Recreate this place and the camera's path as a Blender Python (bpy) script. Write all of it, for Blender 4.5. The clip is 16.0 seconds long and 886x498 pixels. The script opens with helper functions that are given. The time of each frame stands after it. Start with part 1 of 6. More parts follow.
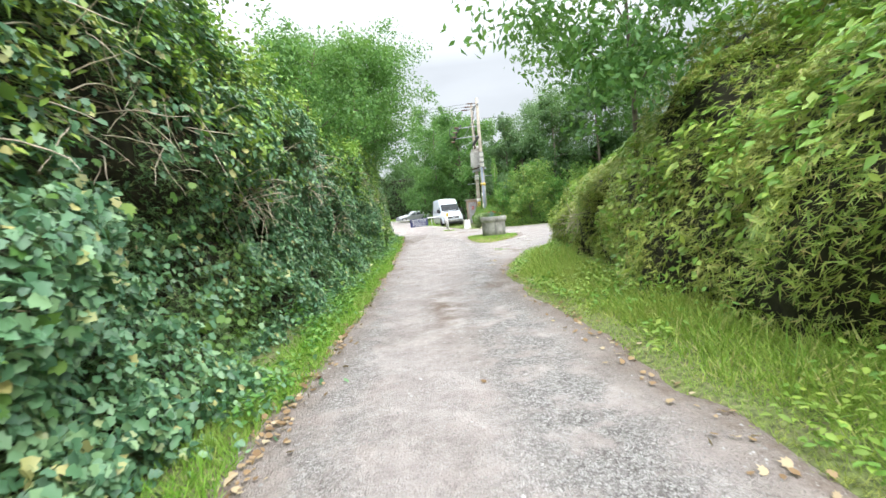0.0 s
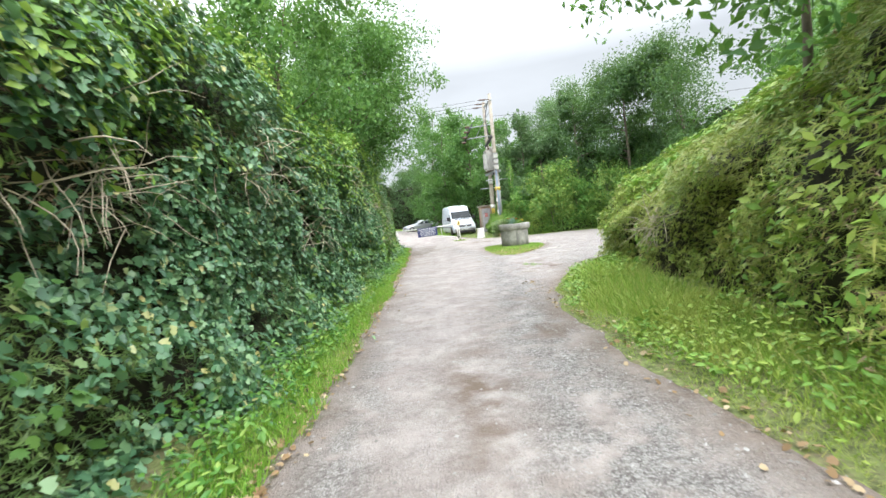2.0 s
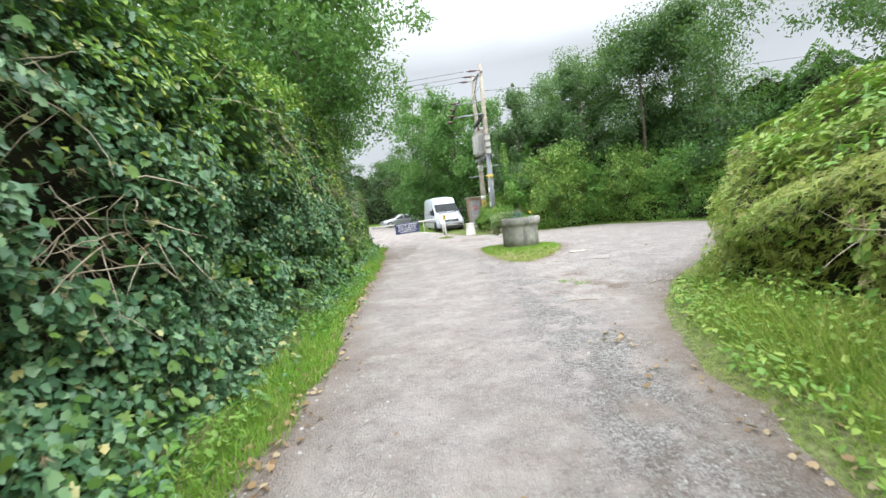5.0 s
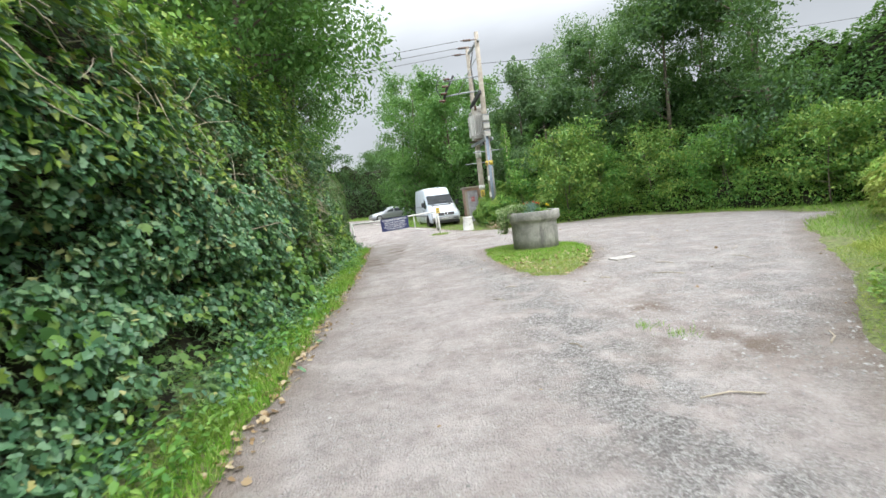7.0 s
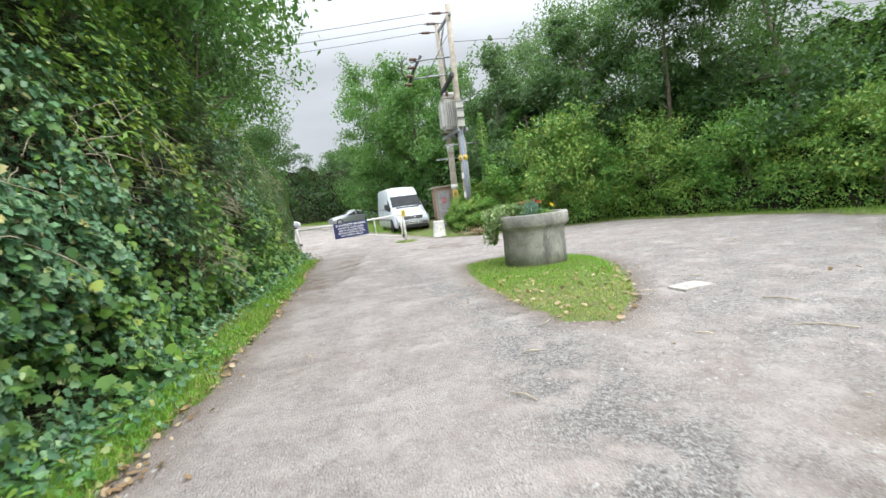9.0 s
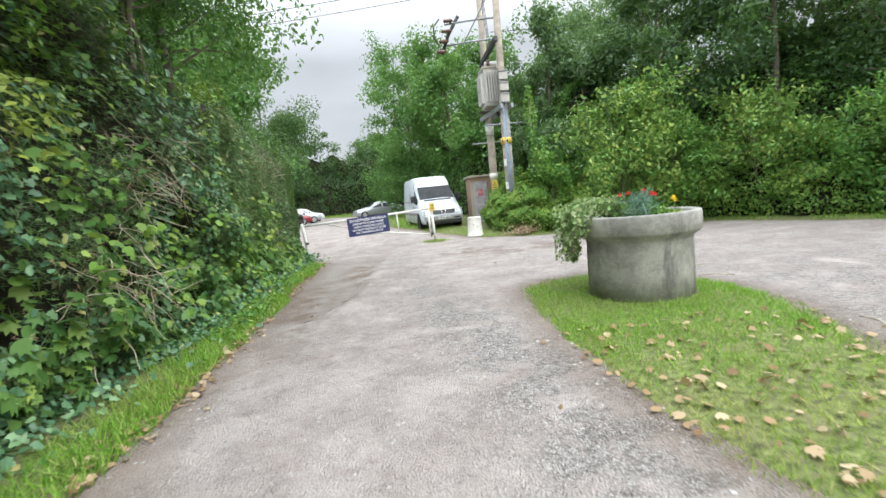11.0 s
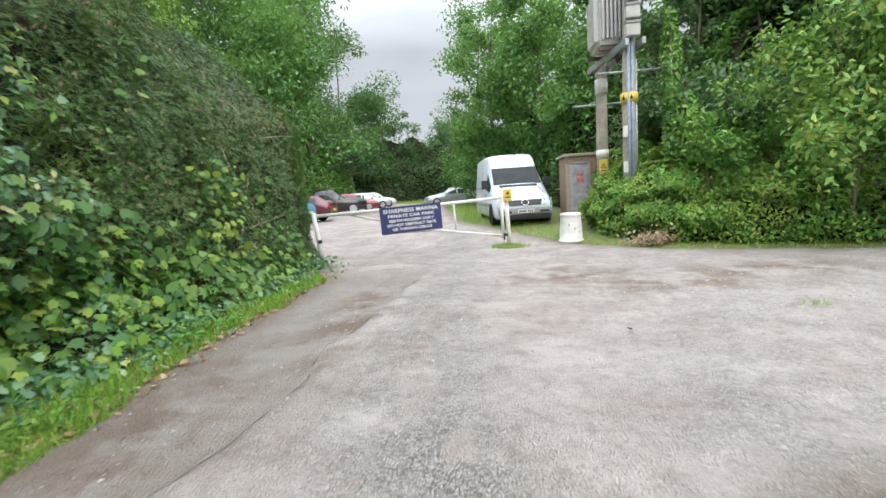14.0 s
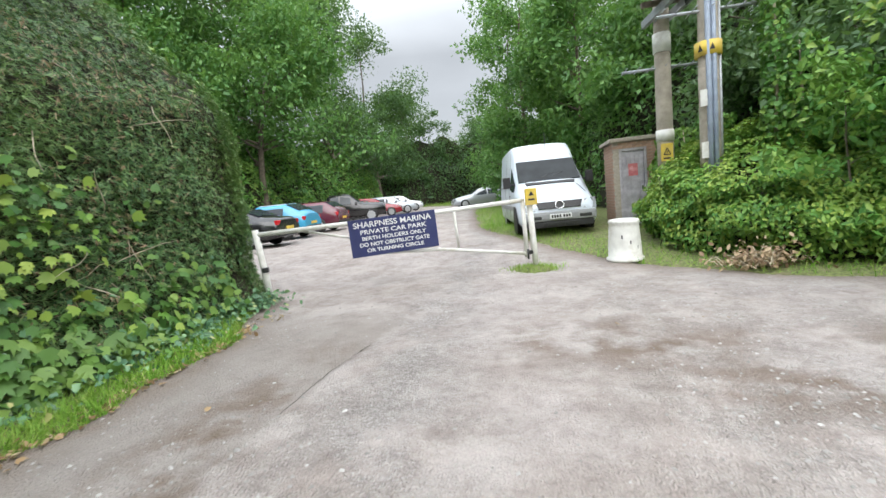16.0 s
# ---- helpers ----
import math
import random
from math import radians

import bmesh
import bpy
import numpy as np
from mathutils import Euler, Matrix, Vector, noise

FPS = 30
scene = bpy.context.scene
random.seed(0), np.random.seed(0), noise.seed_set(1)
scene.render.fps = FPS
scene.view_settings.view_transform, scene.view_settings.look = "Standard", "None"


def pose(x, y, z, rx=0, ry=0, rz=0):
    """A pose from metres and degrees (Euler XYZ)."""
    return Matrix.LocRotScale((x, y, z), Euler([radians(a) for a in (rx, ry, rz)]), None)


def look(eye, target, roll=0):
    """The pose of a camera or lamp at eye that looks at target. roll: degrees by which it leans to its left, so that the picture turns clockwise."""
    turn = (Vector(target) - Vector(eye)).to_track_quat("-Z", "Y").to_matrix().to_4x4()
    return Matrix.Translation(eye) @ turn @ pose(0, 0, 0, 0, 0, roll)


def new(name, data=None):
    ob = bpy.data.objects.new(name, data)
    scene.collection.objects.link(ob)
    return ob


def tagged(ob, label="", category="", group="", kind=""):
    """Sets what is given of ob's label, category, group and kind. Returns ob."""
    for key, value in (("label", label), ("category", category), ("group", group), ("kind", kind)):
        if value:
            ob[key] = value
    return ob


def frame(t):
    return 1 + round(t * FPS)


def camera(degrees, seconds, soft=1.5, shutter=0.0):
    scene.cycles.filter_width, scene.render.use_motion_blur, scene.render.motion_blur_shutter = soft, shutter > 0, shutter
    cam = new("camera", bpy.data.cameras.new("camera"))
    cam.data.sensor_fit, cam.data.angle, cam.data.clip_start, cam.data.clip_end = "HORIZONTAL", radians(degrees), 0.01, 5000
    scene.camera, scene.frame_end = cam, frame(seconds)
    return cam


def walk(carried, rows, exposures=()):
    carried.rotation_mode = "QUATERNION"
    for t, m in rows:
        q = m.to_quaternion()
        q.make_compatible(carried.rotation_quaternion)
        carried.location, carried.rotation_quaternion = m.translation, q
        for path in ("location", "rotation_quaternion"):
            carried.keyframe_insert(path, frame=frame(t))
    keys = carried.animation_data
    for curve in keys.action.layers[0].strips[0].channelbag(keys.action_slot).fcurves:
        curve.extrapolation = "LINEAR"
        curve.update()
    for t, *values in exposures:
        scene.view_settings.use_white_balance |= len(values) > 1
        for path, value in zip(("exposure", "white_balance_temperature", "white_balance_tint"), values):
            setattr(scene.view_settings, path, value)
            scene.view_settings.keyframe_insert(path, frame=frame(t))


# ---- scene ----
cam = camera(90.5, 16.0, soft=1.5, shutter=0.25)
PATH = [
    (0, (0.406, -0.503, 1.668), (0.471, 1.489, 1.496), -5.3),
    (0.5, (0.435, 0.337, 1.691), (0.531, 2.325, 1.497), -6.2),
    (1, (0.398, 1.343, 1.607), (0.447, 3.337, 1.465), -6.3),
    (1.5, (0.336, 2.223, 1.589), (0.41, 4.217, 1.451), -5.9),
    (2, (0.337, 3.098, 1.575), (0.368, 5.094, 1.449), -6.1),
    (2.5, (0.274, 3.921, 1.575), (0.325, 5.915, 1.428), -5.7),
    (3, (0.26, 4.814, 1.542), (0.303, 6.809, 1.401), -5.8),
    (3.5, (0.213, 5.667, 1.49), (0.297, 7.659, 1.328), -5.4),
    (4, (0.23, 6.507, 1.482), (0.318, 8.5, 1.34), -5.6),
    (6.5, (0.469, 10.819, 1.651), (0.632, 12.802, 1.45), -6.9),
    (7, (0.546, 11.758, 1.633), (0.686, 13.743, 1.43), -7.0),
    (7.5, (0.576, 12.68, 1.606), (0.733, 14.664, 1.404), -6.8),
    (8, (0.702, 13.595, 1.572), (0.849, 15.582, 1.394), -7.6),
    (8.5, (0.803, 14.53, 1.535), (1.098, 16.498, 1.337), -6.9),
    (11, (1.166, 18.943, 1.526), (1.319, 20.925, 1.306), -5.9),
    (11.5, (1.256, 19.854, 1.481), (1.341, 21.838, 1.243), -5.6),
    (12, (1.332, 20.736, 1.465), (1.294, 22.723, 1.238), -5.3),
    (12.5, (1.416, 21.582, 1.443), (1.3, 23.561, 1.182), -5.0),
    (13, (1.541, 22.441, 1.469), (1.369, 24.414, 1.194), -4.4),
    (13.5, (1.642, 23.317, 1.44), (1.437, 25.288, 1.168), -4.0),
    (14, (1.747, 24.191, 1.43), (1.524, 26.163, 1.187), -3.8),
    (14.5, (1.838, 24.997, 1.432), (1.598, 26.969, 1.201), -4.1),
    (15, (1.92, 25.802, 1.422), (1.614, 27.767, 1.212), -4.8),
    (15.5, (2.052, 26.61, 1.42), (1.715, 28.569, 1.198), -5.2),
    (16, (2.174, 27.434, 1.425), (1.771, 29.381, 1.201), -5.6),
]
walk(cam, [(t, look(eye, target, roll)) for t, eye, target, roll in PATH], [(0, 0.5), (4, 0.42), (7, 0.14), (11, 0.18), (16, 0.08)])

# ---------------------------------------------------------------- world and sun
world = bpy.data.worlds.new("overcast_sky")
scene.world = world
world.use_nodes = True
wn, wl = world.node_tree.nodes, world.node_tree.links
wn.clear()
w_out = wn.new("ShaderNodeOutputWorld")
w_bg = wn.new("ShaderNodeBackground")
w_sky = wn.new("ShaderNodeTexSky")
w_sky.sky_type = "NISHITA"
w_sky.sun_disc = False
w_sky.sun_elevation = radians(49)
w_sky.sun_rotation = radians(151)
w_sky.dust_density = 3.0
w_gain = wn.new("ShaderNodeMixRGB")
w_gain.blend_type = "MULTIPLY"
w_gain.inputs[0].default_value = 1.0
w_gain.inputs[2].default_value = (0.1, 0.1, 0.1, 1)
w_tc = wn.new("ShaderNodeTexCoord")
w_sep = wn.new("ShaderNodeSeparateXYZ")
w_grad = wn.new("ShaderNodeMapRange")
w_grad.inputs["From Min"].default_value = 0.3
w_grad.inputs["From Max"].default_value = 0.72
w_grad.inputs["To Min"].default_value = 0.66
w_grad.inputs["To Max"].default_value = 3.1
w_noise = wn.new("ShaderNodeTexNoise")
w_noise.inputs["Scale"].default_value = 2.6
w_noise.inputs["Detail"].default_value = 5.0
w_map = wn.new("ShaderNodeMapping")
w_map.inputs["Scale"].default_value = (1, 1, 2.6)
w_cl = wn.new("ShaderNodeMapRange")
w_cl.inputs["From Min"].default_value = 0.35
w_cl.inputs["From Max"].default_value = 0.65
w_cl.inputs["To Min"].default_value = 0.93
w_cl.inputs["To Max"].default_value = 1.12
w_mul = wn.new("ShaderNodeMath")
w_mul.operation = "MULTIPLY"
w_col = wn.new("ShaderNodeMixRGB")
w_col.blend_type = "MULTIPLY"
w_col.inputs[0].default_value = 1.0
w_col.inputs[1].default_value = (0.93, 0.985, 1.05, 1)
w_mix = wn.new("ShaderNodeMixRGB")
w_mix.inputs[0].default_value = 0.88
wl.new(w_sky.outputs[0], w_gain.inputs[1])
wl.new(w_tc.outputs["Generated"], w_sep.inputs[0])
wl.new(w_sep.outputs["Z"], w_grad.inputs["Value"])
wl.new(w_tc.outputs["Generated"], w_map.inputs[0])
wl.new(w_map.outputs[0], w_noise.inputs["Vector"])
wl.new(w_noise.outputs["Fac"], w_cl.inputs["Value"])
wl.new(w_grad.outputs[0], w_mul.inputs[0])
wl.new(w_cl.outputs[0], w_mul.inputs[1])
wl.new(w_mul.outputs[0], w_col.inputs[2])
wl.new(w_gain.outputs[0], w_mix.inputs[1])
wl.new(w_col.outputs[0], w_mix.inputs[2])
wl.new(w_mix.outputs[0], w_bg.inputs["Color"])
w_bg.inputs["Strength"].default_value = 1.0
wl.new(w_bg.outputs[0], w_out.inputs["Surface"])

sun_data = bpy.data.lights.new("sun", "SUN")
sun_data.energy = 2.3
sun_data.angle = radians(70)
sun_data.color = (1.0, 0.97, 0.92)
sun = new("sun", sun_data)
sun.matrix_world = look((11, -6, 26), (0, 14, 0))


# ---------------------------------------------------------------- small tools
RNG = np.random.default_rng(7)


def vnoise(p, seed=0):
    """Smooth value noise of points (N x 2 or N x 3), 0 to 1."""
    p = np.asarray(p, float)
    i = np.floor(p).astype(np.int64)
    f = p - i
    f = f * f * (3 - 2 * f)
    out = np.zeros(len(p))
    dims = p.shape[1]
    for corner in range(2 ** dims):
        w = np.ones(len(p))
        h = np.full(len(p), seed * 374761393 + 12345, np.int64)
        for d in range(dims):
            b = (corner >> d) & 1
            w = w * (f[:, d] if b else 1 - f[:, d])
            h = h * 1103515245 + (i[:, d] + b) * (2654435761 + 97 * d)
            h = (h ^ (h >> 15)) & 0x7FFFFFFF
        h = (h * 2246822519) & 0x7FFFFFFF
        h = h ^ (h >> 13)
        out += w * ((h & 0xFFFF) / 65535.0)
    return out


def fbm(p, seed=0, octaves=3):
    p = np.asarray(p, float)
    out, amp, tot = np.zeros(len(p)), 1.0, 0.0
    for o in range(octaves):
        out += amp * vnoise(p * 2 ** o, seed + o)
        tot += amp
        amp *= 0.5
    return out / tot


def smooth(a, b, v):
    t = np.clip((np.asarray(v, float) - a) / (b - a), 0, 1)
    return t * t * (3 - 2 * t)


def gz(x, y):
    """Height of the ground: level lane, a small rise beyond the gate."""
    y = np.asarray(y, float) + 0 * np.asarray(x, float)
    return 0.33 * smooth(35, 40, y) + 0.012 * np.clip(y - 40, 0, 45)


def g1(x, y):
    return float(gz(x, y))


def raw_mesh(name, verts, faces_flat, loop_totals, mat, smooth_shade=False):
    """A mesh straight from arrays."""
    me = bpy.data.meshes.new(name)
    verts = np.ascontiguousarray(verts, np.float32)
    me.vertices.add(len(verts))
    me.vertices.foreach_set("co", verts.ravel())
    me.loops.add(len(faces_flat))
    me.loops.foreach_set("vertex_index", np.ascontiguousarray(faces_flat, np.int32))
    me.polygons.add(len(loop_totals))
    starts = np.concatenate(([0], np.cumsum(loop_totals)[:-1])).astype(np.int32)
    me.polygons.foreach_set("loop_start", starts)
    me.polygons.foreach_set("loop_total", np.ascontiguousarray(loop_totals, np.int32))
    if smooth_shade:
        me.polygons.foreach_set("use_smooth", np.ones(len(loop_totals), bool))
    me.update(calc_edges=True)
    me.validate()
    if mat:
        me.materials.append(mat)
    return me


def grid_mesh(name, xs, ys, zfun, mat, keepfun=None):
    X, Y = np.meshgrid(xs, ys)
    x, y = X.ravel(), Y.ravel()
    z = zfun(x, y)
    nx, ny = len(xs), len(ys)
    a = (np.arange(ny - 1)[:, None] * nx + np.arange(nx - 1)[None, :]).ravel()
    quads = np.stack([a, a + 1, a + nx + 1, a + nx], 1)
    if keepfun is not None:
        c = quads[:, 0]
        k = keepfun(x[c] + 0.5 * (xs[1] - xs[0]), y[c] + 0.5 * (ys[1] - ys[0]))
        quads = quads[k]
    used = np.unique(quads)
    remap = np.full(len(x), -1)
    remap[used] = np.arange(len(used))
    quads = remap[quads]
    return raw_mesh(name, np.stack([x, y, z], 1)[used], quads.ravel(), np.full(len(quads), 4), mat, True)


# leaf outlines: x across, y along, z fold; faces as two halves
LEAF = {
    "oval": ([(0, -.5, 0), (.24, -.15, .07), (.2, .2, .06), (0, .55, -.04), (-.2, .2, .06), (-.24, -.15, .07)],
             [(0, 1, 2, 3), (0, 3, 4, 5)]),
    "tip": ([(0, -.5, 0), (.25, -.02, .07), (0, .55, -.03), (-.25, -.02, .07)], [(0, 1, 2), (0, 2, 3)]),
    "ivy": ([(0, -.45, 0), (.38, -.3, .06), (.24, 0, .05), (.36, .14, .02), (0, .55, -.06), (-.36, .14, .02), (-.24, 0, .05), (-.38, -.3, .06)],
            [(0, 1, 2, 3, 4), (0, 4, 5, 6, 7)]),
    "frond": ([(-.07, -.5, 0), (.09, -.42, 0), (.06, .58, -.12), (.02, -.45, 0), (.08, -.2, 0), (.4, .26, .04), (-.02, -.4, 0), (-.4, .2, .04), (-.08, -.16, 0)],
              [(0, 1, 2), (3, 5, 4), (6, 8, 7)]),
    "blade": ([(-.035, 0, 0), (.035, 0, 0), (.012, 1, .22), (-.012, 1, .22)], [(0, 1, 2, 3)]),
    "maple": ([(0, -.5, 0), (.3, -.42, .04), (.52, -.1, -.02), (.3, 0, .05), (.36, .3, 0), (.12, .22, .04), (0, .58, -.06), (-.12, .22, .04), (-.36, .3, 0), (-.3, 0, .05), (-.52, -.1, -.02), (-.3, -.42, .04)],
              [(0, 1, 2, 3), (0, 3, 4, 5), (0, 5, 6, 7), (0, 7, 8, 9), (0, 9, 10, 11)]),
}


def leaf_mesh(name, centres, normals, sizes, kind, mat, jitter=0.5, droop=None, rng=None):
    """Many leaves in one mesh: each at a centre, facing about its normal. droop: a vector that the tips follow."""
    rng = rng or RNG
    n = len(centres)
    tv, tf = LEAF[kind]
    tv = np.array(tv)
    nor = np.asarray(normals, float) + jitter * rng.normal(size=(n, 3))
    nor /= np.linalg.norm(nor, axis=1, keepdims=True) + 1e-9
    tip = rng.normal(size=(n, 3))
    if droop is not None:
        tip = tip * 0.6 + np.asarray(droop)
    tip -= nor * np.sum(tip * nor, 1, keepdims=True)
    tip /= np.linalg.norm(tip, axis=1, keepdims=True) + 1e-9
    side = np.cross(tip, nor)
    s = np.asarray(sizes)[:, None, None]
    wide = rng.uniform(0.8, 1.2, (n, 1, 1))
    fold = rng.uniform(0.3, 2.2, (n, 1, 1))
    v = (np.asarray(centres)[:, None, :] + s * (tv[None, :, 0:1] * wide * side[:, None, :] + tv[None, :, 1:2] * tip[:, None, :]
         + tv[None, :, 2:3] * fold * nor[:, None, :]))
    k = len(tv)
    flat = np.concatenate([np.array(f) for f in tf])
    tot = np.array([len(f) for f in tf])
    faces = (np.arange(n)[:, None] * k + flat[None, :]).ravel()
    return raw_mesh(name, v.reshape(-1, 3), faces, np.tile(tot, n), mat)


def part(name, bm, material, parent, label=""):
    """Link a bmesh (or a mesh) as one mesh object under a thing or part."""
    if isinstance(bm, bmesh.types.BMesh):
        me = bpy.data.meshes.new(name)
        bm.to_mesh(me)
        bm.free()
        me.materials.append(material)
    else:
        me = bm
    ob = new(name, me)
    if parent is not None:
        ob.parent = parent
    if label:
        tagged(ob, label=label)
    return ob


def thing(name, label, category, at=None, group="", kind=""):
    ob = new(name)
    if at is not None:
        ob.matrix_world = at
    return tagged(ob, label=label, category=category, group=group, kind=kind)


def bm_box(bm, size, centre=(0, 0, 0), bevel=0.0, rot=None, taper=(1, 1)):
    m = Matrix.Translation(centre) @ (rot or Matrix.Identity(4)) @ Matrix.Diagonal((*size, 1))
    r = bmesh.ops.create_cube(bm, size=1.0)
    vs = r["verts"]
    for v in vs:
        if v.co.z > 0:
            v.co.x *= taper[0]
            v.co.y *= taper[1]
    bmesh.ops.transform(bm, matrix=m, verts=vs)
    if bevel > 0:
        es = list({e for v in vs for e in v.link_edges})
        bmesh.ops.bevel(bm, geom=es, offset=bevel, segments=2, affect="EDGES", profile=0.6)
    return bm


def box(size, centre=(0, 0, 0), bevel=0.0, rot=None, taper=(1, 1)):
    return bm_box(bmesh.new(), size, centre, bevel, rot, taper)


def bm_tube(bm, points, radii, sides=8, caps=True):
    """A tube through points."""
    pts = [Vector(p) for p in points]
    rings = []
    ref = Vector((0.31, 0.87, 0.11)).normalized()
    for i, p in enumerate(pts):
        d = (pts[min(i + 1, len(pts) - 1)] - pts[max(i - 1, 0)]).normalized()
        u = d.cross(ref)
        if u.length < 1e-3:
            u = d.cross(Vector((1, 0, 0)))
        u.normalize()
        w = d.cross(u)
        r = radii[i] if hasattr(radii, "__len__") else radii
        rings.append([bm.verts.new(p + r * (math.cos(a) * u + math.sin(a) * w)) for a in [2 * math.pi * k / sides for k in range(sides)]])
    for a, b in zip(rings, rings[1:]):
        for k in range(sides):
            f = bm.faces.new((a[k], a[(k + 1) % sides], b[(k + 1) % sides], b[k]))
            f.smooth = True
    if caps and sides > 2:
        bm.faces.new(list(reversed(rings[0])))
        bm.faces.new(rings[-1])
    return bm


def tube(points, radii, sides=8):
    return bm_tube(bmesh.new(), points, radii, sides)


def bm_lathe(bm, profile, sides=32, centre=(0, 0, 0), axis="z"):
    """A turned solid from (radius, height) pairs."""
    rings = []
    for r, h in profile:
        ring = []
        for k in range(sides):
            a = 2 * math.pi * k / sides
            c = (r * math.cos(a), r * math.sin(a), h)
            if axis == "x":
                c = (h, r * math.cos(a), r * math.sin(a))
            ring.append(bm.verts.new(Vector(centre) + Vector(c)))
        rings.append(ring)
    for a, b in zip(rings, rings[1:]):
        for k in range(sides):
            f = bm.faces.new((a[k], a[(k + 1) % sides], b[(k + 1) % sides], b[k]))
            f.smooth = True
    bm.faces.new(list(reversed(rings[0])))
    bm.faces.new(rings[-1])
    return bm


def lathe(profile, sides=32, centre=(0, 0, 0), axis="z"):
    return bm_lathe(bmesh.new(), profile, sides, centre, axis)


# ---------------------------------------------------------------- materials
def material(name):
    m = bpy.data.materials.new(name)
    m.use_nodes = True
    nt = m.node_tree
    return m, nt, nt.nodes["Principled BSDF"], nt.nodes["Material Output"]


def ramp(nt, fac, stops):
    r = nt.nodes.new("ShaderNodeValToRGB")
    els = r.color_ramp.elements
    while len(els) < len(stops):
        els.new(0.5)
    for e, (p, c) in zip(els, stops):
        e.position = p
        e.color = (*c, 1)
    nt.links.new(fac, r.inputs[0])
    return r.outputs[0]


def noise_node(nt, scale, detail=4, rough=0.55, coords="Object"):
    tc = nt.nodes.new("ShaderNodeTexCoord")
    nz = nt.nodes.new("ShaderNodeTexNoise")
    nz.inputs["Scale"].default_value = scale
    nz.inputs["Detail"].default_value = detail
    nz.inputs["Roughness"].default_value = rough
    nt.links.new(tc.outputs[coords], nz.inputs["Vector"])
    return nz.outputs["Fac"]


def mix(nt, fac, a, b, mode="MIX"):
    n = nt.nodes.new("ShaderNodeMixRGB")
    n.blend_type = mode
    for sock, v in zip(n.inputs, (fac, a, b)):
        if hasattr(v, "node"):
            nt.links.new(v, sock)
        else:
            sock.default_value = v if not isinstance(v, tuple) else (*v, 1)
    return n.outputs[0]


def bump(nt, bsdf, height, strength=0.3, distance=0.02):
    b = nt.nodes.new("ShaderNodeBump")
    b.inputs["Strength"].default_value = strength
    b.inputs["Distance"].default_value = distance
    nt.links.new(height, b.inputs["Height"])
    nt.links.new(b.outputs[0], bsdf.inputs["Normal"])


def leaf_material(name, stops, patch=None, patch_scale=0.5, rough=0.45, glow=0.35, gloss=0.35):
    """Leaves: a colour for each leaf, drifting in patches, letting some light through."""
    m, nt, bsdf, out = material(name)
    geo = nt.nodes.new("ShaderNodeNewGeometry")
    col = ramp(nt, geo.outputs["Random Per Island"], stops)
    if patch:
        nz = noise_node(nt, patch_scale, 3)
        mr = nt.nodes.new("ShaderNodeMapRange")
        mr.inputs["From Min"].default_value = 0.48
        mr.inputs["From Max"].default_value = 0.68
        nt.links.new(nz, mr.inputs["Value"])
        col = mix(nt, mr.outputs[0], col, mix(nt, 0.65, col, patch))
    nt.links.new(col, bsdf.inputs["Base Color"])
    bsdf.inputs["Roughness"].default_value = rough
    bsdf.inputs["Specular IOR Level"].default_value = gloss
    tr = nt.nodes.new("ShaderNodeBsdfTranslucent")
    nt.links.new(mix(nt, 0.5, col, (0.25, 0.42, 0.05)), tr.inputs["Color"])
    ms = nt.nodes.new("ShaderNodeMixShader")
    ms.inputs[0].default_value = glow
    nt.links.new(bsdf.outputs[0], ms.inputs[1])
    nt.links.new(tr.outputs[0], ms.inputs[2])
    nt.links.new(ms.outputs[0], out.inputs["Surface"])
    return m


def plain(name, colour, rough=0.5, metal=0.0, vary=0.12, scale=8.0, dirt=None, bump_amt=0.1, coat=0.0):
    """A surface of one colour with fine mottling, optional dirt patches and a slight relief."""
    m, nt, bsdf, out = material(name)
    nz = noise_node(nt, scale, 5)
    dark = tuple(c * (1 - vary) for c in colour)
    light = tuple(min(1, c * (1 + vary)) for c in colour)
    col = ramp(nt, nz, [(0.3, dark), (0.7, light)])
    if dirt:
        nz2 = noise_node(nt, scale * 0.3, 6, 0.7)
        mr = nt.nodes.new("ShaderNodeMapRange")
        mr.inputs["From Min"].default_value = 0.5
        mr.inputs["From Max"].default_value = 0.72
        nt.links.new(nz2, mr.inputs["Value"])
        col = mix(nt, mr.outputs[0], col, dirt)
    nt.links.new(col, bsdf.inputs["Base Color"])
    bsdf.inputs["Roughness"].default_value = rough
    bsdf.inputs["Metallic"].default_value = metal
    if coat:
        bsdf.inputs["Coat Weight"].default_value = coat
        bsdf.inputs["Coat Roughness"].default_value = 0.08
    if bump_amt:
        bump(nt, bsdf, noise_node(nt, scale * 6, 4), bump_amt, 0.01)
    return m


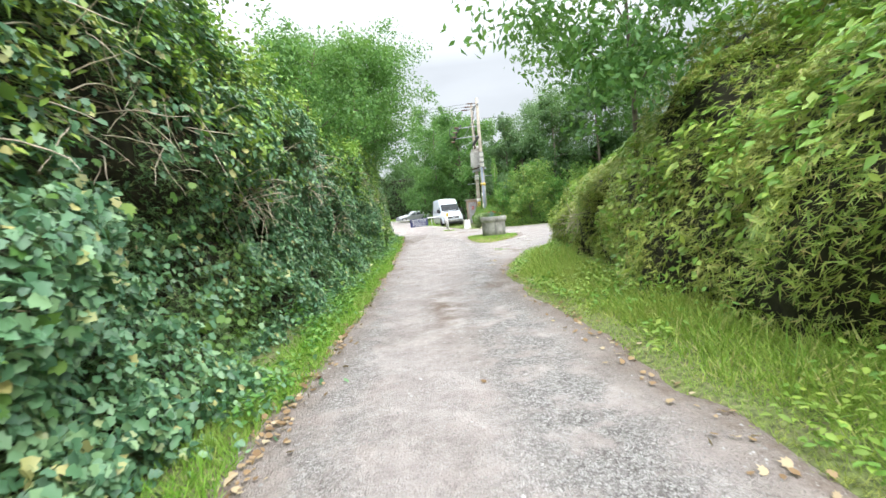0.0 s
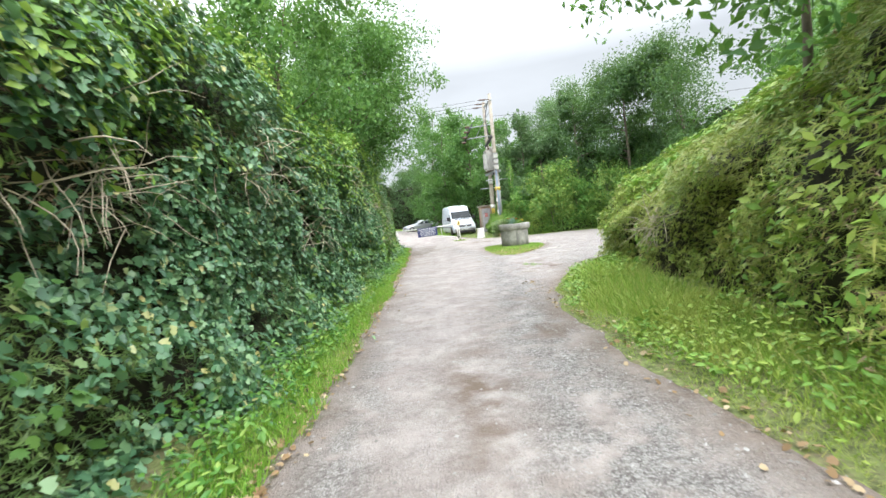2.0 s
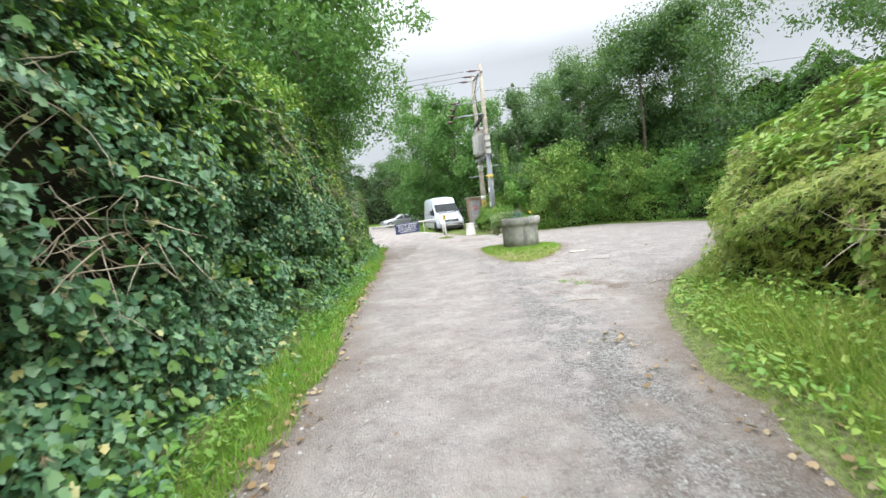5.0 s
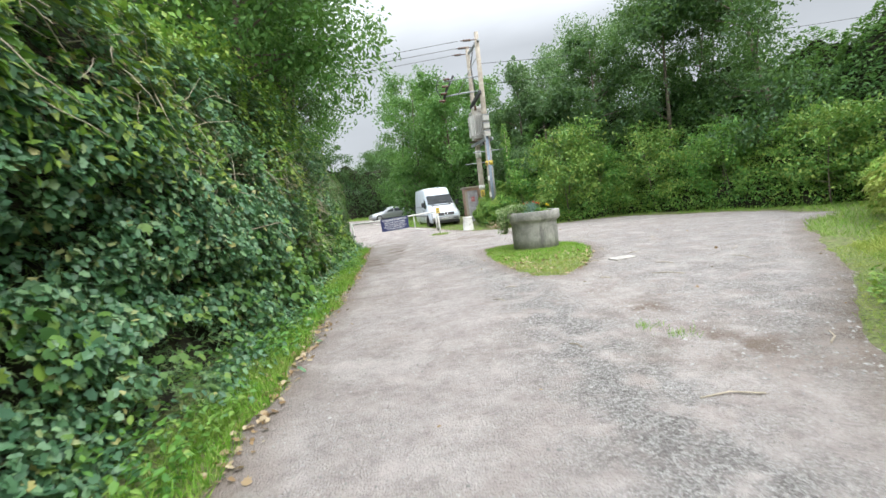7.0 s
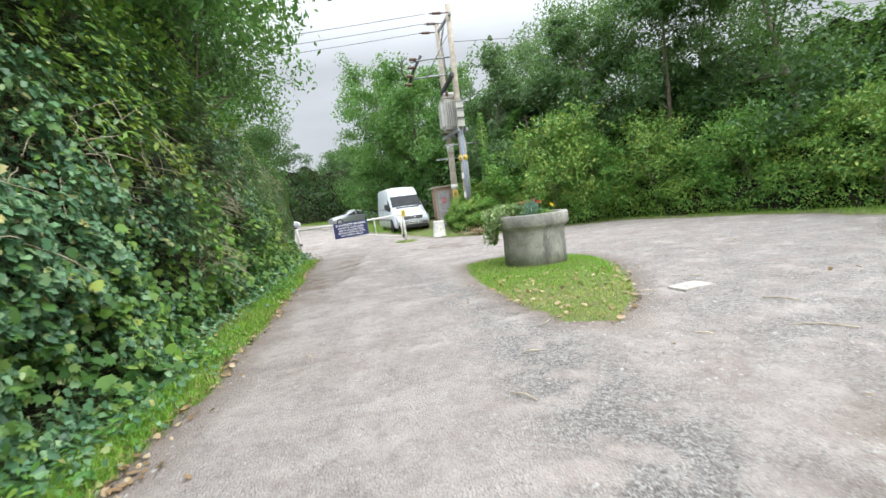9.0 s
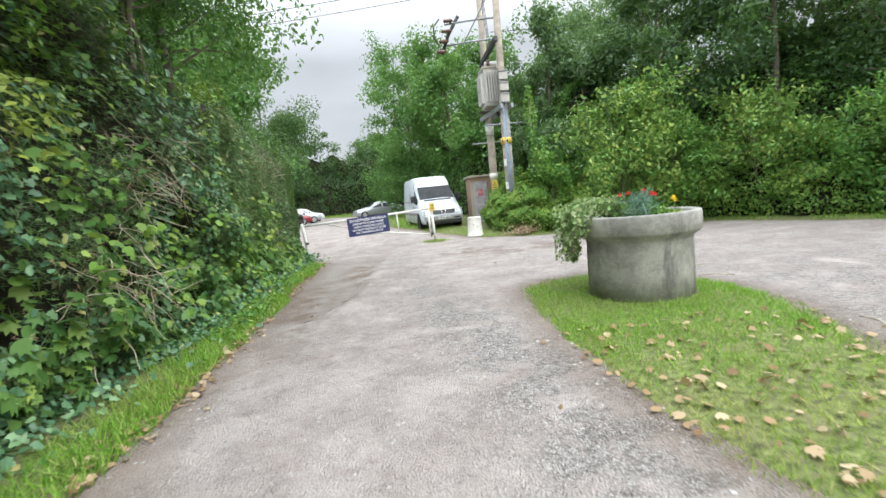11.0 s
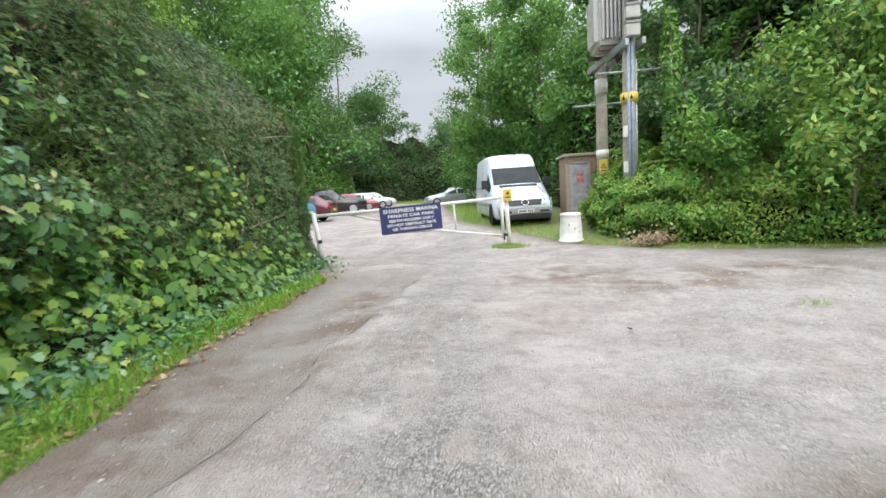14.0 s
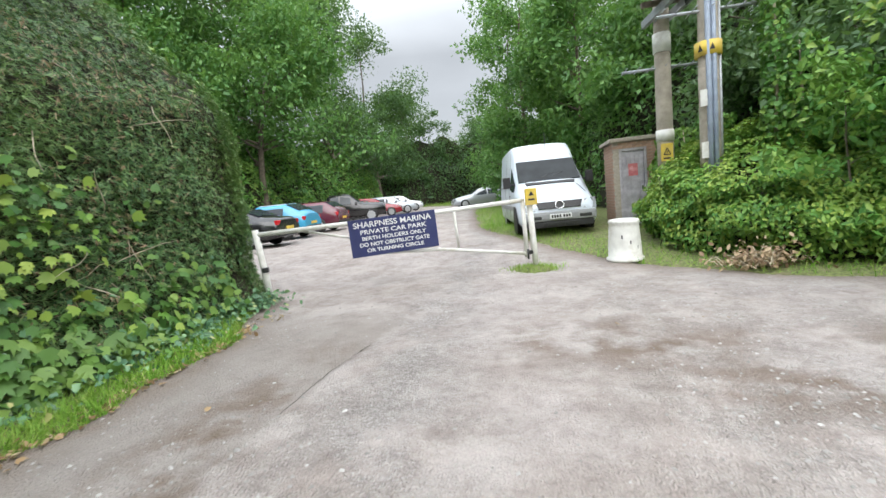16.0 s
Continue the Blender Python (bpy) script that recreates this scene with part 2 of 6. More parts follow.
def gravel_material():
    """Trodden limestone dust with drifts of loose chippings, bare soil and old tarmac."""
    m, nt, bsdf, out = material("compacted_gravel")
    tc = nt.nodes.new("ShaderNodeTexCoord")

    def chips(scale):
        v = nt.nodes.new("ShaderNodeTexVoronoi")
        v.inputs["Scale"].default_value = scale
        nt.links.new(tc.outputs["Object"], v.inputs["Vector"])
        sep = nt.nodes.new("ShaderNodeSeparateColor")
        nt.links.new(v.outputs["Color"], sep.inputs[0])
        return v.outputs["Distance"], sep.outputs[0]

    def attr(name):
        n = nt.nodes.new("ShaderNodeAttribute")
        n.attribute_name = name
        return n.outputs["Fac"]

    def times(a, b, op="MULTIPLY"):
        n = nt.nodes.new("ShaderNodeMath")
        n.operation = op
        for sock, v in zip(n.inputs, (a, b)):
            if hasattr(v, "node"):
                nt.links.new(v, sock)
            else:
                sock.default_value = v
        return n.outputs[0]

    def step(v, lo, hi):
        n = nt.nodes.new("ShaderNodeMapRange")
        n.interpolation_type = "SMOOTHSTEP"
        n.inputs["From Min"].default_value = lo
        n.inputs["From Max"].default_value = hi
        nt.links.new(v, n.inputs["Value"])
        return n.outputs[0]

    big = noise_node(nt, 0.42, 4, 0.5)
    patch = noise_node(nt, 1.5, 6, 0.6)
    mid = noise_node(nt, 6.5, 6, 0.68)
    fine = noise_node(nt, 55, 4, 0.7)
    d_small, c_small = chips(66)
    d_large, c_large = chips(34)
    dust = ramp(nt, patch, [(0.36, (0.229, 0.188, 0.169)), (0.45, (0.336, 0.290, 0.270)), (0.54, (0.419, 0.372, 0.351)), (0.64, (0.545, 0.495, 0.472))])
    dust = mix(nt, 0.4, dust, ramp(nt, big, [(0.36, (0.341, 0.285, 0.251)), (0.5, (0.399, 0.351, 0.332)), (0.64, (0.390, 0.353, 0.344))]))
    dust = mix(nt, 0.34, dust, ramp(nt, mid, [(0.34, (0.155, 0.131, 0.118)), (0.46, (0.370, 0.329, 0.310)), (0.66, (0.556, 0.507, 0.484))]))
    pale = times(step(noise_node(nt, 0.95, 7, 0.66), 0.55, 0.63), 0.6)
    dust = mix(nt, pale, dust, (0.507, 0.466, 0.442))
    # chippings trodden into the dust, and drifts where they lie loose
    small = ramp(nt, c_small, [(0.0, (0.12, 0.112, 0.106)), (0.45, (0.28, 0.266, 0.256)), (1.0, (0.58, 0.56, 0.545))])
    large = ramp(nt, c_large, [(0.0, (0.12, 0.114, 0.11)), (0.5, (0.32, 0.308, 0.298)), (1.0, (0.6, 0.585, 0.57))])
    stones_ = mix(nt, step(c_large, 0.62, 0.7), small, large)
    stones_ = mix(nt, times(step(d_small, 0.42, 0.7), 0.55), stones_, (0.101, 0.091, 0.082))
    drift = times(attr("loose"), step(noise_node(nt, 2.3, 5, 0.65), 0.36, 0.56))
    drift = times(drift, times(step(mid, 0.58, 0.7), 0.4), "ADD")
    base = mix(nt, times(drift, 0.8), dust, stones_)
    tarc = mix(nt, 0.35, ramp(nt, big, [(0.35, (0.27, 0.237, 0.214)), (0.65, (0.315, 0.288, 0.27))]), base)
    base = mix(nt, attr("tarmac"), base, tarc)
    base = mix(nt, times(attr("damp"), step(patch, 0.6, 0.4)), base, (0.18, 0.132, 0.1))
    # bare soil and leaf mould creeping in from the margins
    soil_in = nt.nodes.new("ShaderNodeMapRange")
    soil_in.inputs["From Min"].default_value = 0.5
    soil_in.inputs["From Max"].default_value = -0.05
    nt.links.new(attr("edge"), soil_in.inputs["Value"])
    soil = times(soil_in.outputs[0], ramp(nt, mid, [(0.3, (0.35, 0.35, 0.35)), (0.62, (1, 1, 1))]))
    base = mix(nt, soil, base, (0.2, 0.15, 0.115))
    col = mix(nt, 0.32, base, ramp(nt, fine, [(0.3, (0.28, 0.275, 0.27)), (0.5, (0.5, 0.495, 0.49)), (0.7, (0.72, 0.71, 0.7))]), "OVERLAY")
    nt.links.new(col, bsdf.inputs["Base Color"])
    bsdf.inputs["Roughness"].default_value = 0.93
    hgt = times(times(mid, 2.2), times(times(d_small, -1.2), times(drift, 0.7, "ADD")), "ADD")
    bump(nt, bsdf, times(hgt, times(fine, 0.5), "ADD"), 0.8, 0.026)
    return m


M_GRAVEL = gravel_material()
M_EARTH = plain("grassy_earth", (0.14, 0.17, 0.055), 0.95, vary=0.7, scale=16, dirt=(0.22, 0.18, 0.115), bump_amt=0.9)
# Near-black colour paints the shade deep inside foliage; also fills the tarmac crack.
M_CORE = plain("painted_depth_shade", (0.032, 0.03, 0.017), 0.95, vary=0.6, scale=6, bump_amt=0.5)
M_CYPRESS = leaf_material("cypress_sprays", [(0.0, (0.048, 0.125, 0.05)), (0.5, (0.108, 0.225, 0.08)), (0.88, (0.215, 0.35, 0.125)), (1.0, (0.32, 0.31, 0.16))], (0.23, 0.35, 0.1), 0.45, glow=0.16, gloss=0.5)
M_IVY = leaf_material("ivy_leaves", [(0.0, (0.058, 0.15, 0.08)), (0.6, (0.118, 0.255, 0.122)), (0.93, (0.235, 0.39, 0.19)), (1.0, (0.5, 0.45, 0.17))], None, rough=0.38, glow=0.12, gloss=0.5)
M_LIME = leaf_material("bright_leaves", [(0.0, (0.131, 0.284, 0.047)), (0.6, (0.214, 0.392, 0.068)), (1.0, (0.380, 0.486, 0.095))], (0.356, 0.405, 0.081), 0.7, glow=0.22)
M_BRAMBLE = leaf_material("bramble_leaves", [(0.0, (0.068, 0.202, 0.046)), (0.7, (0.136, 0.326, 0.062)), (1.0, (0.300, 0.434, 0.093))], (0.232, 0.372, 0.078), 0.6, glow=0.22)
M_HEDGE_R = leaf_material("yellowing_hedge_leaves", [(0.0, (0.146, 0.240, 0.047)), (0.45, (0.292, 0.414, 0.079)), (0.8, (0.466, 0.542, 0.127)), (1.0, (0.437, 0.319, 0.143))], (0.46, 0.46, 0.12), 0.55, glow=0.22)
M_TREE = leaf_material("tree_leaves", [(0.0, (0.055, 0.153, 0.045)), (0.6, (0.111, 0.261, 0.072)), (1.0, (0.206, 0.378, 0.117))], (0.158, 0.306, 0.072), 0.35)
M_TREE_DARK = leaf_material("dark_tree_leaves", [(0.0, (0.028, 0.08, 0.034)), (0.7, (0.058, 0.142, 0.05)), (1.0, (0.12, 0.225, 0.08))], (0.095, 0.19, 0.06), 0.3, gloss=0.5)
M_TREE_GREY = leaf_material("grey_green_leaves", [(0.0, (0.074, 0.154, 0.070)), (0.6, (0.136, 0.238, 0.112)), (1.0, (0.222, 0.336, 0.182))], None)
M_GRASS = leaf_material("grass_blades", [(0.0, (0.12, 0.3, 0.035)), (0.55, (0.23, 0.46, 0.06)), (0.85, (0.34, 0.55, 0.085)), (1.0, (0.5, 0.5, 0.2))], (0.319, 0.406, 0.102), 0.8, 0.55)
M_GRASS_DRY = leaf_material("long_grass_blades", [(0.0, (0.156, 0.300, 0.036)), (0.45, (0.288, 0.444, 0.072)), (0.8, (0.432, 0.528, 0.120)), (1.0, (0.600, 0.540, 0.240))], (0.504, 0.504, 0.144), 0.9, 0.55)
M_BROAD = leaf_material("shaded_sycamore_leaves", [(0.0, (0.05, 0.14, 0.036)), (0.6, (0.105, 0.235, 0.055)), (1.0, (0.25, 0.37, 0.085))], (0.16, 0.28, 0.06), 0.6, glow=0.2)
M_SHRUB = leaf_material("yellowing_shrub_leaves", [(0.0, (0.08, 0.2, 0.045)), (0.6, (0.155, 0.32, 0.065)), (1.0, (0.36, 0.43, 0.1))], (0.25, 0.37, 0.08), 0.6, glow=0.22)
M_BANK = leaf_material("dark_bramble_leaves", [(0.0, (0.075, 0.2, 0.045)), (0.6, (0.15, 0.32, 0.065)), (1.0, (0.3, 0.44, 0.09))], (0.2, 0.34, 0.07), 0.6, glow=0.22)
M_DEAD = leaf_material("fallen_dry_leaves", [(0.0, (0.2, 0.12, 0.06)), (0.5, (0.36, 0.24, 0.13)), (1.0, (0.55, 0.45, 0.3))], None, rough=0.7, glow=0.1)
M_DEADHEDGE = leaf_material("withered_brown_leaves", [(0.0, (0.2, 0.125, 0.075)), (0.6, (0.38, 0.265, 0.17)), (1.0, (0.52, 0.42, 0.28))], None, rough=0.7, glow=0.15)
M_TWIG = plain("dry_twigs", (0.5, 0.43, 0.33), 0.85, vary=0.35, scale=12)
M_BARK = plain("tree_bark", (0.15, 0.125, 0.095), 0.9, vary=0.4, scale=7, bump_amt=0.6)
M_STONE = plain("loose_stones", (0.45, 0.42, 0.39), 0.9, vary=0.35, scale=9)


# ---------------------------------------------------------------- ground, lane, car park
def poly_sdf(x, y, poly):
    """Signed distance to a polygon, positive inside."""
    x, y = np.asarray(x, float), np.asarray(y, float)
    best = np.full(x.shape, 1e9)
    inside = np.zeros(x.shape, bool)
    for (ax, ay), (bx, by) in zip(poly, poly[1:] + poly[:1]):
        dx, dy = bx - ax, by - ay
        t = np.clip(((x - ax) * dx + (y - ay) * dy) / (dx * dx + dy * dy), 0, 1)
        best = np.minimum(best, np.hypot(x - ax - t * dx, y - ay - t * dy))
        cross = ((ay > y) != (by > y)) & (x < (bx - ax) * (y - ay) / (by - ay + 1e-12) + ax)
        inside ^= cross
    return np.where(inside, best, -best)


LANE = [(-1.1, -12), (-1.05, 3), (-0.95, 8), (-0.9, 12), (-0.98, 18), (-1.0, 23), (-1.25, 28), (-1.4, 32), (-2.2, 33.6),
        (-3.5, 35.5), (-7, 37), (-14, 39), (-19, 46), (-19, 72), (-9, 76), (-2.5, 66), (-0.6, 50), (0.5, 42), (1.3, 39.6), (2.3, 37.7),
        (3.3, 36.1), (4.4, 34.9), (5.6, 33.9), (6.6, 33.4), (8, 32.8), (11, 32.2), (12.3, 29), (13.3, 26), (13, 23.6), (11, 22.6), (9, 20.4), (6.6, 17.4),
        (4.5, 15.5), (3.0, 13), (2.5, 11.5), (2.25, 10), (2.15, 8), (2.3, 5), (2.4, 2), (2.5, -12)]
ISLAND = [(2.85, 25.6), (2.72, 24.2), (2.7, 22.6), (2.75, 21.2), (2.95, 20.2), (3.4, 19.9), (4.2, 20.8), (4.9, 22.2), (5.35, 23.4),
          (5.4, 24.6), (5.0, 25.6), (4.2, 26.1), (3.4, 26.1)]


def lane_sdf(x, y):
    wob = 0.35 * (fbm(np.stack([x, y], 1) * 1.3, 3) - 0.5)
    d = poly_sdf(x, y, LANE) + wob
    return np.minimum(d, -(poly_sdf(x, y, ISLAND) + 0.5 * wob))


EDGE_Y = [24.6, 25.6, 26.5, 27.4, 28.2, 28.6, 29.6, 30.9, 31.8, 33]
EDGE_X = [-0.7, -0.2, 0.1, 0.2, 0.05, 0.2, 0.3, 0.34, 0.5, 0.6]


def lane_z(x, y):
    p = np.stack([x, y], 1)
    d = lane_sdf(x, y)
    relief = 0.05 * (fbm(p * 0.55, 11, 3) - 0.5) + 0.022 * (fbm(p * 3.1, 21, 3) - 0.5) + 0.012 * (vnoise(p * 9, 31) - 0.5)
    # broken edge of the old tarmac
    ex = np.interp(y, EDGE_Y, EDGE_X)
    step = 0.045 * smooth(-0.04, 0.05, x - ex) * smooth(24.5, 26, y) * smooth(32.5, 31, y) * smooth(1.6, 0.2, x - ex)
    return gz(x, y) + np.clip(d * 0.22, -0.12, 0.0) + relief + step


def land_z(x, y):
    p = np.stack([x, y], 1)
    d = lane_sdf(x, y)
    near = smooth(0.25, -0.3, d)
    return gz(x, y) + np.where(d > 0.15, -0.10, -0.035) + near * 0.04 + 0.04 * near * (fbm(p * 1.5, 5) - 0.4) + 0.03 * smooth(-0.5, -2.5, d)


def even(a, b, n):
    return np.linspace(a, b, n)


far_x = np.concatenate([even(-900, -60, 15), even(-50, -21, 30), even(-20, 20, 100), even(21, 50, 30), even(60, 900, 15)])
far_y = np.concatenate([even(-900, -60, 15), even(-50, -13, 20), even(-12, 40, 130), even(41, 90, 50), even(100, 1200, 20)])
land = new("ground", grid_mesh("ground", far_x, far_y, land_z, M_EARTH))
tagged(land, "mossy earth and grass beside the lane", "ground", kind="structure")
lane = new("road", grid_mesh("road", even(-4, 14, 164), even(-12, 38.2, 457), lane_z, M_GRAVEL, lambda x, y: lane_sdf(x, y) > -0.35))
tagged(lane, "pale compacted gravel lane with worn potholes", "road", kind="structure")
lot = new("road_car_park", grid_mesh("road_car_park", even(-21, 5, 131), even(34.2, 78.2, 221), lane_z, M_GRAVEL, lambda x, y: (lane_sdf(x, y) > -0.5) & ((y > 38.05) | (x < -3.85))))
ty = even(25.2, 31.6, 120)
tx = np.interp(ty, EDGE_Y, EDGE_X) + 0.05 * (fbm(np.stack([ty * 5, ty * 0], 1), 77) - 0.5)
tx += 0.1 * (fbm(np.stack([ty * 2.1, ty * 0 + 9], 1), 79) - 0.5)
tw = np.clip(0.05 * (fbm(np.stack([ty * 2.5, ty * 0 + 3], 1), 78) - 0.42), 0.0, 0.02)
tz = lane_z(tx, ty) + 0.006
cv = np.concatenate([np.stack([tx - tw, ty, lane_z(tx - tw, ty) + 0.008], 1), np.stack([tx + tw, ty, lane_z(tx + tw, ty) + 0.004], 1)])
ci = np.arange(119)
cq = np.stack([ci, ci + 120, ci + 121, ci + 1], 1)
crack = new("tarmac_crack", raw_mesh("tarmac_crack", cv, cq.ravel(), np.full(119, 4), M_CORE))
tagged(crack, "dark crumbling crack along the old tarmac", "crack", kind="structure")
tagged(lot, "pale gravel car park beyond the gate", "road", kind="structure")


# bare brown earth showing through: x, y, half sizes
DAMP = [(4.2, 30.6, 1.2, 0.5), (5.8, 31.2, 1.4, 0.5), (3.1, 31.4, 0.9, 0.5), (3.4, 17.1, 0.4, 0.3), (3.4, 15.6, 0.7, 0.5), (1.7, 9.5, 0.35, 1.6), (0.0, 29.6, 0.45, 1.8), (-0.6, 26.4, 0.5, 2.0), (0.6, 7.0, 0.35, 1.5), (2.6, 31.6, 0.8, 0.6)]
# drift of loose chippings thrown up beside the wheel tracks
LOOSE_Y = [-5, 4, 9, 13, 18, 22, 27, 34]
LOOSE_X = [1.45, 1.4, 1.6, 2.0, 2.35, 2.25, 1.2, 0.9]
for ob in (lane, lot):
    co = np.empty(len(ob.data.vertices) * 3, np.float32)
    ob.data.vertices.foreach_get("co", co)
    co = co.reshape(-1, 3)
    damp = np.zeros(len(co))
    for px, py, rx, ry in DAMP:
        d2 = ((co[:, 0] - px) / rx) ** 2 + ((co[:, 1] - py) / ry) ** 2
        damp = np.maximum(damp, np.exp(-d2))
    at = ob.data.attributes.new("damp", "FLOAT", "POINT")
    at.data.foreach_set("value", damp.astype(np.float32))
    ex = np.interp(co[:, 1], EDGE_Y, EDGE_X)
    tar = smooth(0.03, -0.03, co[:, 0] - ex) * smooth(24.6, 25.4, co[:, 1]) * smooth(33.5, 32, co[:, 1])
    at = ob.data.attributes.new("tarmac", "FLOAT", "POINT")
    at.data.foreach_set("value", tar.astype(np.float32))
    lx = np.interp(co[:, 1], LOOSE_Y, LOOSE_X)
    loose = np.exp(-((co[:, 0] - lx) / 0.5) ** 2) + 0.5 * smooth(1.0, 2.4, co[:, 0] - lx) + 0.6 * np.exp(-((co[:, 0] + 0.55) / 0.3) ** 2) * smooth(12, 6, co[:, 1]) + 0.26
    loose *= 1 - 0.55 * smooth(24, 29, co[:, 1])
    at = ob.data.attributes.new("loose", "FLOAT", "POINT")
    at.data.foreach_set("value", np.clip(loose, 0, 1).astype(np.float32))
    at = ob.data.attributes.new("edge", "FLOAT", "POINT")
    at.data.foreach_set("value", lane_sdf(co[:, 0].astype(float), co[:, 1].astype(float)).astype(np.float32))


def scatter(n, x0, x1, y0, y1, test, rng):
    x, y = rng.uniform(x0, x1, n), rng.uniform(y0, y1, n)
    k = test(x, y)
    return x[k], y[k]


def grass_object(name, label, x, y, h, rng, mat=None, lean=0.5):
    n = len(x)
    base = np.stack([x, y, land_z(x, y) - 0.01], 1)
    tipdir = np.stack([rng.normal(0, lean, n), rng.normal(0, lean, n), np.ones(n)], 1)
    tv, tf = LEAF["blade"]
    tv = np.array(tv)
    tipdir /= np.linalg.norm(tipdir, axis=1, keepdims=True)
    a = rng.uniform(0, 2 * np.pi, n)
    side = np.stack([np.cos(a), np.sin(a), np.zeros(n)], 1)
    bend = np.stack([-np.sin(a), np.cos(a), np.full(n, -0.3)], 1)
    wid = np.clip(h, 0.06, 0.11)[:, None, None] * rng.uniform(0.6, 1.3, (n, 1, 1))
    hh = h[:, None, None]
    v = base[:, None] + tv[None, :, 0:1] * wid * 1.5 * side[:, None] + tv[None, :, 1:2] * hh * tipdir[:, None] + tv[None, :, 2:3] * hh * 1.3 * bend[:, None]
    k = len(tv)
    flat = np.concatenate([np.array(f) for f in tf])
    me = raw_mesh(name, v.reshape(-1, 3), (np.arange(n)[:, None] * k + flat).ravel(), np.tile([4], n), mat or M_GRASS)
    return tagged(new(name, me), label, "grass", kind="stuff")


rng = np.random.default_rng(21)
# short green strip between lane and the tall hedge
x, y = scatter(170000, -2.4, -0.75, -3, 35, lambda x, y: (lane_sdf(x, y) < 0.03) & (rng.random(len(x)) < smooth(-0.85, -0.3, lane_sdf(x, y)) * (0.3 + 1.1 * fbm(np.stack([x, y], 1) * 0.9, 41))), rng)
grass_object("verge_grass", "short bright green grass strip along the hedge foot", x, y, rng.uniform(0.05, 0.15, len(x)), rng)
# long grass on the bank
x, y = scatter(230000, 1.8, 8.5, -3, 19, lambda x, y: (lane_sdf(x, y) < 0.06 - 0.2 * fbm(np.stack([x, y], 1) * 1.7, 43)) & (lane_sdf(x, y) > -1.9) & (rng.random(len(x)) < 0.3 + fbm(np.stack([x, y], 1) * 0.8, 44)), rng)
hh = 0.06 + 0.34 * smooth(-0.2, -1.1, lane_sdf(x, y)) * rng.uniform(0.3, 1.3, len(x)) * (0.3 + 1.2 * fbm(np.stack([x, y], 1) * 0.6, 45))
grass_object("long_grass", "long yellow-green meadow grass on the bank", x, y, hh, rng, M_GRASS_DRY, lean=0.7)
# round the planter
x, y = scatter(85000, 2.4, 5.6, 19.5, 26.5, lambda x, y: (poly_sdf(x, y, ISLAND) > -0.05) & (rng.random(len(x)) < 0.35 + 0.8 * fbm(np.stack([x, y], 1) * 1.4, 47)) & (np.hypot(x - 4.24, y - 24.6) > 0.68), rng)
front = rng.random(len(x)) < smooth(23.3, 21.8, y + 0.8 * fbm(np.stack([x, y], 1) * 1.2, 48))
grass_object("island_grass", "cropped green grass round the concrete planter", x[~front], y[~front], rng.uniform(0.03, 0.09, int((~front).sum())), rng)
thin = front & (rng.random(len(x)) < 0.6)
grass_object("island_dry_grass", "thin yellowing grass at the tip of the island", x[thin], y[thin], rng.uniform(0.03, 0.08, int(thin.sum())), rng, M_GRASS_DRY)
# edge of the turning circle and round the van
x, y = scatter(60000, 0.5, 16, 31, 48, lambda x, y: (lane_sdf(x, y) < 0.02) & (lane_sdf(x, y) > -1.3) & (rng.random(len(x)) < 0.75), rng)
grass_object("bank_grass", "rough grass fringe below the bushes", x, y, rng.uniform(0.05, 0.2, len(x)), rng)
x, y = scatter(30000, 9, 19, 16, 30, lambda x, y: (lane_sdf(x, y) < 0.02) & (lane_sdf(x, y) > -2.0), rng)
grass_object("corner_grass", "rough grass at the edge of the turning circle", x, y, rng.uniform(0.06, 0.22, len(x)), rng)
x, y = scatter(60000, -22, 3, 40, 85, lambda x, y: (lane_sdf(x, y) < 0.02) & (lane_sdf(x, y) > -7), rng)
grass_object("meadow_grass", "pale grass beyond the parked cars", x, y, rng.uniform(0.12, 0.35, len(x)), rng)


x, y = np.concatenate([rng.normal(cx, 0.09, 70) for cx in (3.07, 3.2, 5.2)]), np.concatenate([rng.normal(cy, 0.06, 70) for cy in (16.36, 16.0, 29.2)])
tuft_grass = grass_object("gravel_tuft_grass", "small grass tufts growing in the gravel", x, y, rng.uniform(0.05, 0.1, len(x)), rng)
tuft_grass.location.z = 0.09
# broad-leaved weeds among the grass
def weeds(name, label, x, y, lo, hi, mat, rng, kind="maple"):
    c = np.stack([x, y, land_z(x, y) + 0.03 + rng.random(len(x)) * (0.14 + 0.3 * smooth(-0.5, -1.3, lane_sdf(x, y)))], 1)
    nn = np.stack([rng.normal(0, 0.3, len(x)), rng.normal(0, 0.3, len(x)), np.ones(len(x))], 1)
    ob = new(name, leaf_mesh(name, c, nn, rng.uniform(lo, hi, len(x)), kind, mat, 0.3, None, rng))
    return tagged(ob, label, "weeds", kind="stuff")


x, y = scatter(26000, 1.9, 6.5, -2, 17, lambda x, y: (lane_sdf(x, y) < -0.15) & (lane_sdf(x, y) > -1.6) & (rng.random(len(x)) < smooth(0.36, 0.58, fbm(np.stack([x, y], 1) * 0.9, 49))), rng)
weeds("bank_weeds", "docks and nettles among the long grass", x, y, 0.04, 0.1, M_LIME, rng, "oval")
x, y = scatter(14000, -2.3, -1.1, -3, 33, lambda x, y: (lane_sdf(x, y) < -0.05) & (rng.random(len(x)) < smooth(0.46, 0.66, fbm(np.stack([x, y], 1) * 0.8, 50))), rng)
weeds("verge_weeds", "low green weeds on the verge", x, y, 0.05, 0.1, M_BRAMBLE, rng, "oval")


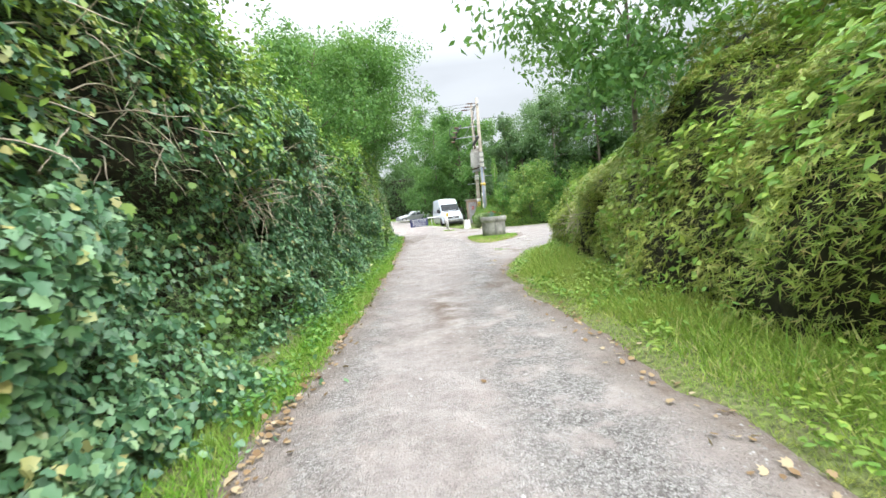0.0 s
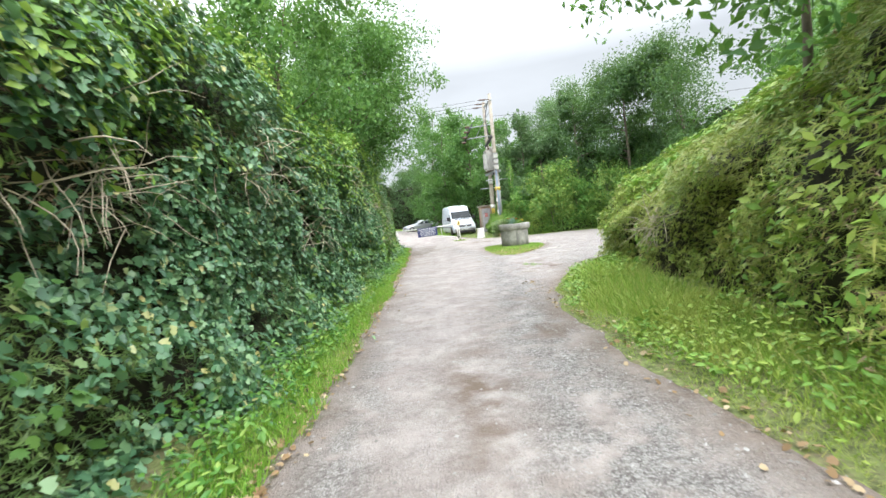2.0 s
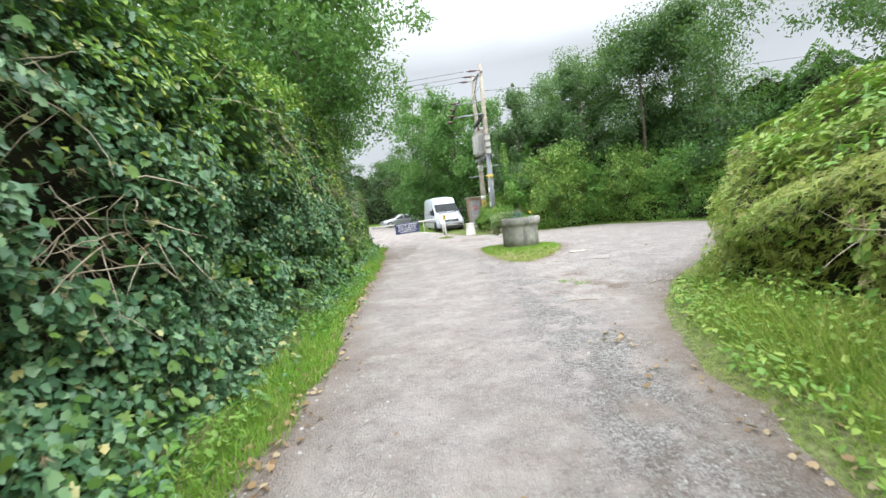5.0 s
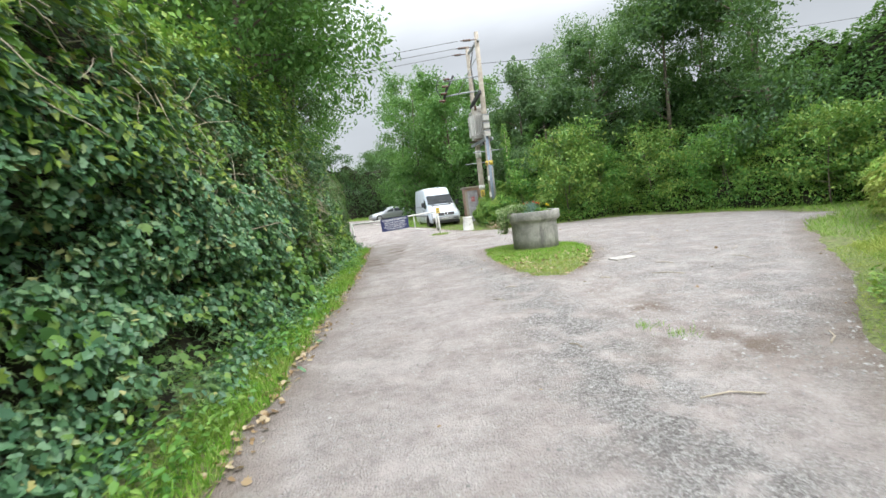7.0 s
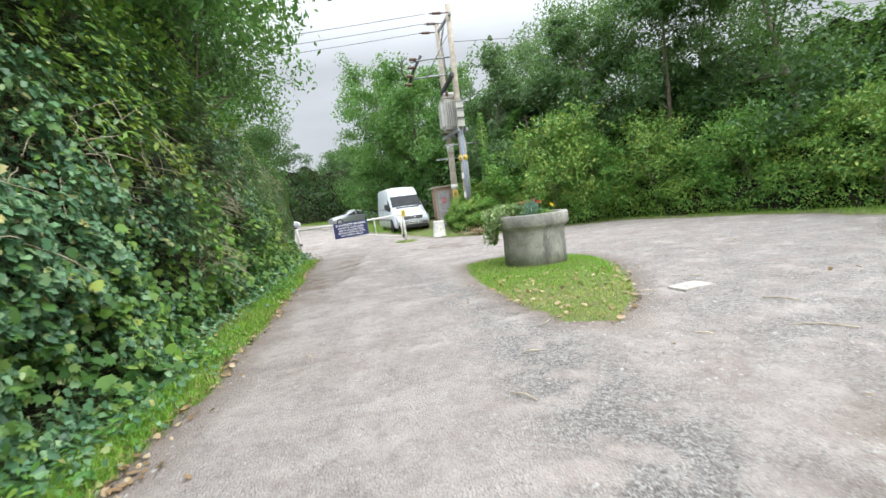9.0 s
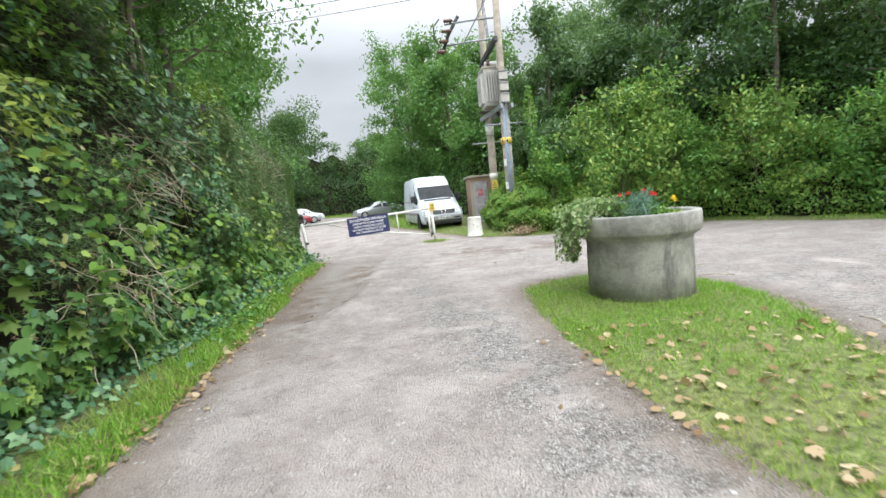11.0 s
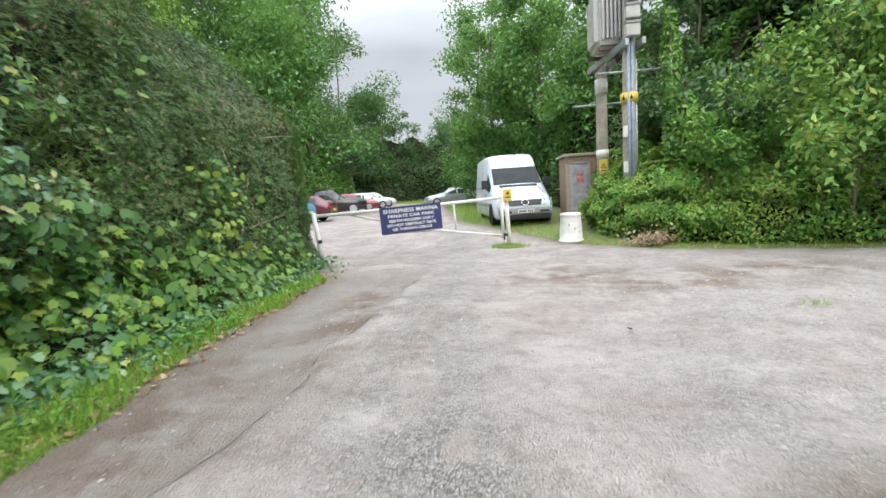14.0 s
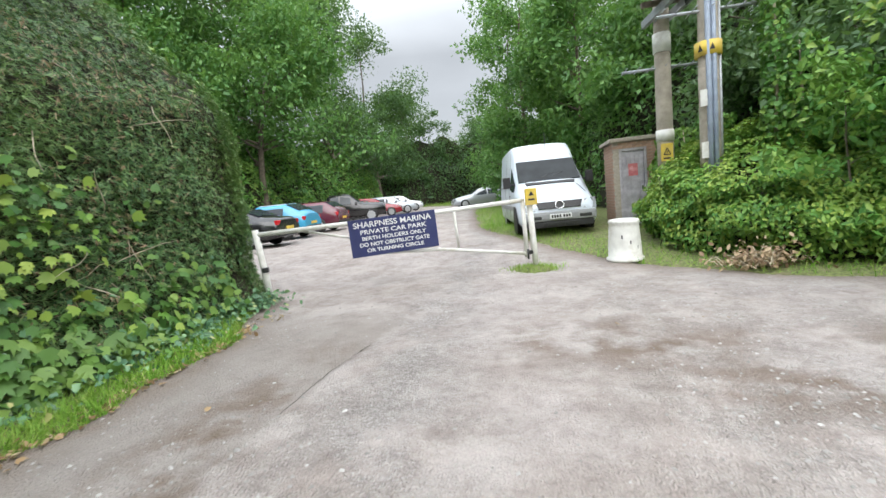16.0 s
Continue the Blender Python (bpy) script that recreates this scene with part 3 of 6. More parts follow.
# ---------------------------------------------------------------- hedges
def hedge_gap(y, h):
    """Where the foliage of the tall hedge opens into dark hollows, 0 to 1."""
    return smooth(0.43, 0.3, fbm(np.stack([np.asarray(y, float) * 1.5, np.asarray(h, float) * 1.9], 1), 93, 3))


def left_face(y, h):
    """Distance of the tall hedge's face from the lane's middle line."""
    foot = -2.0 - 0.15 * smooth(18, 24, y) - 0.25 * smooth(27, 30, y)
    p = np.stack([y * 0.55, h * 0.7], 1)
    lumps = (0.95 * (fbm(p, 61, 3) - 0.5) + 0.4 * (fbm(p * 3.5, 71, 2) - 0.5)) * (1 - 0.6 * smooth(27, 29, y))
    hollows = -0.3 * hedge_gap(y, h) * (1 - 0.7 * smooth(27, 29, y))
    low = 0.24 * smooth(0.9, 0.0, h)
    trim = smooth(29.5, 31.5, y)
    back = -0.12 * np.clip(h - 2.8, 0, 9) ** 1.3 * (1 - trim) - 0.85 * np.clip(h - 3.05, 0, 9) * trim
    end = -1.6 * smooth(33.9, 35.0, y + 0.2 * np.clip(h - 2.6, 0, 3))
    return foot + lumps + hollows + low + back + end


def left_top(y):
    return 4.1 + 1.3 * (fbm(np.stack([np.asarray(y, float) * 0.35, np.zeros(len(y))], 1), 81) - 0.5) + 1.1 * smooth(11, 2, y) + 0.6 * smooth(15, 20, y) + 0.35 * smooth(30, 32.5, y) - 1.3 * np.exp(-((np.asarray(y, float) - 27.3) / 1.7) ** 2)


def hedge_points(n, y0, y1, rng, inward=0.22):
    y = rng.uniform(y0, y1, n)
    h = left_top(y) * rng.random(n) ** 0.9
    x = left_face(y, h) - np.abs(rng.normal(0, inward, n)) + 0.04
    nor = np.stack([np.ones(n), rng.normal(0, 0.3, n) + 1.2 * smooth(33, 34, y), 0.85 + 0.5 * smooth(2.2, 4, h)], 1)
    return np.stack([x, y, h + 0.02], 1), nor


hedge = thing("tall_hedge", "tall overgrown cypress hedge smothered in ivy", "hedge")
ys, hs = even(-6, 34.7, 130), even(0, 1, 24)
Yg, Hg = np.meshgrid(ys, hs)
yy = Yg.ravel()
hh = Hg.ravel() * left_top(yy)
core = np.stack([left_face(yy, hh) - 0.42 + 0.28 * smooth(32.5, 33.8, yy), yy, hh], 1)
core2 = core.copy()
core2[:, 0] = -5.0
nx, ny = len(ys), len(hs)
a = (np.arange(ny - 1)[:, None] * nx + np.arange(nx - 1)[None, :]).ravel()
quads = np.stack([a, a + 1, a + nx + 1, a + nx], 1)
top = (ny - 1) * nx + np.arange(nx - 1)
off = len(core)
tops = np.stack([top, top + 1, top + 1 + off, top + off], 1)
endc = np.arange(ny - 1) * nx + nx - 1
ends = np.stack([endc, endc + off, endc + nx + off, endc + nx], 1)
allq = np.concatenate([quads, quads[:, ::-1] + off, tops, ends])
# Shell behind the leaves; its near-black colour stands in for hedge shade.
ob = new("painted_shade_core", raw_mesh("painted_shade_core", np.concatenate([core, core2]), allq.ravel(), np.full(len(allq), 4), M_CORE))
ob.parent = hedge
rng = np.random.default_rng(33)


# withered patches on the tall hedge: along, up, half length, half height
WITHERED = [(15.6, 3.3, 1.6, 0.4), (3.6, 2.9, 1.3, 0.6), (6.5, 2.2, 0.7, 0.4), (9.6, 2.7, 1.6, 0.55), (11.6, 1.6, 0.5, 0.35), (18.2, 2.6, 0.9, 0.9), (21.5, 2.7, 1.4, 0.6), (24.2, 1.0, 1.1, 0.55), (25.2, 2.3, 0.8, 0.5), (31.6, 1.2, 0.6, 0.8), (32.0, 3.2, 1.2, 0.6)]


def withered(c):
    w = np.zeros(len(c))
    for y0, h0, ry, rh in WITHERED:
        w = np.maximum(w, np.exp(-((c[:, 1] - y0) / ry) ** 2 - ((c[:, 2] - h0) / rh) ** 2))
    return w


def masked(c, n, seed, scale, lo, hi, rng):
    m = fbm(np.stack([c[:, 1] * scale, c[:, 2] * scale * 1.2], 1), seed, 3)
    k = rng.random(len(c)) < smooth(lo, hi, m)
    return c[k], n[k]


def foliage(name, parent, c, n, lo, hi, kind, mat, jitter, droop, rng, label=""):
    ob = new(name, leaf_mesh(name, c, n, rng.uniform(lo, hi, len(c)), kind, mat, jitter, droop, rng))
    ob.parent = parent
    tagged(ob, label=label, kind="stuff")
    return ob


c, n = hedge_points(230000, -5, 35.0, rng)
k = rng.random(len(c)) < (0.35 + 0.65 * smooth(0.2, 0.5, fbm(c[:, 1:] * 0.7, 91))) * (1 - 0.55 * withered(c)) * (1 - 0.5 * hedge_gap(c[:, 1], c[:, 2]))
c, n = c[k], n[k]
c2, n2 = hedge_points(26000, 28, 35.0, rng)
c3, n3 = hedge_points(14000, 33.7, 35.0, rng, 0.1)
c, n = np.concatenate([c, c2, c3]), np.concatenate([n, n2, n3])
foliage("cypress_foliage", hedge, c, n, 0.055, 0.125, "frond", M_CYPRESS, 0.75, (0.6, 0.3, 0.0), rng)
c, n = hedge_points(150000, -5, 34.4, rng, 0.1)
c[:, 0] += 0.07
thick = smooth(11.5, 13, c[:, 1]) * smooth(21, 19, c[:, 1]) * smooth(0.4, 1.0, c[:, 2])
m = fbm(np.stack([c[:, 1] * 0.42, c[:, 2] * 0.5], 1), 101, 3)
k = rng.random(len(c)) < smooth(0.3, 0.48, m + 0.2 * thick) * (1 - 0.6 * smooth(21.5, 23.5, c[:, 1])) * np.clip(1.25 - 0.17 * c[:, 2] - 1.1 * smooth(26.5, 29, c[:, 1]) * smooth(0.5, 1.0, c[:, 2]), 0, 1) * (1 - (0.8 - 0.6 * thick) * withered(c)) * (1 - (0.85 - 0.5 * thick) * hedge_gap(c[:, 1], c[:, 2]))
foliage("ivy_foliage", hedge, c[k], n[k], 0.055, 0.115, "ivy", M_IVY, 0.6, (0.35, 0, -0.9), rng, "dark glossy ivy leaves")
c, n = hedge_points(30000, -5, 34.4, rng, 0.1)
c[:, 0] += 0.12
k = rng.random(len(c)) < np.clip(0.25 + 0.75 * smooth(1.5, 0.5, c[:, 2]), 0, 1) * smooth(0.45, 0.6, fbm(c[:, 1:] * 0.6, 131)) * (0.3 + 0.7 * smooth(17, 19, c[:, 1]) * smooth(26, 24, c[:, 1]))
c, n = c[k], n[k]
foliage("bramble_foliage", hedge, c, n, 0.07, 0.14, "maple", M_BROAD, 0.5, (0.4, 0, -0.5), rng, "lighter bramble and hazel leaves")
c, n = hedge_points(70000, -5, 34.4, rng, 0.18)
c[:, 0] += 0.02
k = rng.random(len(c)) < 0.015 + 0.14 * smooth(27, 29, c[:, 1]) + 0.5 * withered(c)
c, n = c[k], n[k]
foliage("withered_foliage", hedge, c, n, 0.06, 0.12, "frond", M_DEADHEDGE, 0.6, (0.3, 0, -0.6), rng, "brown withered patches")
# bright self-sown maple sprigs: along, up, half length, half height
SPRIGS = [(25.5, 0.9, 0.7, 0.4), (23.6, 2.2, 0.6, 0.4), (30.6, 1.7, 0.5, 0.5), (14.8, 1.1, 0.35, 0.25), (27.2, 0.6, 0.7, 0.25), (26.3, 1.6, 0.4, 0.3), (20.4, 0.9, 0.4, 0.3)]
for count, mat_, lab in ((26, M_LIME, "bright yellow-green maple sprigs"), (60, M_BROAD, "green maple sprigs")):
    sc, sn = [], []
    for y0, h0, ry, rh in SPRIGS:
        yy_ = rng.normal(y0, ry * 0.55, count)
        hh_ = np.clip(rng.normal(h0, rh * 0.55, count), 0.08, None)
        sc.append(np.stack([left_face(yy_, hh_) + 0.06 + rng.uniform(0, 0.14, count), yy_, hh_], 1))
        sn.append(np.tile([1.0, -0.2, 0.9], (count, 1)))
    foliage("maple_sprig_foliage", hedge, np.concatenate(sc), np.concatenate(sn), 0.07, 0.14, "maple", mat_, 0.6, (0.5, 0, -0.6), rng, lab)
# broad sycamore and hazel leaves along the lower half towards the gate
c, n = hedge_points(11000, 19.5, 33.2, rng, 0.1)
c[:, 0] += 0.14
k = rng.random(len(c)) < smooth(1.7, 0.5, c[:, 2] + 0.5 * smooth(28, 32, c[:, 1])) * smooth(0.4, 0.55, fbm(c[:, 1:] * 0.9, 151))
foliage("broad_leaf_foliage", hedge, c[k], n[k], 0.1, 0.19, "maple", M_BROAD, 0.55, (0.6, -0.2, -0.6), rng, "large soft sycamore leaves")
c, n = hedge_points(3000, 19.5, 33.2, rng, 0.1)
c[:, 0] += 0.18
k = rng.random(len(c)) < smooth(2.2, 0.7, c[:, 2]) * smooth(0.5, 0.6, fbm(c[:, 1:] * 1.1, 153))
foliage("pale_leaf_foliage", hedge, c[k], n[k], 0.09, 0.16, "maple", M_LIME, 0.55, (0.6, -0.2, -0.6), rng, "yellowing sycamore leaves")
# paler shoots on the upper half
c, n = hedge_points(50000, -5, 28, rng, 0.1)
c[:, 0] += 0.1
k = (c[:, 2] > 1.9) & (rng.random(len(c)) < (0.85 - 0.7 * smooth(23.5, 24.5, c[:, 1])) * smooth(0.36, 0.52, fbm(c[:, 1:] * 0.55, 141) + 0.15 * smooth(12, 13.5, c[:, 1]) * smooth(20, 18, c[:, 1])) * smooth(1.9, 3.0, c[:, 2]))
foliage("upper_shoot_foliage", hedge, c[k], n[k], 0.07, 0.14, "tip", M_LIME, 0.6, (0.4, 0, -0.5), rng, "pale green shoots on the upper hedge")
# leafy crest
m = 52000
y = rng.uniform(-5, 34, m)
xx = rng.uniform(-5.4, 0, m)
t = left_top(y)
edge = left_face(y, t)
k = (xx < edge + 0.15) & (rng.random(m) > 0.85 * smooth(24, 25, y) * smooth(30.8, 29.8, y))
xx, y, t = xx[k], y[k], t[k]
c = np.stack([xx, y, t + rng.normal(0, 0.22, len(y)) + 0.5 * fbm(np.stack([xx, y], 1) * 1.2, 171)], 1)
n = np.stack([np.full(len(y), 0.3), rng.normal(0, 0.3, len(y)), np.ones(len(y))], 1)
foliage("crest_foliage", hedge, c, n, 0.08, 0.16, "tip", M_LIME, 0.7, (0.3, 0, -0.2), rng, "bright green shoots on the crest")
# leafy foot, trailing over the verge
m = 15000
y = rng.uniform(-5, 34, m)
xx = left_face(y, np.full(m, 0.1)) + rng.gamma(1.7, 0.12, m) - 0.12
c = np.stack([xx, y, 0.03 + np.abs(rng.normal(0, 0.1, m)) * np.clip(1 - (xx + 2.2) * 0.6, 0.15, 1)], 1)
c, n = masked(c, np.tile([0.5, 0, 0.9], (m, 1)), 181, 0.7, 0.3, 0.55, rng)
foliage("trailing_foliage", hedge, c, n, 0.05, 0.1, "ivy", M_IVY, 0.5, (0.6, 0, -0.3), rng, "ivy trailing over the verge")
bm = bmesh.new()
for i in range(520):
    wy, wh, ry, rh = WITHERED[i % len(WITHERED)]
    if wy > 28 and i % 5:
        continue
    y0 = rng.normal(wy, ry * 0.6)
    h0 = max(0.4, rng.normal(wh, rh * 0.6))
    x0 = float(left_face(np.array([y0]), np.array([h0]))[0]) - 0.05
    p = Vector((x0, y0, h0))
    d = Vector((rng.uniform(0.05, 0.5), rng.normal(0, 0.7), rng.uniform(-0.8, 0.5))).normalized()
    pts = [p]
    for s in range(5):
        d = (d + Vector((rng.normal(0, 0.12), rng.normal(0, 0.25), -0.12 + rng.normal(0, 0.15)))).normalized()
        p = p + d * rng.uniform(0.08, 0.2)
        p.x = min(p.x, -1.35)
        pts.append(p)
    bm_tube(bm, pts, [0.007, 0.006, 0.0055, 0.005, 0.0035, 0.002], 4, False)
tagged(part("bare_twig_tangle", bm, M_TWIG, hedge, "pale bare twigs sticking out"), kind="stuff")


# right-hand hedge: a rounded mass that follows the lane and turns away
RH = [(3.9, -8), (3.75, 2), (3.65, 6), (3.9, 9), (4.35, 12), (4.8, 14.2), (5.8, 16.2), (8.0, 17.6), (10.5, 20.2), (12.9, 22.6), (16, 24.5)]


def along(poly, s):
    """Points and right-hand normals at fractions of a polyline."""
    P = np.array(poly, float)
    seg = np.linalg.norm(np.diff(P, axis=0), axis=1)
    acc = np.concatenate(([0], np.cumsum(seg)))
    q = s * acc[-1]
    x, y = np.interp(q, acc, P[:, 0]), np.interp(q, acc, P[:, 1])
    e = 0.4
    dx = np.interp(q + e, acc, P[:, 0]) - np.interp(q - e, acc, P[:, 0])
    dy = np.interp(q + e, acc, P[:, 1]) - np.interp(q - e, acc, P[:, 1])
    L = np.hypot(dx, dy) + 1e-9
    return x, y, -dy / L, dx / L, q


def bank_shape(q, u, H, depth, seed, lump):
    """How far back and how high the surface of a bank lies; u: 0 at the foot, 1 at the back of the top."""
    big = fbm(np.stack([q * 0.4, u * 2.6], 1), seed, 3) - 0.5
    mid = fbm(np.stack([q * 1.5, u * 6.5], 1), seed + 5, 2) - 0.5
    bulge = np.sin(np.clip(u * 3.2, 0, np.pi)) * 0.35
    back = depth * u ** 1.25 - lump * (1.15 * big + 0.5 * mid) - bulge
    h = H * u ** 0.72 * (1 + 0.45 * lump * (fbm(np.stack([q * 0.55, u * 1.5 + 9], 1), seed + 9, 3) - 0.5)) + 0.3 * lump * mid * smooth(0.3, 1, u)
    return back, np.clip(h, 0.0, None)


def bank_points(poly, n, height, depth, rng, seed, inward=0.2, lump=0.8):
    """Points and normals over a bank of bushes whose open side lies left of the polyline."""
    s, u = rng.random(n), rng.random(n) ** 0.9
    x, y, nx_, ny_, q = along(poly, s)
    H = height(q) if callable(height) else np.full(n, height)
    back, h = bank_shape(q, u, H, depth, seed, lump)
    back = back + inward * np.abs(rng.normal(0, 1, n))
    ang = u * np.pi * 0.5
    nor = np.stack([nx_ * np.cos(ang), ny_ * np.cos(ang), np.sin(ang) + 0.7], 1)
    c = np.stack([x - nx_ * back, y - ny_ * back, gz(x, y) + h + 0.02], 1)
    return c, nor, q, u


# Backing sheet inset behind the leaves, coloured near-black in place of real shade.
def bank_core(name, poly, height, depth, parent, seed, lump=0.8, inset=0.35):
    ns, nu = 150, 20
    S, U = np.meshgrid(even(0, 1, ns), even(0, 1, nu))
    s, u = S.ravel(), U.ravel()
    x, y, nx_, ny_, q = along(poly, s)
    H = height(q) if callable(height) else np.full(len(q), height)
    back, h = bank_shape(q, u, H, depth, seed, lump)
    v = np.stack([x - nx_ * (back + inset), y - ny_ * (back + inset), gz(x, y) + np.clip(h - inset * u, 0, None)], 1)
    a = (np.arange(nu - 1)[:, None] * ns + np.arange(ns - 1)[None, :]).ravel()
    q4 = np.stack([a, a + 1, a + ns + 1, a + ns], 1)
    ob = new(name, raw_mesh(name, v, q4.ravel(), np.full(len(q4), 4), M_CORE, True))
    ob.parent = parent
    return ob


def rh_height(q):
    return 4.5 - 1.2 * smooth(15, 22, q) - 0.7 * smooth(22, 26, q) - 0.1 * smooth(26, 32, q)


rng = np.random.default_rng(55)
rhedge = thing("yellowing_hedge", "broad yellow-green hedge bank with withered gaps", "hedge")
bank_core("painted_shade_core", RH, rh_height, 2.7, rhedge, 201, 1.35, 0.3)
c, n, q, u = bank_points(RH, 150000, rh_height, 2.7, rng, 201, 0.16, 1.35)
hollow = lambda q, u: np.maximum(np.exp(-((q - 19.3) / 1.0) ** 2 - ((u - 0.22) / 0.14) ** 2), np.exp(-((q - 14.0) / 1.2) ** 2 - ((u - 0.5) / 0.12) ** 2))
k = rng.random(len(c)) < (0.4 + 0.6 * smooth(0.15, 0.4, fbm(np.stack([q * 0.8, u * 5], 1), 211))) * (1 - 0.9 * hollow(q, u)) * (1 - 0.6 * smooth(0.44, 0.3, fbm(np.stack([q * 1.6, u * 8], 1), 213)) * smooth(0.85, 0.5, u))
foliage("hedge_foliage", rhedge, c[k], n[k], 0.08, 0.19, "frond", M_HEDGE_R, 0.6, (-0.4, 0.2, -0.4), rng)
c, n, q, u = bank_points(RH, 40000, rh_height, 2.7, rng, 201, 0.06, 1.35)
k = rng.random(len(c)) < smooth(0.4, 0.58, fbm(np.stack([q * 0.5, u * 3], 1), 221)) * (0.4 + 0.6 * smooth(0.2, 0.6, u))
foliage("bright_foliage", rhedge, c[k] + n[k] * 0.06, n[k], 0.09, 0.18, "tip", M_LIME, 0.6, (-0.5, 0.2, -0.3), rng, "lime green young sprays")
c, n, q, u = bank_points(RH, 24000, rh_height, 2.7, rng, 201, 0.1, 1.35)
k = rng.random(len(c)) < 0.7 * smooth(0.58, 0.7, fbm(np.stack([q * 0.55, u * 3.4], 1), 231))
foliage("withered_foliage", rhedge, c[k] + n[k] * 0.04, n[k], 0.06, 0.12, "frond", M_DEADHEDGE, 0.6, (-0.4, 0, -0.6), rng, "brown withered patches")

bm = bmesh.new()
for i in range(45):
    s0 = 19.3 + rng.normal(0, 0.7)
    u0 = 0.16 + abs(rng.normal(0, 0.08))
    qa = np.array([s0])
    tot = float(along(RH, np.array([1.0]))[4][0])
    x, y, nx_, ny_, q = along(RH, qa / tot)
    bk, hh_ = bank_shape(q, np.array([u0]), rh_height(q), 2.7, 201, 1.35)
    p = Vector((float((x - nx_ * bk)[0]), float((y - ny_ * bk)[0]), float(hh_[0])))
    p += Vector((-0.0, 0, 0.1)) + Vector((float(-nx_[0]), float(-ny_[0]), 0)) * 0.15
    d = Vector((rng.normal(-0.2, 0.3), rng.normal(0, 0.4), rng.normal(-0.5, 0.6)))
    pts = [p.copy()]
    for j in range(4):
        d = d + Vector(rng.normal(0, 0.15, 3))
        p = p + d.normalized() * rng.uniform(0.08, 0.2)
        p.z = max(p.z, 0.05)
        pts.append(p.copy())
    bm_tube(bm, pts, [0.009, 0.008, 0.006, 0.005, 0.003], 4, False)
tagged(part("bare_stem_tangle", bm, M_TWIG, rhedge, "grey bare stems in the hollows"), kind="stuff")

# bushes and brambles round the turning circle
BANK = [(15.6, 23.6), (13.9, 26.6), (13.0, 29.6), (11.6, 32.4), (9.5, 33.3), (7.4, 33.7), (5.7, 34.6), (4.5, 36.4), (5.0, 38.9)]


def bank_height(q):
    return 1.75 + 1.1 * smooth(14.9, 12.2, q) + 0.9 * (fbm(np.stack([q * 0.45, q * 0 + 2], 1), 341) - 0.5)


bank = thing("bramble_bank", "tangled bank of brambles and nettles", "bushes")
bank_core("painted_shade_core", BANK, bank_height, 1.7, bank, 301, 1.2)
c, n, q, u = bank_points(BANK, 70000, bank_height, 1.7, rng, 301, 0.2, 1.2)
k = rng.random(len(c)) < 1 - 0.85 * smooth(0.46, 0.32, fbm(np.stack([q * 1.1, u * 5], 1), 311))
foliage("bramble_foliage", bank, c[k], n[k], 0.07, 0.15, "tip", M_BANK, 0.85, (-0.2, -0.4, -0.5), rng)
c, n, q, u = bank_points(BANK, 24000, bank_height, 1.7, rng, 301, 0.1, 1.2)
k = rng.random(len(c)) < smooth(0.42, 0.6, fbm(np.stack([q * 0.6, u * 3], 1), 321)) * (0.3 + 0.7 * smooth(7, 11, q))
foliage("bright_foliage", bank, c[k] + n[k] * 0.08, n[k], 0.06, 0.12, "oval", M_BRAMBLE, 0.6, (-0.2, -0.4, -0.6), rng, "pale broad leaves")
c, n, q, u = bank_points(BANK, 26000, bank_height, 1.7, rng, 301, 0.1, 1.2)
k = rng.random(len(c)) < np.clip(smooth(0.5, 0.62, fbm(np.stack([q * 0.9, u * 4], 1), 331)) + 0.9 * smooth(13, 14.5, q), 0, 1)
foliage("yellowing_foliage", bank, c[k] + n[k] * 0.1, n[k], 0.05, 0.11, "oval", M_LIME, 0.6, (-0.2, -0.4, -0.6), rng, "yellowing broad leaves")


heap = thing("brushwood_heap", "small heap of dead brown stems at the edge of the nettles", "brushwood", pose(5.35, 34.45, 0.0))
bm = bmesh.new()
for i in range(55):
    a_ = rng.uniform(0, 6.28)
    r_ = abs(rng.normal(0, 0.3))
    p = Vector((r_ * math.cos(a_), r_ * math.sin(a_) * 0.5, rng.uniform(0.02, 0.1)))
    d = Vector((rng.normal(0, 1), rng.normal(0, 0.6), rng.uniform(0.2, 0.9))).normalized()
    e_ = p + d * rng.uniform(0.15, 0.35)
    bm_tube(bm, [p, p.lerp(e_, 0.5) + Vector((0, 0, 0.04)), e_], [0.008, 0.006, 0.003], 4, False)
tagged(part("dead_stems", bm, M_TWIG, heap), kind="stuff")
c = np.stack([rng.normal(0, 0.28, 420), rng.normal(0, 0.14, 420), np.abs(rng.normal(0, 0.14, 420)) + 0.03], 1)
foliage("dead_leaves", heap, c, np.tile([0, -0.5, 1.0], (420, 1)), 0.05, 0.11, "oval", M_DEADHEDGE, 0.7, None, rng, "withered brown leaves")


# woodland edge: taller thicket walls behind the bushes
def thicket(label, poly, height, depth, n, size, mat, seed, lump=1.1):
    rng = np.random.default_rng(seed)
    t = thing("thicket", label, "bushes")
    # Near-black sheet paints the shade seen between the thicket's leaves.
    bank_core("painted_shade_core", poly, height, depth, t, seed, lump, 0.5)
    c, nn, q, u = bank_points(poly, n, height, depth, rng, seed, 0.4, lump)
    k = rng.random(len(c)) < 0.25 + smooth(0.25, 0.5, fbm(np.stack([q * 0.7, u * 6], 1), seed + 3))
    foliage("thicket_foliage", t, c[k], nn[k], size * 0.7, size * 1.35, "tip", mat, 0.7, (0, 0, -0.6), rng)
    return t


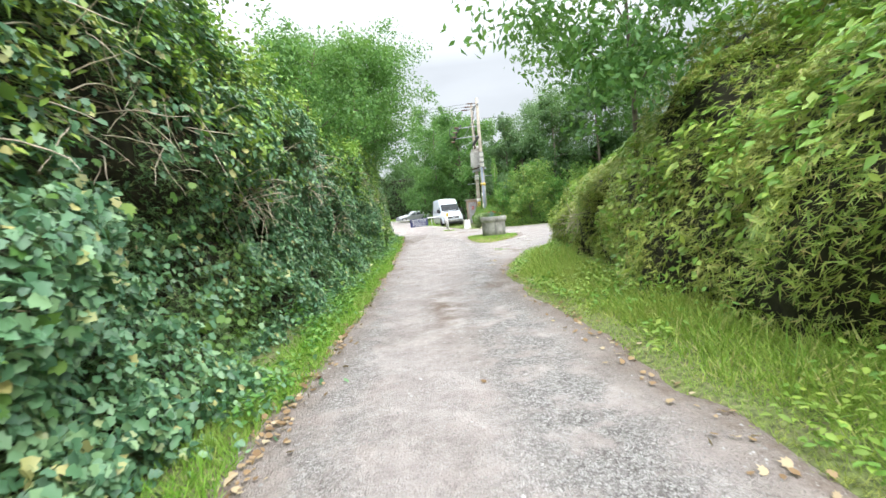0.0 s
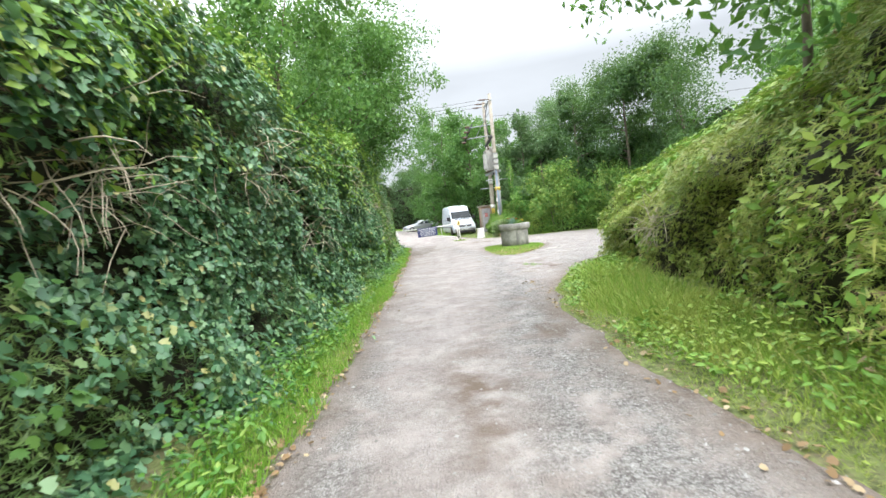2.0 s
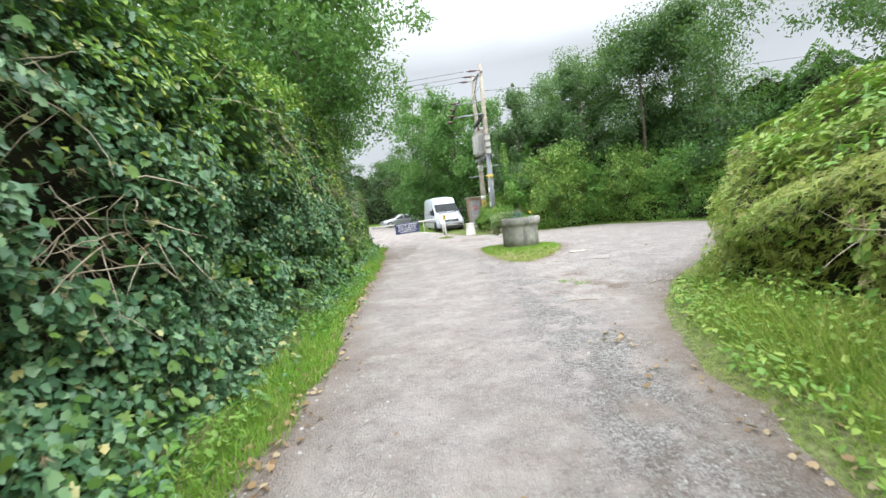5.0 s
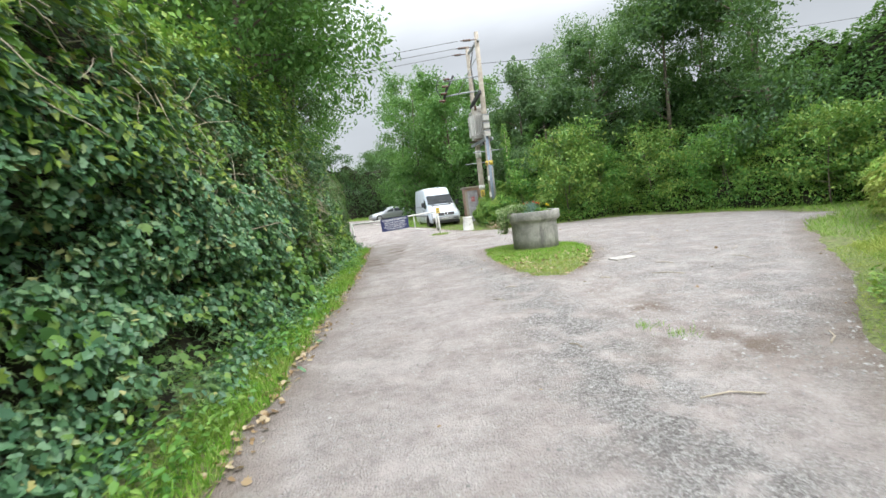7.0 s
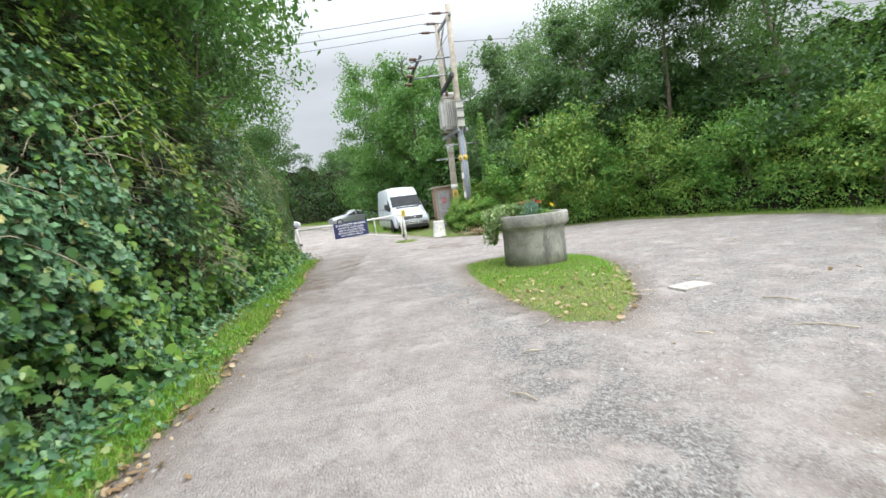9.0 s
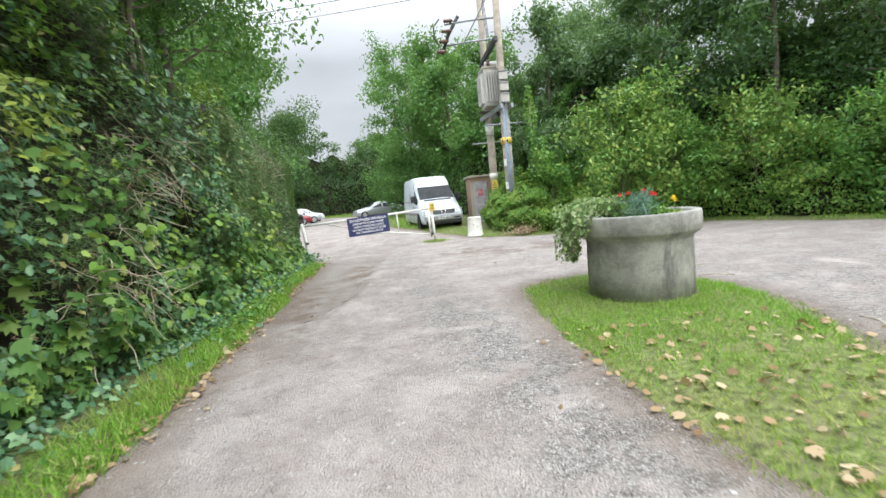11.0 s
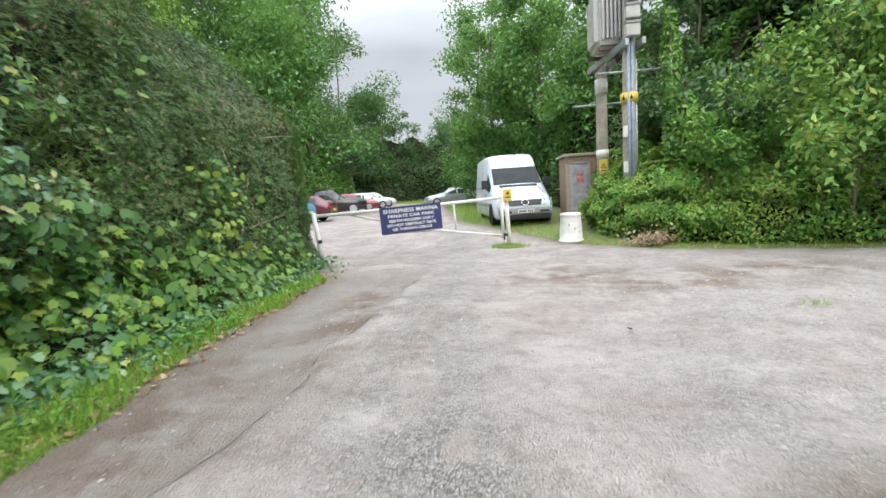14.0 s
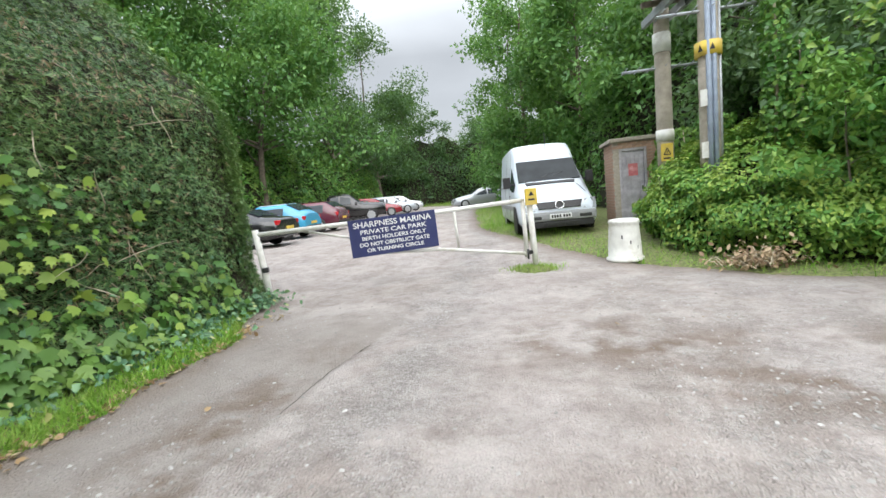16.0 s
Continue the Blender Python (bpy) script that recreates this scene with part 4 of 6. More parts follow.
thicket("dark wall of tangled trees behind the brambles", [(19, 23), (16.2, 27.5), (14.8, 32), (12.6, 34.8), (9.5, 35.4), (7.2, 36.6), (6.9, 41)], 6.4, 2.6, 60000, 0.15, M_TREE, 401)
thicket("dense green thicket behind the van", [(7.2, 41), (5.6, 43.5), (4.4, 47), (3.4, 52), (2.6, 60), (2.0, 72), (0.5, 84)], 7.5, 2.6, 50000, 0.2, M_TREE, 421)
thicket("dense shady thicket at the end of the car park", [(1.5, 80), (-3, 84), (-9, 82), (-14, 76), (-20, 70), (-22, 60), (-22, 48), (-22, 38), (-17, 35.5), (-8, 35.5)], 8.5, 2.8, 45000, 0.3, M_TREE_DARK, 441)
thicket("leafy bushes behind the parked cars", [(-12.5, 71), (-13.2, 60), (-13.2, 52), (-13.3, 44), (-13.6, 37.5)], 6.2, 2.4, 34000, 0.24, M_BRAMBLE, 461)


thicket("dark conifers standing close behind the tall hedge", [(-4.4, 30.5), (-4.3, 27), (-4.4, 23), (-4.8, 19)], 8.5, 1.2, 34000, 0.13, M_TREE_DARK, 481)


def vines(label, spots, n, size, mat, seed):
    """Climbers: leafy columns round upright supports: x, y, foot, top, radius."""
    rng = np.random.default_rng(seed)
    t = thing("climbing_vine", label, "vine")
    x0, y0, z0, z1, r0 = [np.array(v) for v in zip(*spots)]
    i = rng.integers(0, len(spots), n)
    f = rng.random(n)
    a = rng.uniform(0, 6.28, n)
    wob = fbm(np.stack([f * 6, i * 3.7], 1), seed, 2)
    r = r0[i] * (1.25 - 0.7 * f) * (0.4 + 1.2 * wob) * rng.uniform(0.7, 1.1, n)
    c = np.stack([x0[i] + r * np.cos(a), y0[i] + r * np.sin(a), z0[i] + (z1 - z0)[i] * f], 1)
    foliage("vine_foliage", t, c, np.stack([np.cos(a), np.sin(a), np.full(n, 0.6)], 1), size * 0.7, size * 1.3, "ivy", mat, 0.5, (0, 0, -0.8), rng)
    bm = bmesh.new()
    for x, y, a0, b0, r1 in spots:
        bm_tube(bm, [(x, y, a0 - 0.1), (x + 0.05, y, (a0 + b0) / 2), (x, y + 0.03, b0)], [0.04, 0.03, 0.01], 5)
    part("vine_stem", bm, M_TWIG, t, "woody climbing stem")
    return t


vines("bright green creeper climbing beside the pole", [(6.45, 36.3, 0.4, 5.6, 0.26), (6.8, 36.2, 0.4, 3.6, 0.5), (7.6, 35.6, 0.3, 2.4, 0.6)], 4200, 0.1, M_BRAMBLE, 601)
vines("creeper round the foot of the pole and hut wall", [(5.75, 38.7, 0.3, 2.5, 0.4), (6.1, 37.9, 0.4, 2.6, 0.6), (5.6, 37.6, 0.3, 1.7, 0.4), (5.35, 38.9, 0.3, 2.3, 0.3)], 5200, 0.1, M_BRAMBLE, 611)


# ---------------------------------------------------------------- trees
def crown_leaves(cl, rad, per, size, rng):
    """Leaves in loose clumps round the points cl."""
    m = len(cl)
    c = np.repeat(cl, per, 0)
    d = rng.normal(size=(len(c), 3))
    d /= np.linalg.norm(d, axis=1, keepdims=True)
    r = np.repeat(rad, per)[:, None] * rng.random((len(c), 1)) ** 0.45
    d2 = d * np.array([1, 1, 0.75])
    return c + d2 * r, d + np.array([0, 0, 0.5]), rng.uniform(size * 0.7, size * 1.3, len(c))


def tree(label, x, y, height, spread, seed, mat, leaves=14000, size=0.17, low=0.25, trunk=0.16, stems=1, lean=(0, 0), shape="oval", droop=(0, 0, -0.5)):
    rng = np.random.default_rng(seed)
    t = thing("tree", label, "tree", pose(x, y, g1(x, y) - 0.05))
    bm = bmesh.new()
    tips = []
    for s in range(stems):
        a = rng.uniform(0, 6.28)
        off = Vector((math.cos(a), math.sin(a), 0)) * (0.0 if stems == 1 else rng.uniform(0.2, 0.6))
        pts, p = [], off.copy()
        bend = Vector((lean[0] + rng.normal(0, 0.05) + off.x * 0.25, lean[1] + rng.normal(0, 0.05) + off.y * 0.25, 1))
        steps = 8
        for i in range(steps + 1):
            pts.append(p.copy())
            bend = bend + Vector((rng.normal(0, 0.06), rng.normal(0, 0.06), 0))
            p = p + bend.normalized() * height * 0.92 / steps
        rads = [trunk * (1.15 - 1.05 * i / steps) for i in range(steps + 1)]
        bm_tube(bm, pts, rads, 7)
        limbs = 22 if stems == 1 else 12
        for k in range(limbs):
            f = rng.uniform(max(low, 0.12), 0.95)
            i = min(int(f * steps), steps - 1)
            o = pts[i].lerp(pts[i + 1], f * steps - i)
            az = rng.uniform(0, 6.28)
            if shape == "oval":
                prof = math.sin(math.pi * min(1, (f - low) / (1.02 - low) * 0.8 + 0.2)) ** 0.6
            else:
                prof = 1.05 - 0.75 * f
            reach = spread * prof * rng.uniform(0.65, 1.1)
            d = Vector((math.cos(az), math.sin(az), rng.uniform(0.15, 0.75)))
            q, lp = o.copy(), [o.copy()]
            for j in range(4):
                d = d + Vector((rng.normal(0, 0.15), rng.normal(0, 0.15), rng.normal(0, 0.1)))
                q = q + d.normalized() * reach / 4
                lp.append(q.copy())
                if j >= 1:
                    tips.append(tuple(q))
                    if j >= 2:
                        for e in range(2):
                            tips.append(tuple(q + Vector(rng.normal(0, 0.16 * spread, 3))))
            r0 = rads[i] * 0.5
            bm_tube(bm, lp, [r0, r0 * 0.7, r0 * 0.5, r0 * 0.3, r0 * 0.12], 5, False)
        tips.append(tuple(pts[-1]))
        tips.append(tuple(pts[-2]))
    part("trunk", bm, M_BARK, t, "grey-brown trunk and limbs")
    cl = np.array(tips)
    per = max(4, leaves // len(cl))
    rad = rng.uniform(0.16, 0.36, len(cl)) * spread
    c, n, sz = crown_leaves(cl, rad, per, size, rng)
    k = c[:, 2] > 0.25
    crown = new("crown", leaf_mesh("crown", c[k], n[k], sz[k], "tip", mat, 0.9, droop, rng))
    crown.parent = t
    tagged(crown, kind="stuff")
    return t


# behind the tall hedge
tree("slim ash tree rising behind the tall hedge", -2.9, 22.3, 10.5, 3.3, 1, M_TREE, 18000, 0.15, 0.5, 0.13)
tree("ash tree with hanging boughs over the hedge", -3.2, 25.4, 12.0, 3.6, 2, M_TREE, 18000, 0.15, 0.46, 0.12, 2)
tree("dark many-stemmed tree over the hedge end", -3.5, 28.6, 12.0, 3.6, 3, M_TREE, 18000, 0.15, 0.44, 0.12, 2)
tree("pale-stemmed saplings rising over the hedge dip", -2.95, 27.4, 10.0, 2.2, 14, M_TREE_DARK, 9000, 0.13, 0.55, 0.07, 3)
tree("leafy sapling rising from the hedge", -3.4, 14.5, 8.0, 2.0, 4, M_TREE, 11000, 0.13, 0.35, 0.1)
tree("leafy tree behind the tall hedge", -5.0, 7.5, 8.2, 2.5, 5, M_TREE_DARK, 12000, 0.14, 0.35, 0.12)
tree("leafy tree behind the tall hedge", -5.2, 1.5, 8.5, 2.6, 6, M_TREE_DARK, 12000, 0.14, 0.35, 0.12)
# behind the yellowing hedge
tree("open-crowned tree behind the yellowing hedge", 4.7, 8.0, 9.2, 2.9, 7, M_TREE, 15000, 0.14, 0.36, 0.06, 1, (0.0, 0.0))
tree("bushy tree behind the yellowing hedge", 8.6, 4.5, 7.0, 2.6, 8, M_TREE, 9000, 0.14, 0.3, 0.12)
tree("bushy tree behind the yellowing hedge", 11.5, 14.0, 7.0, 2.8, 9, M_TREE, 9000, 0.15, 0.25, 0.12)
tree("bushy tree at the turning circle", 17.0, 19.5, 7.5, 3.2, 10, M_TREE_DARK, 12000, 0.17, 0.2, 0.14)
tree("tall shrub with broad yellowing leaves", 8.8, 33.9, 5.0, 1.9, 15, M_SHRUB, 10000, 0.14, 0.03, 0.03, 3)
for i, (x, y, h, w) in enumerate([(10.6, 33.7, 3.9, 1.5), (12.6, 31.8, 4.4, 1.7), (13.9, 28.8, 3.7, 1.5), (15.2, 25.6, 3.6, 1.5), (7.3, 34.9, 3.0, 1.1)]):
    tree("broad-leaved shrub among the brambles", x, y, h, w, 90 + i, M_SHRUB if i % 2 else M_BRAMBLE, 6000, 0.13, 0.03, 0.025, 3)
# round the turning circle
spots = [(18.5, 24.5, 11.8, 3.8, M_TREE_DARK), (16.4, 29.0, 12.6, 3.8, M_TREE_DARK), (14.2, 33.5, 11.6, 3.2, M_TREE_DARK), (11.2, 35.6, 9.8, 2.9, M_TREE_DARK),
         (18.5, 34.5, 13.6, 3.8, M_TREE_DARK), (8.8, 36.6, 7.6, 2.4, M_TREE_GREY), (13.5, 38.5, 12.4, 3.3, M_TREE_GREY), (8.2, 40.6, 9.4, 2.6, M_TREE_GREY),
         (10.5, 44.0, 12.4, 3.2, M_TREE_GREY), (6.6, 46.0, 10.8, 2.9, M_TREE), (5.0, 51.0, 13.2, 3.3, M_TREE), (1.9, 55.0, 13.6, 3.4, M_TREE), (7.5, 57.0, 13.6, 3.6, M_TREE_DARK),
         (0.6, 64.0, 16.5, 4.0, M_TREE), (3.5, 73.0, 15.5, 4.2, M_TREE_DARK), (-1.0, 82.0, 11.0, 4.0, M_TREE_DARK)]
for i, (x, y, h, s, mt) in enumerate(spots):
    tree("leafy deciduous tree in a dense row", x, y, h, s, 30 + i, mt, 17000 if y < 45 else 12000, 0.17 if y < 45 else 0.24, 0.08, 0.14, 1)
# slim upright shoots breaking the skyline
for i, (x, y, h, s, mt) in enumerate([(7.8, 38.6, 10.2, 0.8, M_TREE_GREY), (10.1, 37.6, 11.0, 0.95, M_TREE), (12.7, 37.2, 11.6, 1.0, M_TREE_DARK), (18.4, 36.6, 14.8, 1.2, M_TREE_DARK),
                                      (16.0, 35.4, 12.6, 1.1, M_TREE_DARK), (4.5, 59.5, 16.6, 1.3, M_TREE), (6.3, 60.5, 15.6, 1.2, M_TREE)]):
    tree("slim upright sapling in the dense row", x, y, h, s, 80 + i, mt, 5000, 0.15 if y < 45 else 0.22, 0.3, 0.07, 1)
# car park side
spots = [(-13.5, 52.0, 14.1, 5.7, M_TREE), (-17.0, 56.0, 22.4, 6.7, M_TREE), (-14.5, 66.0, 25.4, 6.9, M_TREE_DARK), (-21.5, 62.0, 28.4, 8.0, M_TREE_DARK),
         (-20.0, 51.0, 17.9, 6.5, M_TREE), (-14.0, 75.0, 20.0, 6.0, M_TREE_DARK), (-12.0, 85.0, 16.0, 4.6, M_TREE_DARK), (-4.0, 92.0, 12.5, 4.5, M_TREE_DARK), (-21.5, 43.0, 14.9, 5.7, M_TREE)]
for i, (x, y, h, s, mt) in enumerate(spots):
    tree("large spreading tree at the car park edge", x, y, h, s, 60 + i, mt, 19000, 0.3, 0.03, 0.22, 1)


# ---------------------------------------------------------------- more materials
M_VAN = plain("white_van_paint", (0.68, 0.75, 0.83), 0.32, vary=0.04, scale=2.0, dirt=(0.68, 0.71, 0.74), bump_amt=0, coat=0.4)
M_WHITE = plain("weathered_white_paint", (0.72, 0.72, 0.69), 0.55, vary=0.1, scale=9, dirt=(0.48, 0.45, 0.38), bump_amt=0.15)
M_GLASS = plain("dark_window_glass", (0.035, 0.045, 0.055), 0.06, vary=0.1, bump_amt=0)
M_GLASS.node_tree.nodes["Principled BSDF"].inputs["Specular IOR Level"].default_value = 0.55
M_SCREEN = plain("windscreen_glass", (0.02, 0.024, 0.026), 0.04, vary=0.4, scale=2.5, bump_amt=0)
M_SCREEN.node_tree.nodes["Principled BSDF"].inputs["Specular IOR Level"].default_value = 0.25
M_BLACK = plain("black_trim", (0.022, 0.022, 0.024), 0.5, vary=0.2)
M_RUBBER = plain("tyre_rubber", (0.03, 0.03, 0.03), 0.85, vary=0.25, scale=12)
M_GREYPLASTIC = plain("grey_plastic", (0.27, 0.28, 0.29), 0.6, vary=0.1)
M_CHROME = plain("bright_metal", (0.75, 0.76, 0.78), 0.2, 1.0, vary=0.05, bump_amt=0)
M_LAMP = plain("clear_lamp_glass", (0.3, 0.32, 0.34), 0.12, vary=0.2, scale=14, bump_amt=0, coat=0.8)
M_REDLAMP = plain("red_lamp_glass", (0.5, 0.02, 0.025), 0.15, vary=0.2, bump_amt=0, coat=0.8)
M_ALLOY = plain("silver_alloy_paint", (0.42, 0.43, 0.45), 0.35, 0.2, vary=0.06, bump_amt=0, coat=0.4)
M_PLATE = plain("plate_white", (0.7, 0.71, 0.72), 0.45, vary=0.05)
M_NAVY = plain("navy_sign_paint", (0.022, 0.03, 0.115), 0.5, vary=0.15, scale=5, dirt=(0.04, 0.05, 0.13), bump_amt=0.05)
M_LETTER = plain("white_lettering", (0.72, 0.73, 0.74), 0.5, vary=0.06)
M_YELLOW = plain("warning_yellow", (0.66, 0.48, 0.07), 0.5, vary=0.12, dirt=(0.5, 0.38, 0.14))
M_RED = plain("red_notice", (0.5, 0.14, 0.15), 0.5, vary=0.1, scale=20, dirt=(0.7, 0.4, 0.4))
M_POLE = plain("weathered_pole_wood", (0.42, 0.375, 0.315), 0.85, vary=0.25, scale=5, dirt=(0.22, 0.19, 0.15), bump_amt=0.4)
M_GALV = plain("galvanised_steel", (0.36, 0.38, 0.4), 0.5, 0.6, vary=0.15)
M_TANK = plain("pale_grey_tank_paint", (0.5, 0.5, 0.48), 0.5, vary=0.12, scale=3, dirt=(0.34, 0.29, 0.23), bump_amt=0.05)
M_CONDUIT = plain("blue_grey_cable_guard", (0.25, 0.3, 0.38), 0.5, vary=0.15)
M_CABLE = plain("dark_cable", (0.045, 0.045, 0.05), 0.6, vary=0.2)
M_INSUL = plain("brown_porcelain", (0.1, 0.055, 0.035), 0.25, vary=0.2)
M_BRICK = plain("brown_brick", (0.4, 0.255, 0.19), 0.9, vary=0.3, scale=14, dirt=(0.42, 0.33, 0.25), bump_amt=0.4)
M_MORTAR = plain("sandy_mortar", (0.36, 0.32, 0.27), 0.95, vary=0.2, scale=20)
M_DOOR = plain("flaking_door_paint", (0.42, 0.4, 0.44), 0.75, vary=0.3, scale=6, dirt=(0.34, 0.32, 0.32), bump_amt=0.3)
M_SOIL = plain("dark_soil", (0.06, 0.045, 0.03), 0.95, vary=0.4, scale=20, bump_amt=0.6)
M_CAR_BLACK = plain("black_car_paint", (0.018, 0.018, 0.02), 0.2, vary=0.1, bump_amt=0, coat=0.7)
M_CAR_BLUE = plain("sky_blue_car_paint", (0.05, 0.33, 0.55), 0.25, vary=0.05, bump_amt=0, coat=0.8)
M_CAR_SILVER = plain("silver_car_paint", (0.45, 0.48, 0.52), 0.28, 0.4, vary=0.05, bump_amt=0, coat=0.6)
M_CAR_WHITE = plain("white_car_paint", (0.74, 0.76, 0.78), 0.3, vary=0.03, bump_amt=0, coat=0.6)
M_CAR_GREY = plain("dark_grey_car_paint", (0.07, 0.072, 0.078), 0.3, 0.0, vary=0.1, bump_amt=0, coat=0.5)
M_CAR_MAROON = plain("maroon_car_paint", (0.11, 0.02, 0.035), 0.22, vary=0.08, bump_amt=0, coat=0.8)
M_CAR_RED = plain("dark_red_car_paint", (0.3, 0.02, 0.03), 0.25, vary=0.08, bump_amt=0, coat=0.8)
M_VARIEG = leaf_material("variegated_ivy_leaves", [(0.0, (0.11, 0.22, 0.06)), (0.5, (0.27, 0.4, 0.15)), (1.0, (0.58, 0.64, 0.4))], None, rough=0.4, glow=0.2)
M_SILVERLEAF = leaf_material("silvery_carnation_leaves", [(0.0, (0.12, 0.24, 0.2)), (1.0, (0.28, 0.42, 0.36))], None, rough=0.5, glow=0.2)
M_PETAL_RED = plain("red_petals", (0.72, 0.025, 0.02), 0.6, vary=0.25, scale=30)
M_PETAL_YELLOW = plain("yellow_petals", (0.85, 0.62, 0.02), 0.6, vary=0.2, scale=30)


def concrete_material():
    m, nt, bsdf, out = material("weathered_planter_concrete")
    big = noise_node(nt, 2.2, 5, 0.65)
    fine = noise_node(nt, 40, 4, 0.7)
    col = ramp(nt, big, [(0.3, (0.2, 0.195, 0.18)), (0.5, (0.35, 0.35, 0.335)), (0.72, (0.45, 0.44, 0.4))])
    stain = noise_node(nt, 3.4, 6, 0.75)
    mr = nt.nodes.new("ShaderNodeMapRange")
    mr.inputs["From Min"].default_value = 0.52
    mr.inputs["From Max"].default_value = 0.7
    # run-off streaks drawn down the wall
    tc = nt.nodes.new("ShaderNodeTexCoord")
    mp = nt.nodes.new("ShaderNodeMapping")
    mp.inputs["Scale"].default_value = (1.0, 1.0, 0.22)
    nt.links.new(tc.outputs["Object"], mp.inputs[0])
    run = nt.nodes.new("ShaderNodeTexNoise")
    run.inputs["Scale"].default_value = 5.0
    run.inputs["Detail"].default_value = 6
    run.inputs["Roughness"].default_value = 0.7
    nt.links.new(mp.outputs[0], run.inputs["Vector"])
    nt.links.new(run.outputs["Fac"], mr.inputs["Value"])
    col = mix(nt, 0.45, col, ramp(nt, stain, [(0.42, (0.46, 0.45, 0.41)), (0.6, (0.17, 0.17, 0.155))]))
    col = mix(nt, mr.outputs[0], col, (0.15, 0.15, 0.145))
    col = mix(nt, 0.35, col, ramp(nt, fine, [(0.3, (0.2, 0.2, 0.19)), (0.7, (0.55, 0.54, 0.5))]), "OVERLAY")
    nt.links.new(col, bsdf.inputs["Base Color"])
    bsdf.inputs["Roughness"].default_value = 0.92
    bump(nt, bsdf, fine, 0.5, 0.012)
    return m


M_CONC = concrete_material()


def slab(corners, thick=0.012, inflate=0.0):
    """A thin plate through four or more corners, standing proud along its normal."""
    bm = bmesh.new()
    vs = [Vector(c) for c in corners]
    n = (vs[1] - vs[0]).cross(vs[2] - vs[1]).normalized()
    front = [bm.verts.new(v + n * thick) for v in vs]
    back = [bm.verts.new(v - n * 0.02) for v in vs]
    bm.faces.new(front)
    bm.faces.new(list(reversed(back)))
    k = len(vs)
    for i in range(k):
        bm.faces.new((back[i], back[(i + 1) % k], front[(i + 1) % k], front[i]))
    bmesh.ops.recalc_face_normals(bm, faces=bm.faces)
    return bm


def loft_body(stations):
    """A vehicle body from stations along its length: y, floor, waist, roof, half width, half roof width."""
    bm = bmesh.new()
    rings = []
    for y, zb, zw, zr, w, wr in stations:
        half = [(w * 0.9, zb), (w * 0.985, zb + 0.1), (w, zb + (zw - zb) * 0.55), (w * 0.985, zw), (wr + 0.02, zr - 0.13), (wr - 0.05, zr - 0.035), (wr * 0.6, zr), (0, zr + 0.01)]
        ring = [bm.verts.new((x, y, z)) for x, z in half] + [bm.verts.new((-x, y, z)) for x, z in reversed(half[:-1])]
        rings.append(ring)
    k = len(rings[0])
    for a, b in zip(rings, rings[1:]):
        for i in range(k):
            f = bm.faces.new((a[i], a[(i + 1) % k], b[(i + 1) % k], b[i]))
            f.smooth = True
    bm.faces.new(rings[0])
    bm.faces.new(list(reversed(rings[-1])))
    bmesh.ops.recalc_face_normals(bm, faces=bm.faces)
    return bm


def at_station(stations, y):
    ys = [s[0] for s in stations]
    return [float(np.interp(y, ys, [s[i] for s in stations])) for i in range(6)]


def side_window(stations, y0, y1, side, lo=0.03, hi=0.17):
    """Corners of a window in a body's side between two places along its length."""
    out = []
    for y, top in ((y0, False), (y1, False), (y1, True), (y0, True)):
        _, zb, zw, zr, w, wr = at_station(stations, y)
        a, b = (w * 0.985, zw), (wr + 0.02, zr - 0.13)
        t = 1 - hi * 0.5 if top else lo + 0.04
        out.append((side * (a[0] + (b[0] - a[0]) * t), y, a[1] + (b[1] - a[1]) * t))
    return out if side > 0 else out[::-1]


def screen(stations, y0, y1, shrink=0.9):
    """Corners of a front or rear window across the body."""
    out = []
    for y, sx in ((y0, -1), (y0, 1), (y1, 1), (y1, -1)):
        _, zb, zw, zr, w, wr = at_station(stations, y)
        out.append((sx * wr * shrink, y, zr + 0.004))
    return out if y1 > y0 else out[::-1]


def add_wheel(parent, x, y, r, width=0.2, spokes=7):
    s = 1 if x > 0 else -1
    w = part("wheel", lathe([(r * 0.62, -width / 2), (r * 0.93, -width / 2), (r, -width * 0.3), (r, width * 0.3), (r * 0.93, width / 2), (r * 0.62, width / 2)], 28, (0, 0, 0), "x"), M_RUBBER, parent, "black tyre")
    w.location = (x, y, r)
    rim = part("rim", lathe([(0.02, -0.02), (r * 0.64, -0.02), (r * 0.66, 0.015), (r * 0.6, 0.02), (r * 0.56, 0.0), (0.02, 0.004)], 24, (s * width * 0.42, 0, 0), "x"), M_BLACK, w, "dark rim well")
    bm = bmesh.new()
    for k in range(spokes):
        a = 2 * math.pi * k / spokes
        bm_box(bm, (0.03, 0.05, r * 0.56), (s * width * 0.46, math.sin(a) * -r * 0.3, math.cos(a) * r * 0.3), 0, Matrix.Rotation(a, 4, "X"))
    bm_lathe(bm, [(r * 0.56, 0), (r * 0.66, 0), (r * 0.66, s * 0.03), (r * 0.56, s * 0.03)], 24, (s * width * 0.44, 0, 0), "x")
    part("spokes", bm, M_ALLOY, w, "silver alloy spokes")
    return w


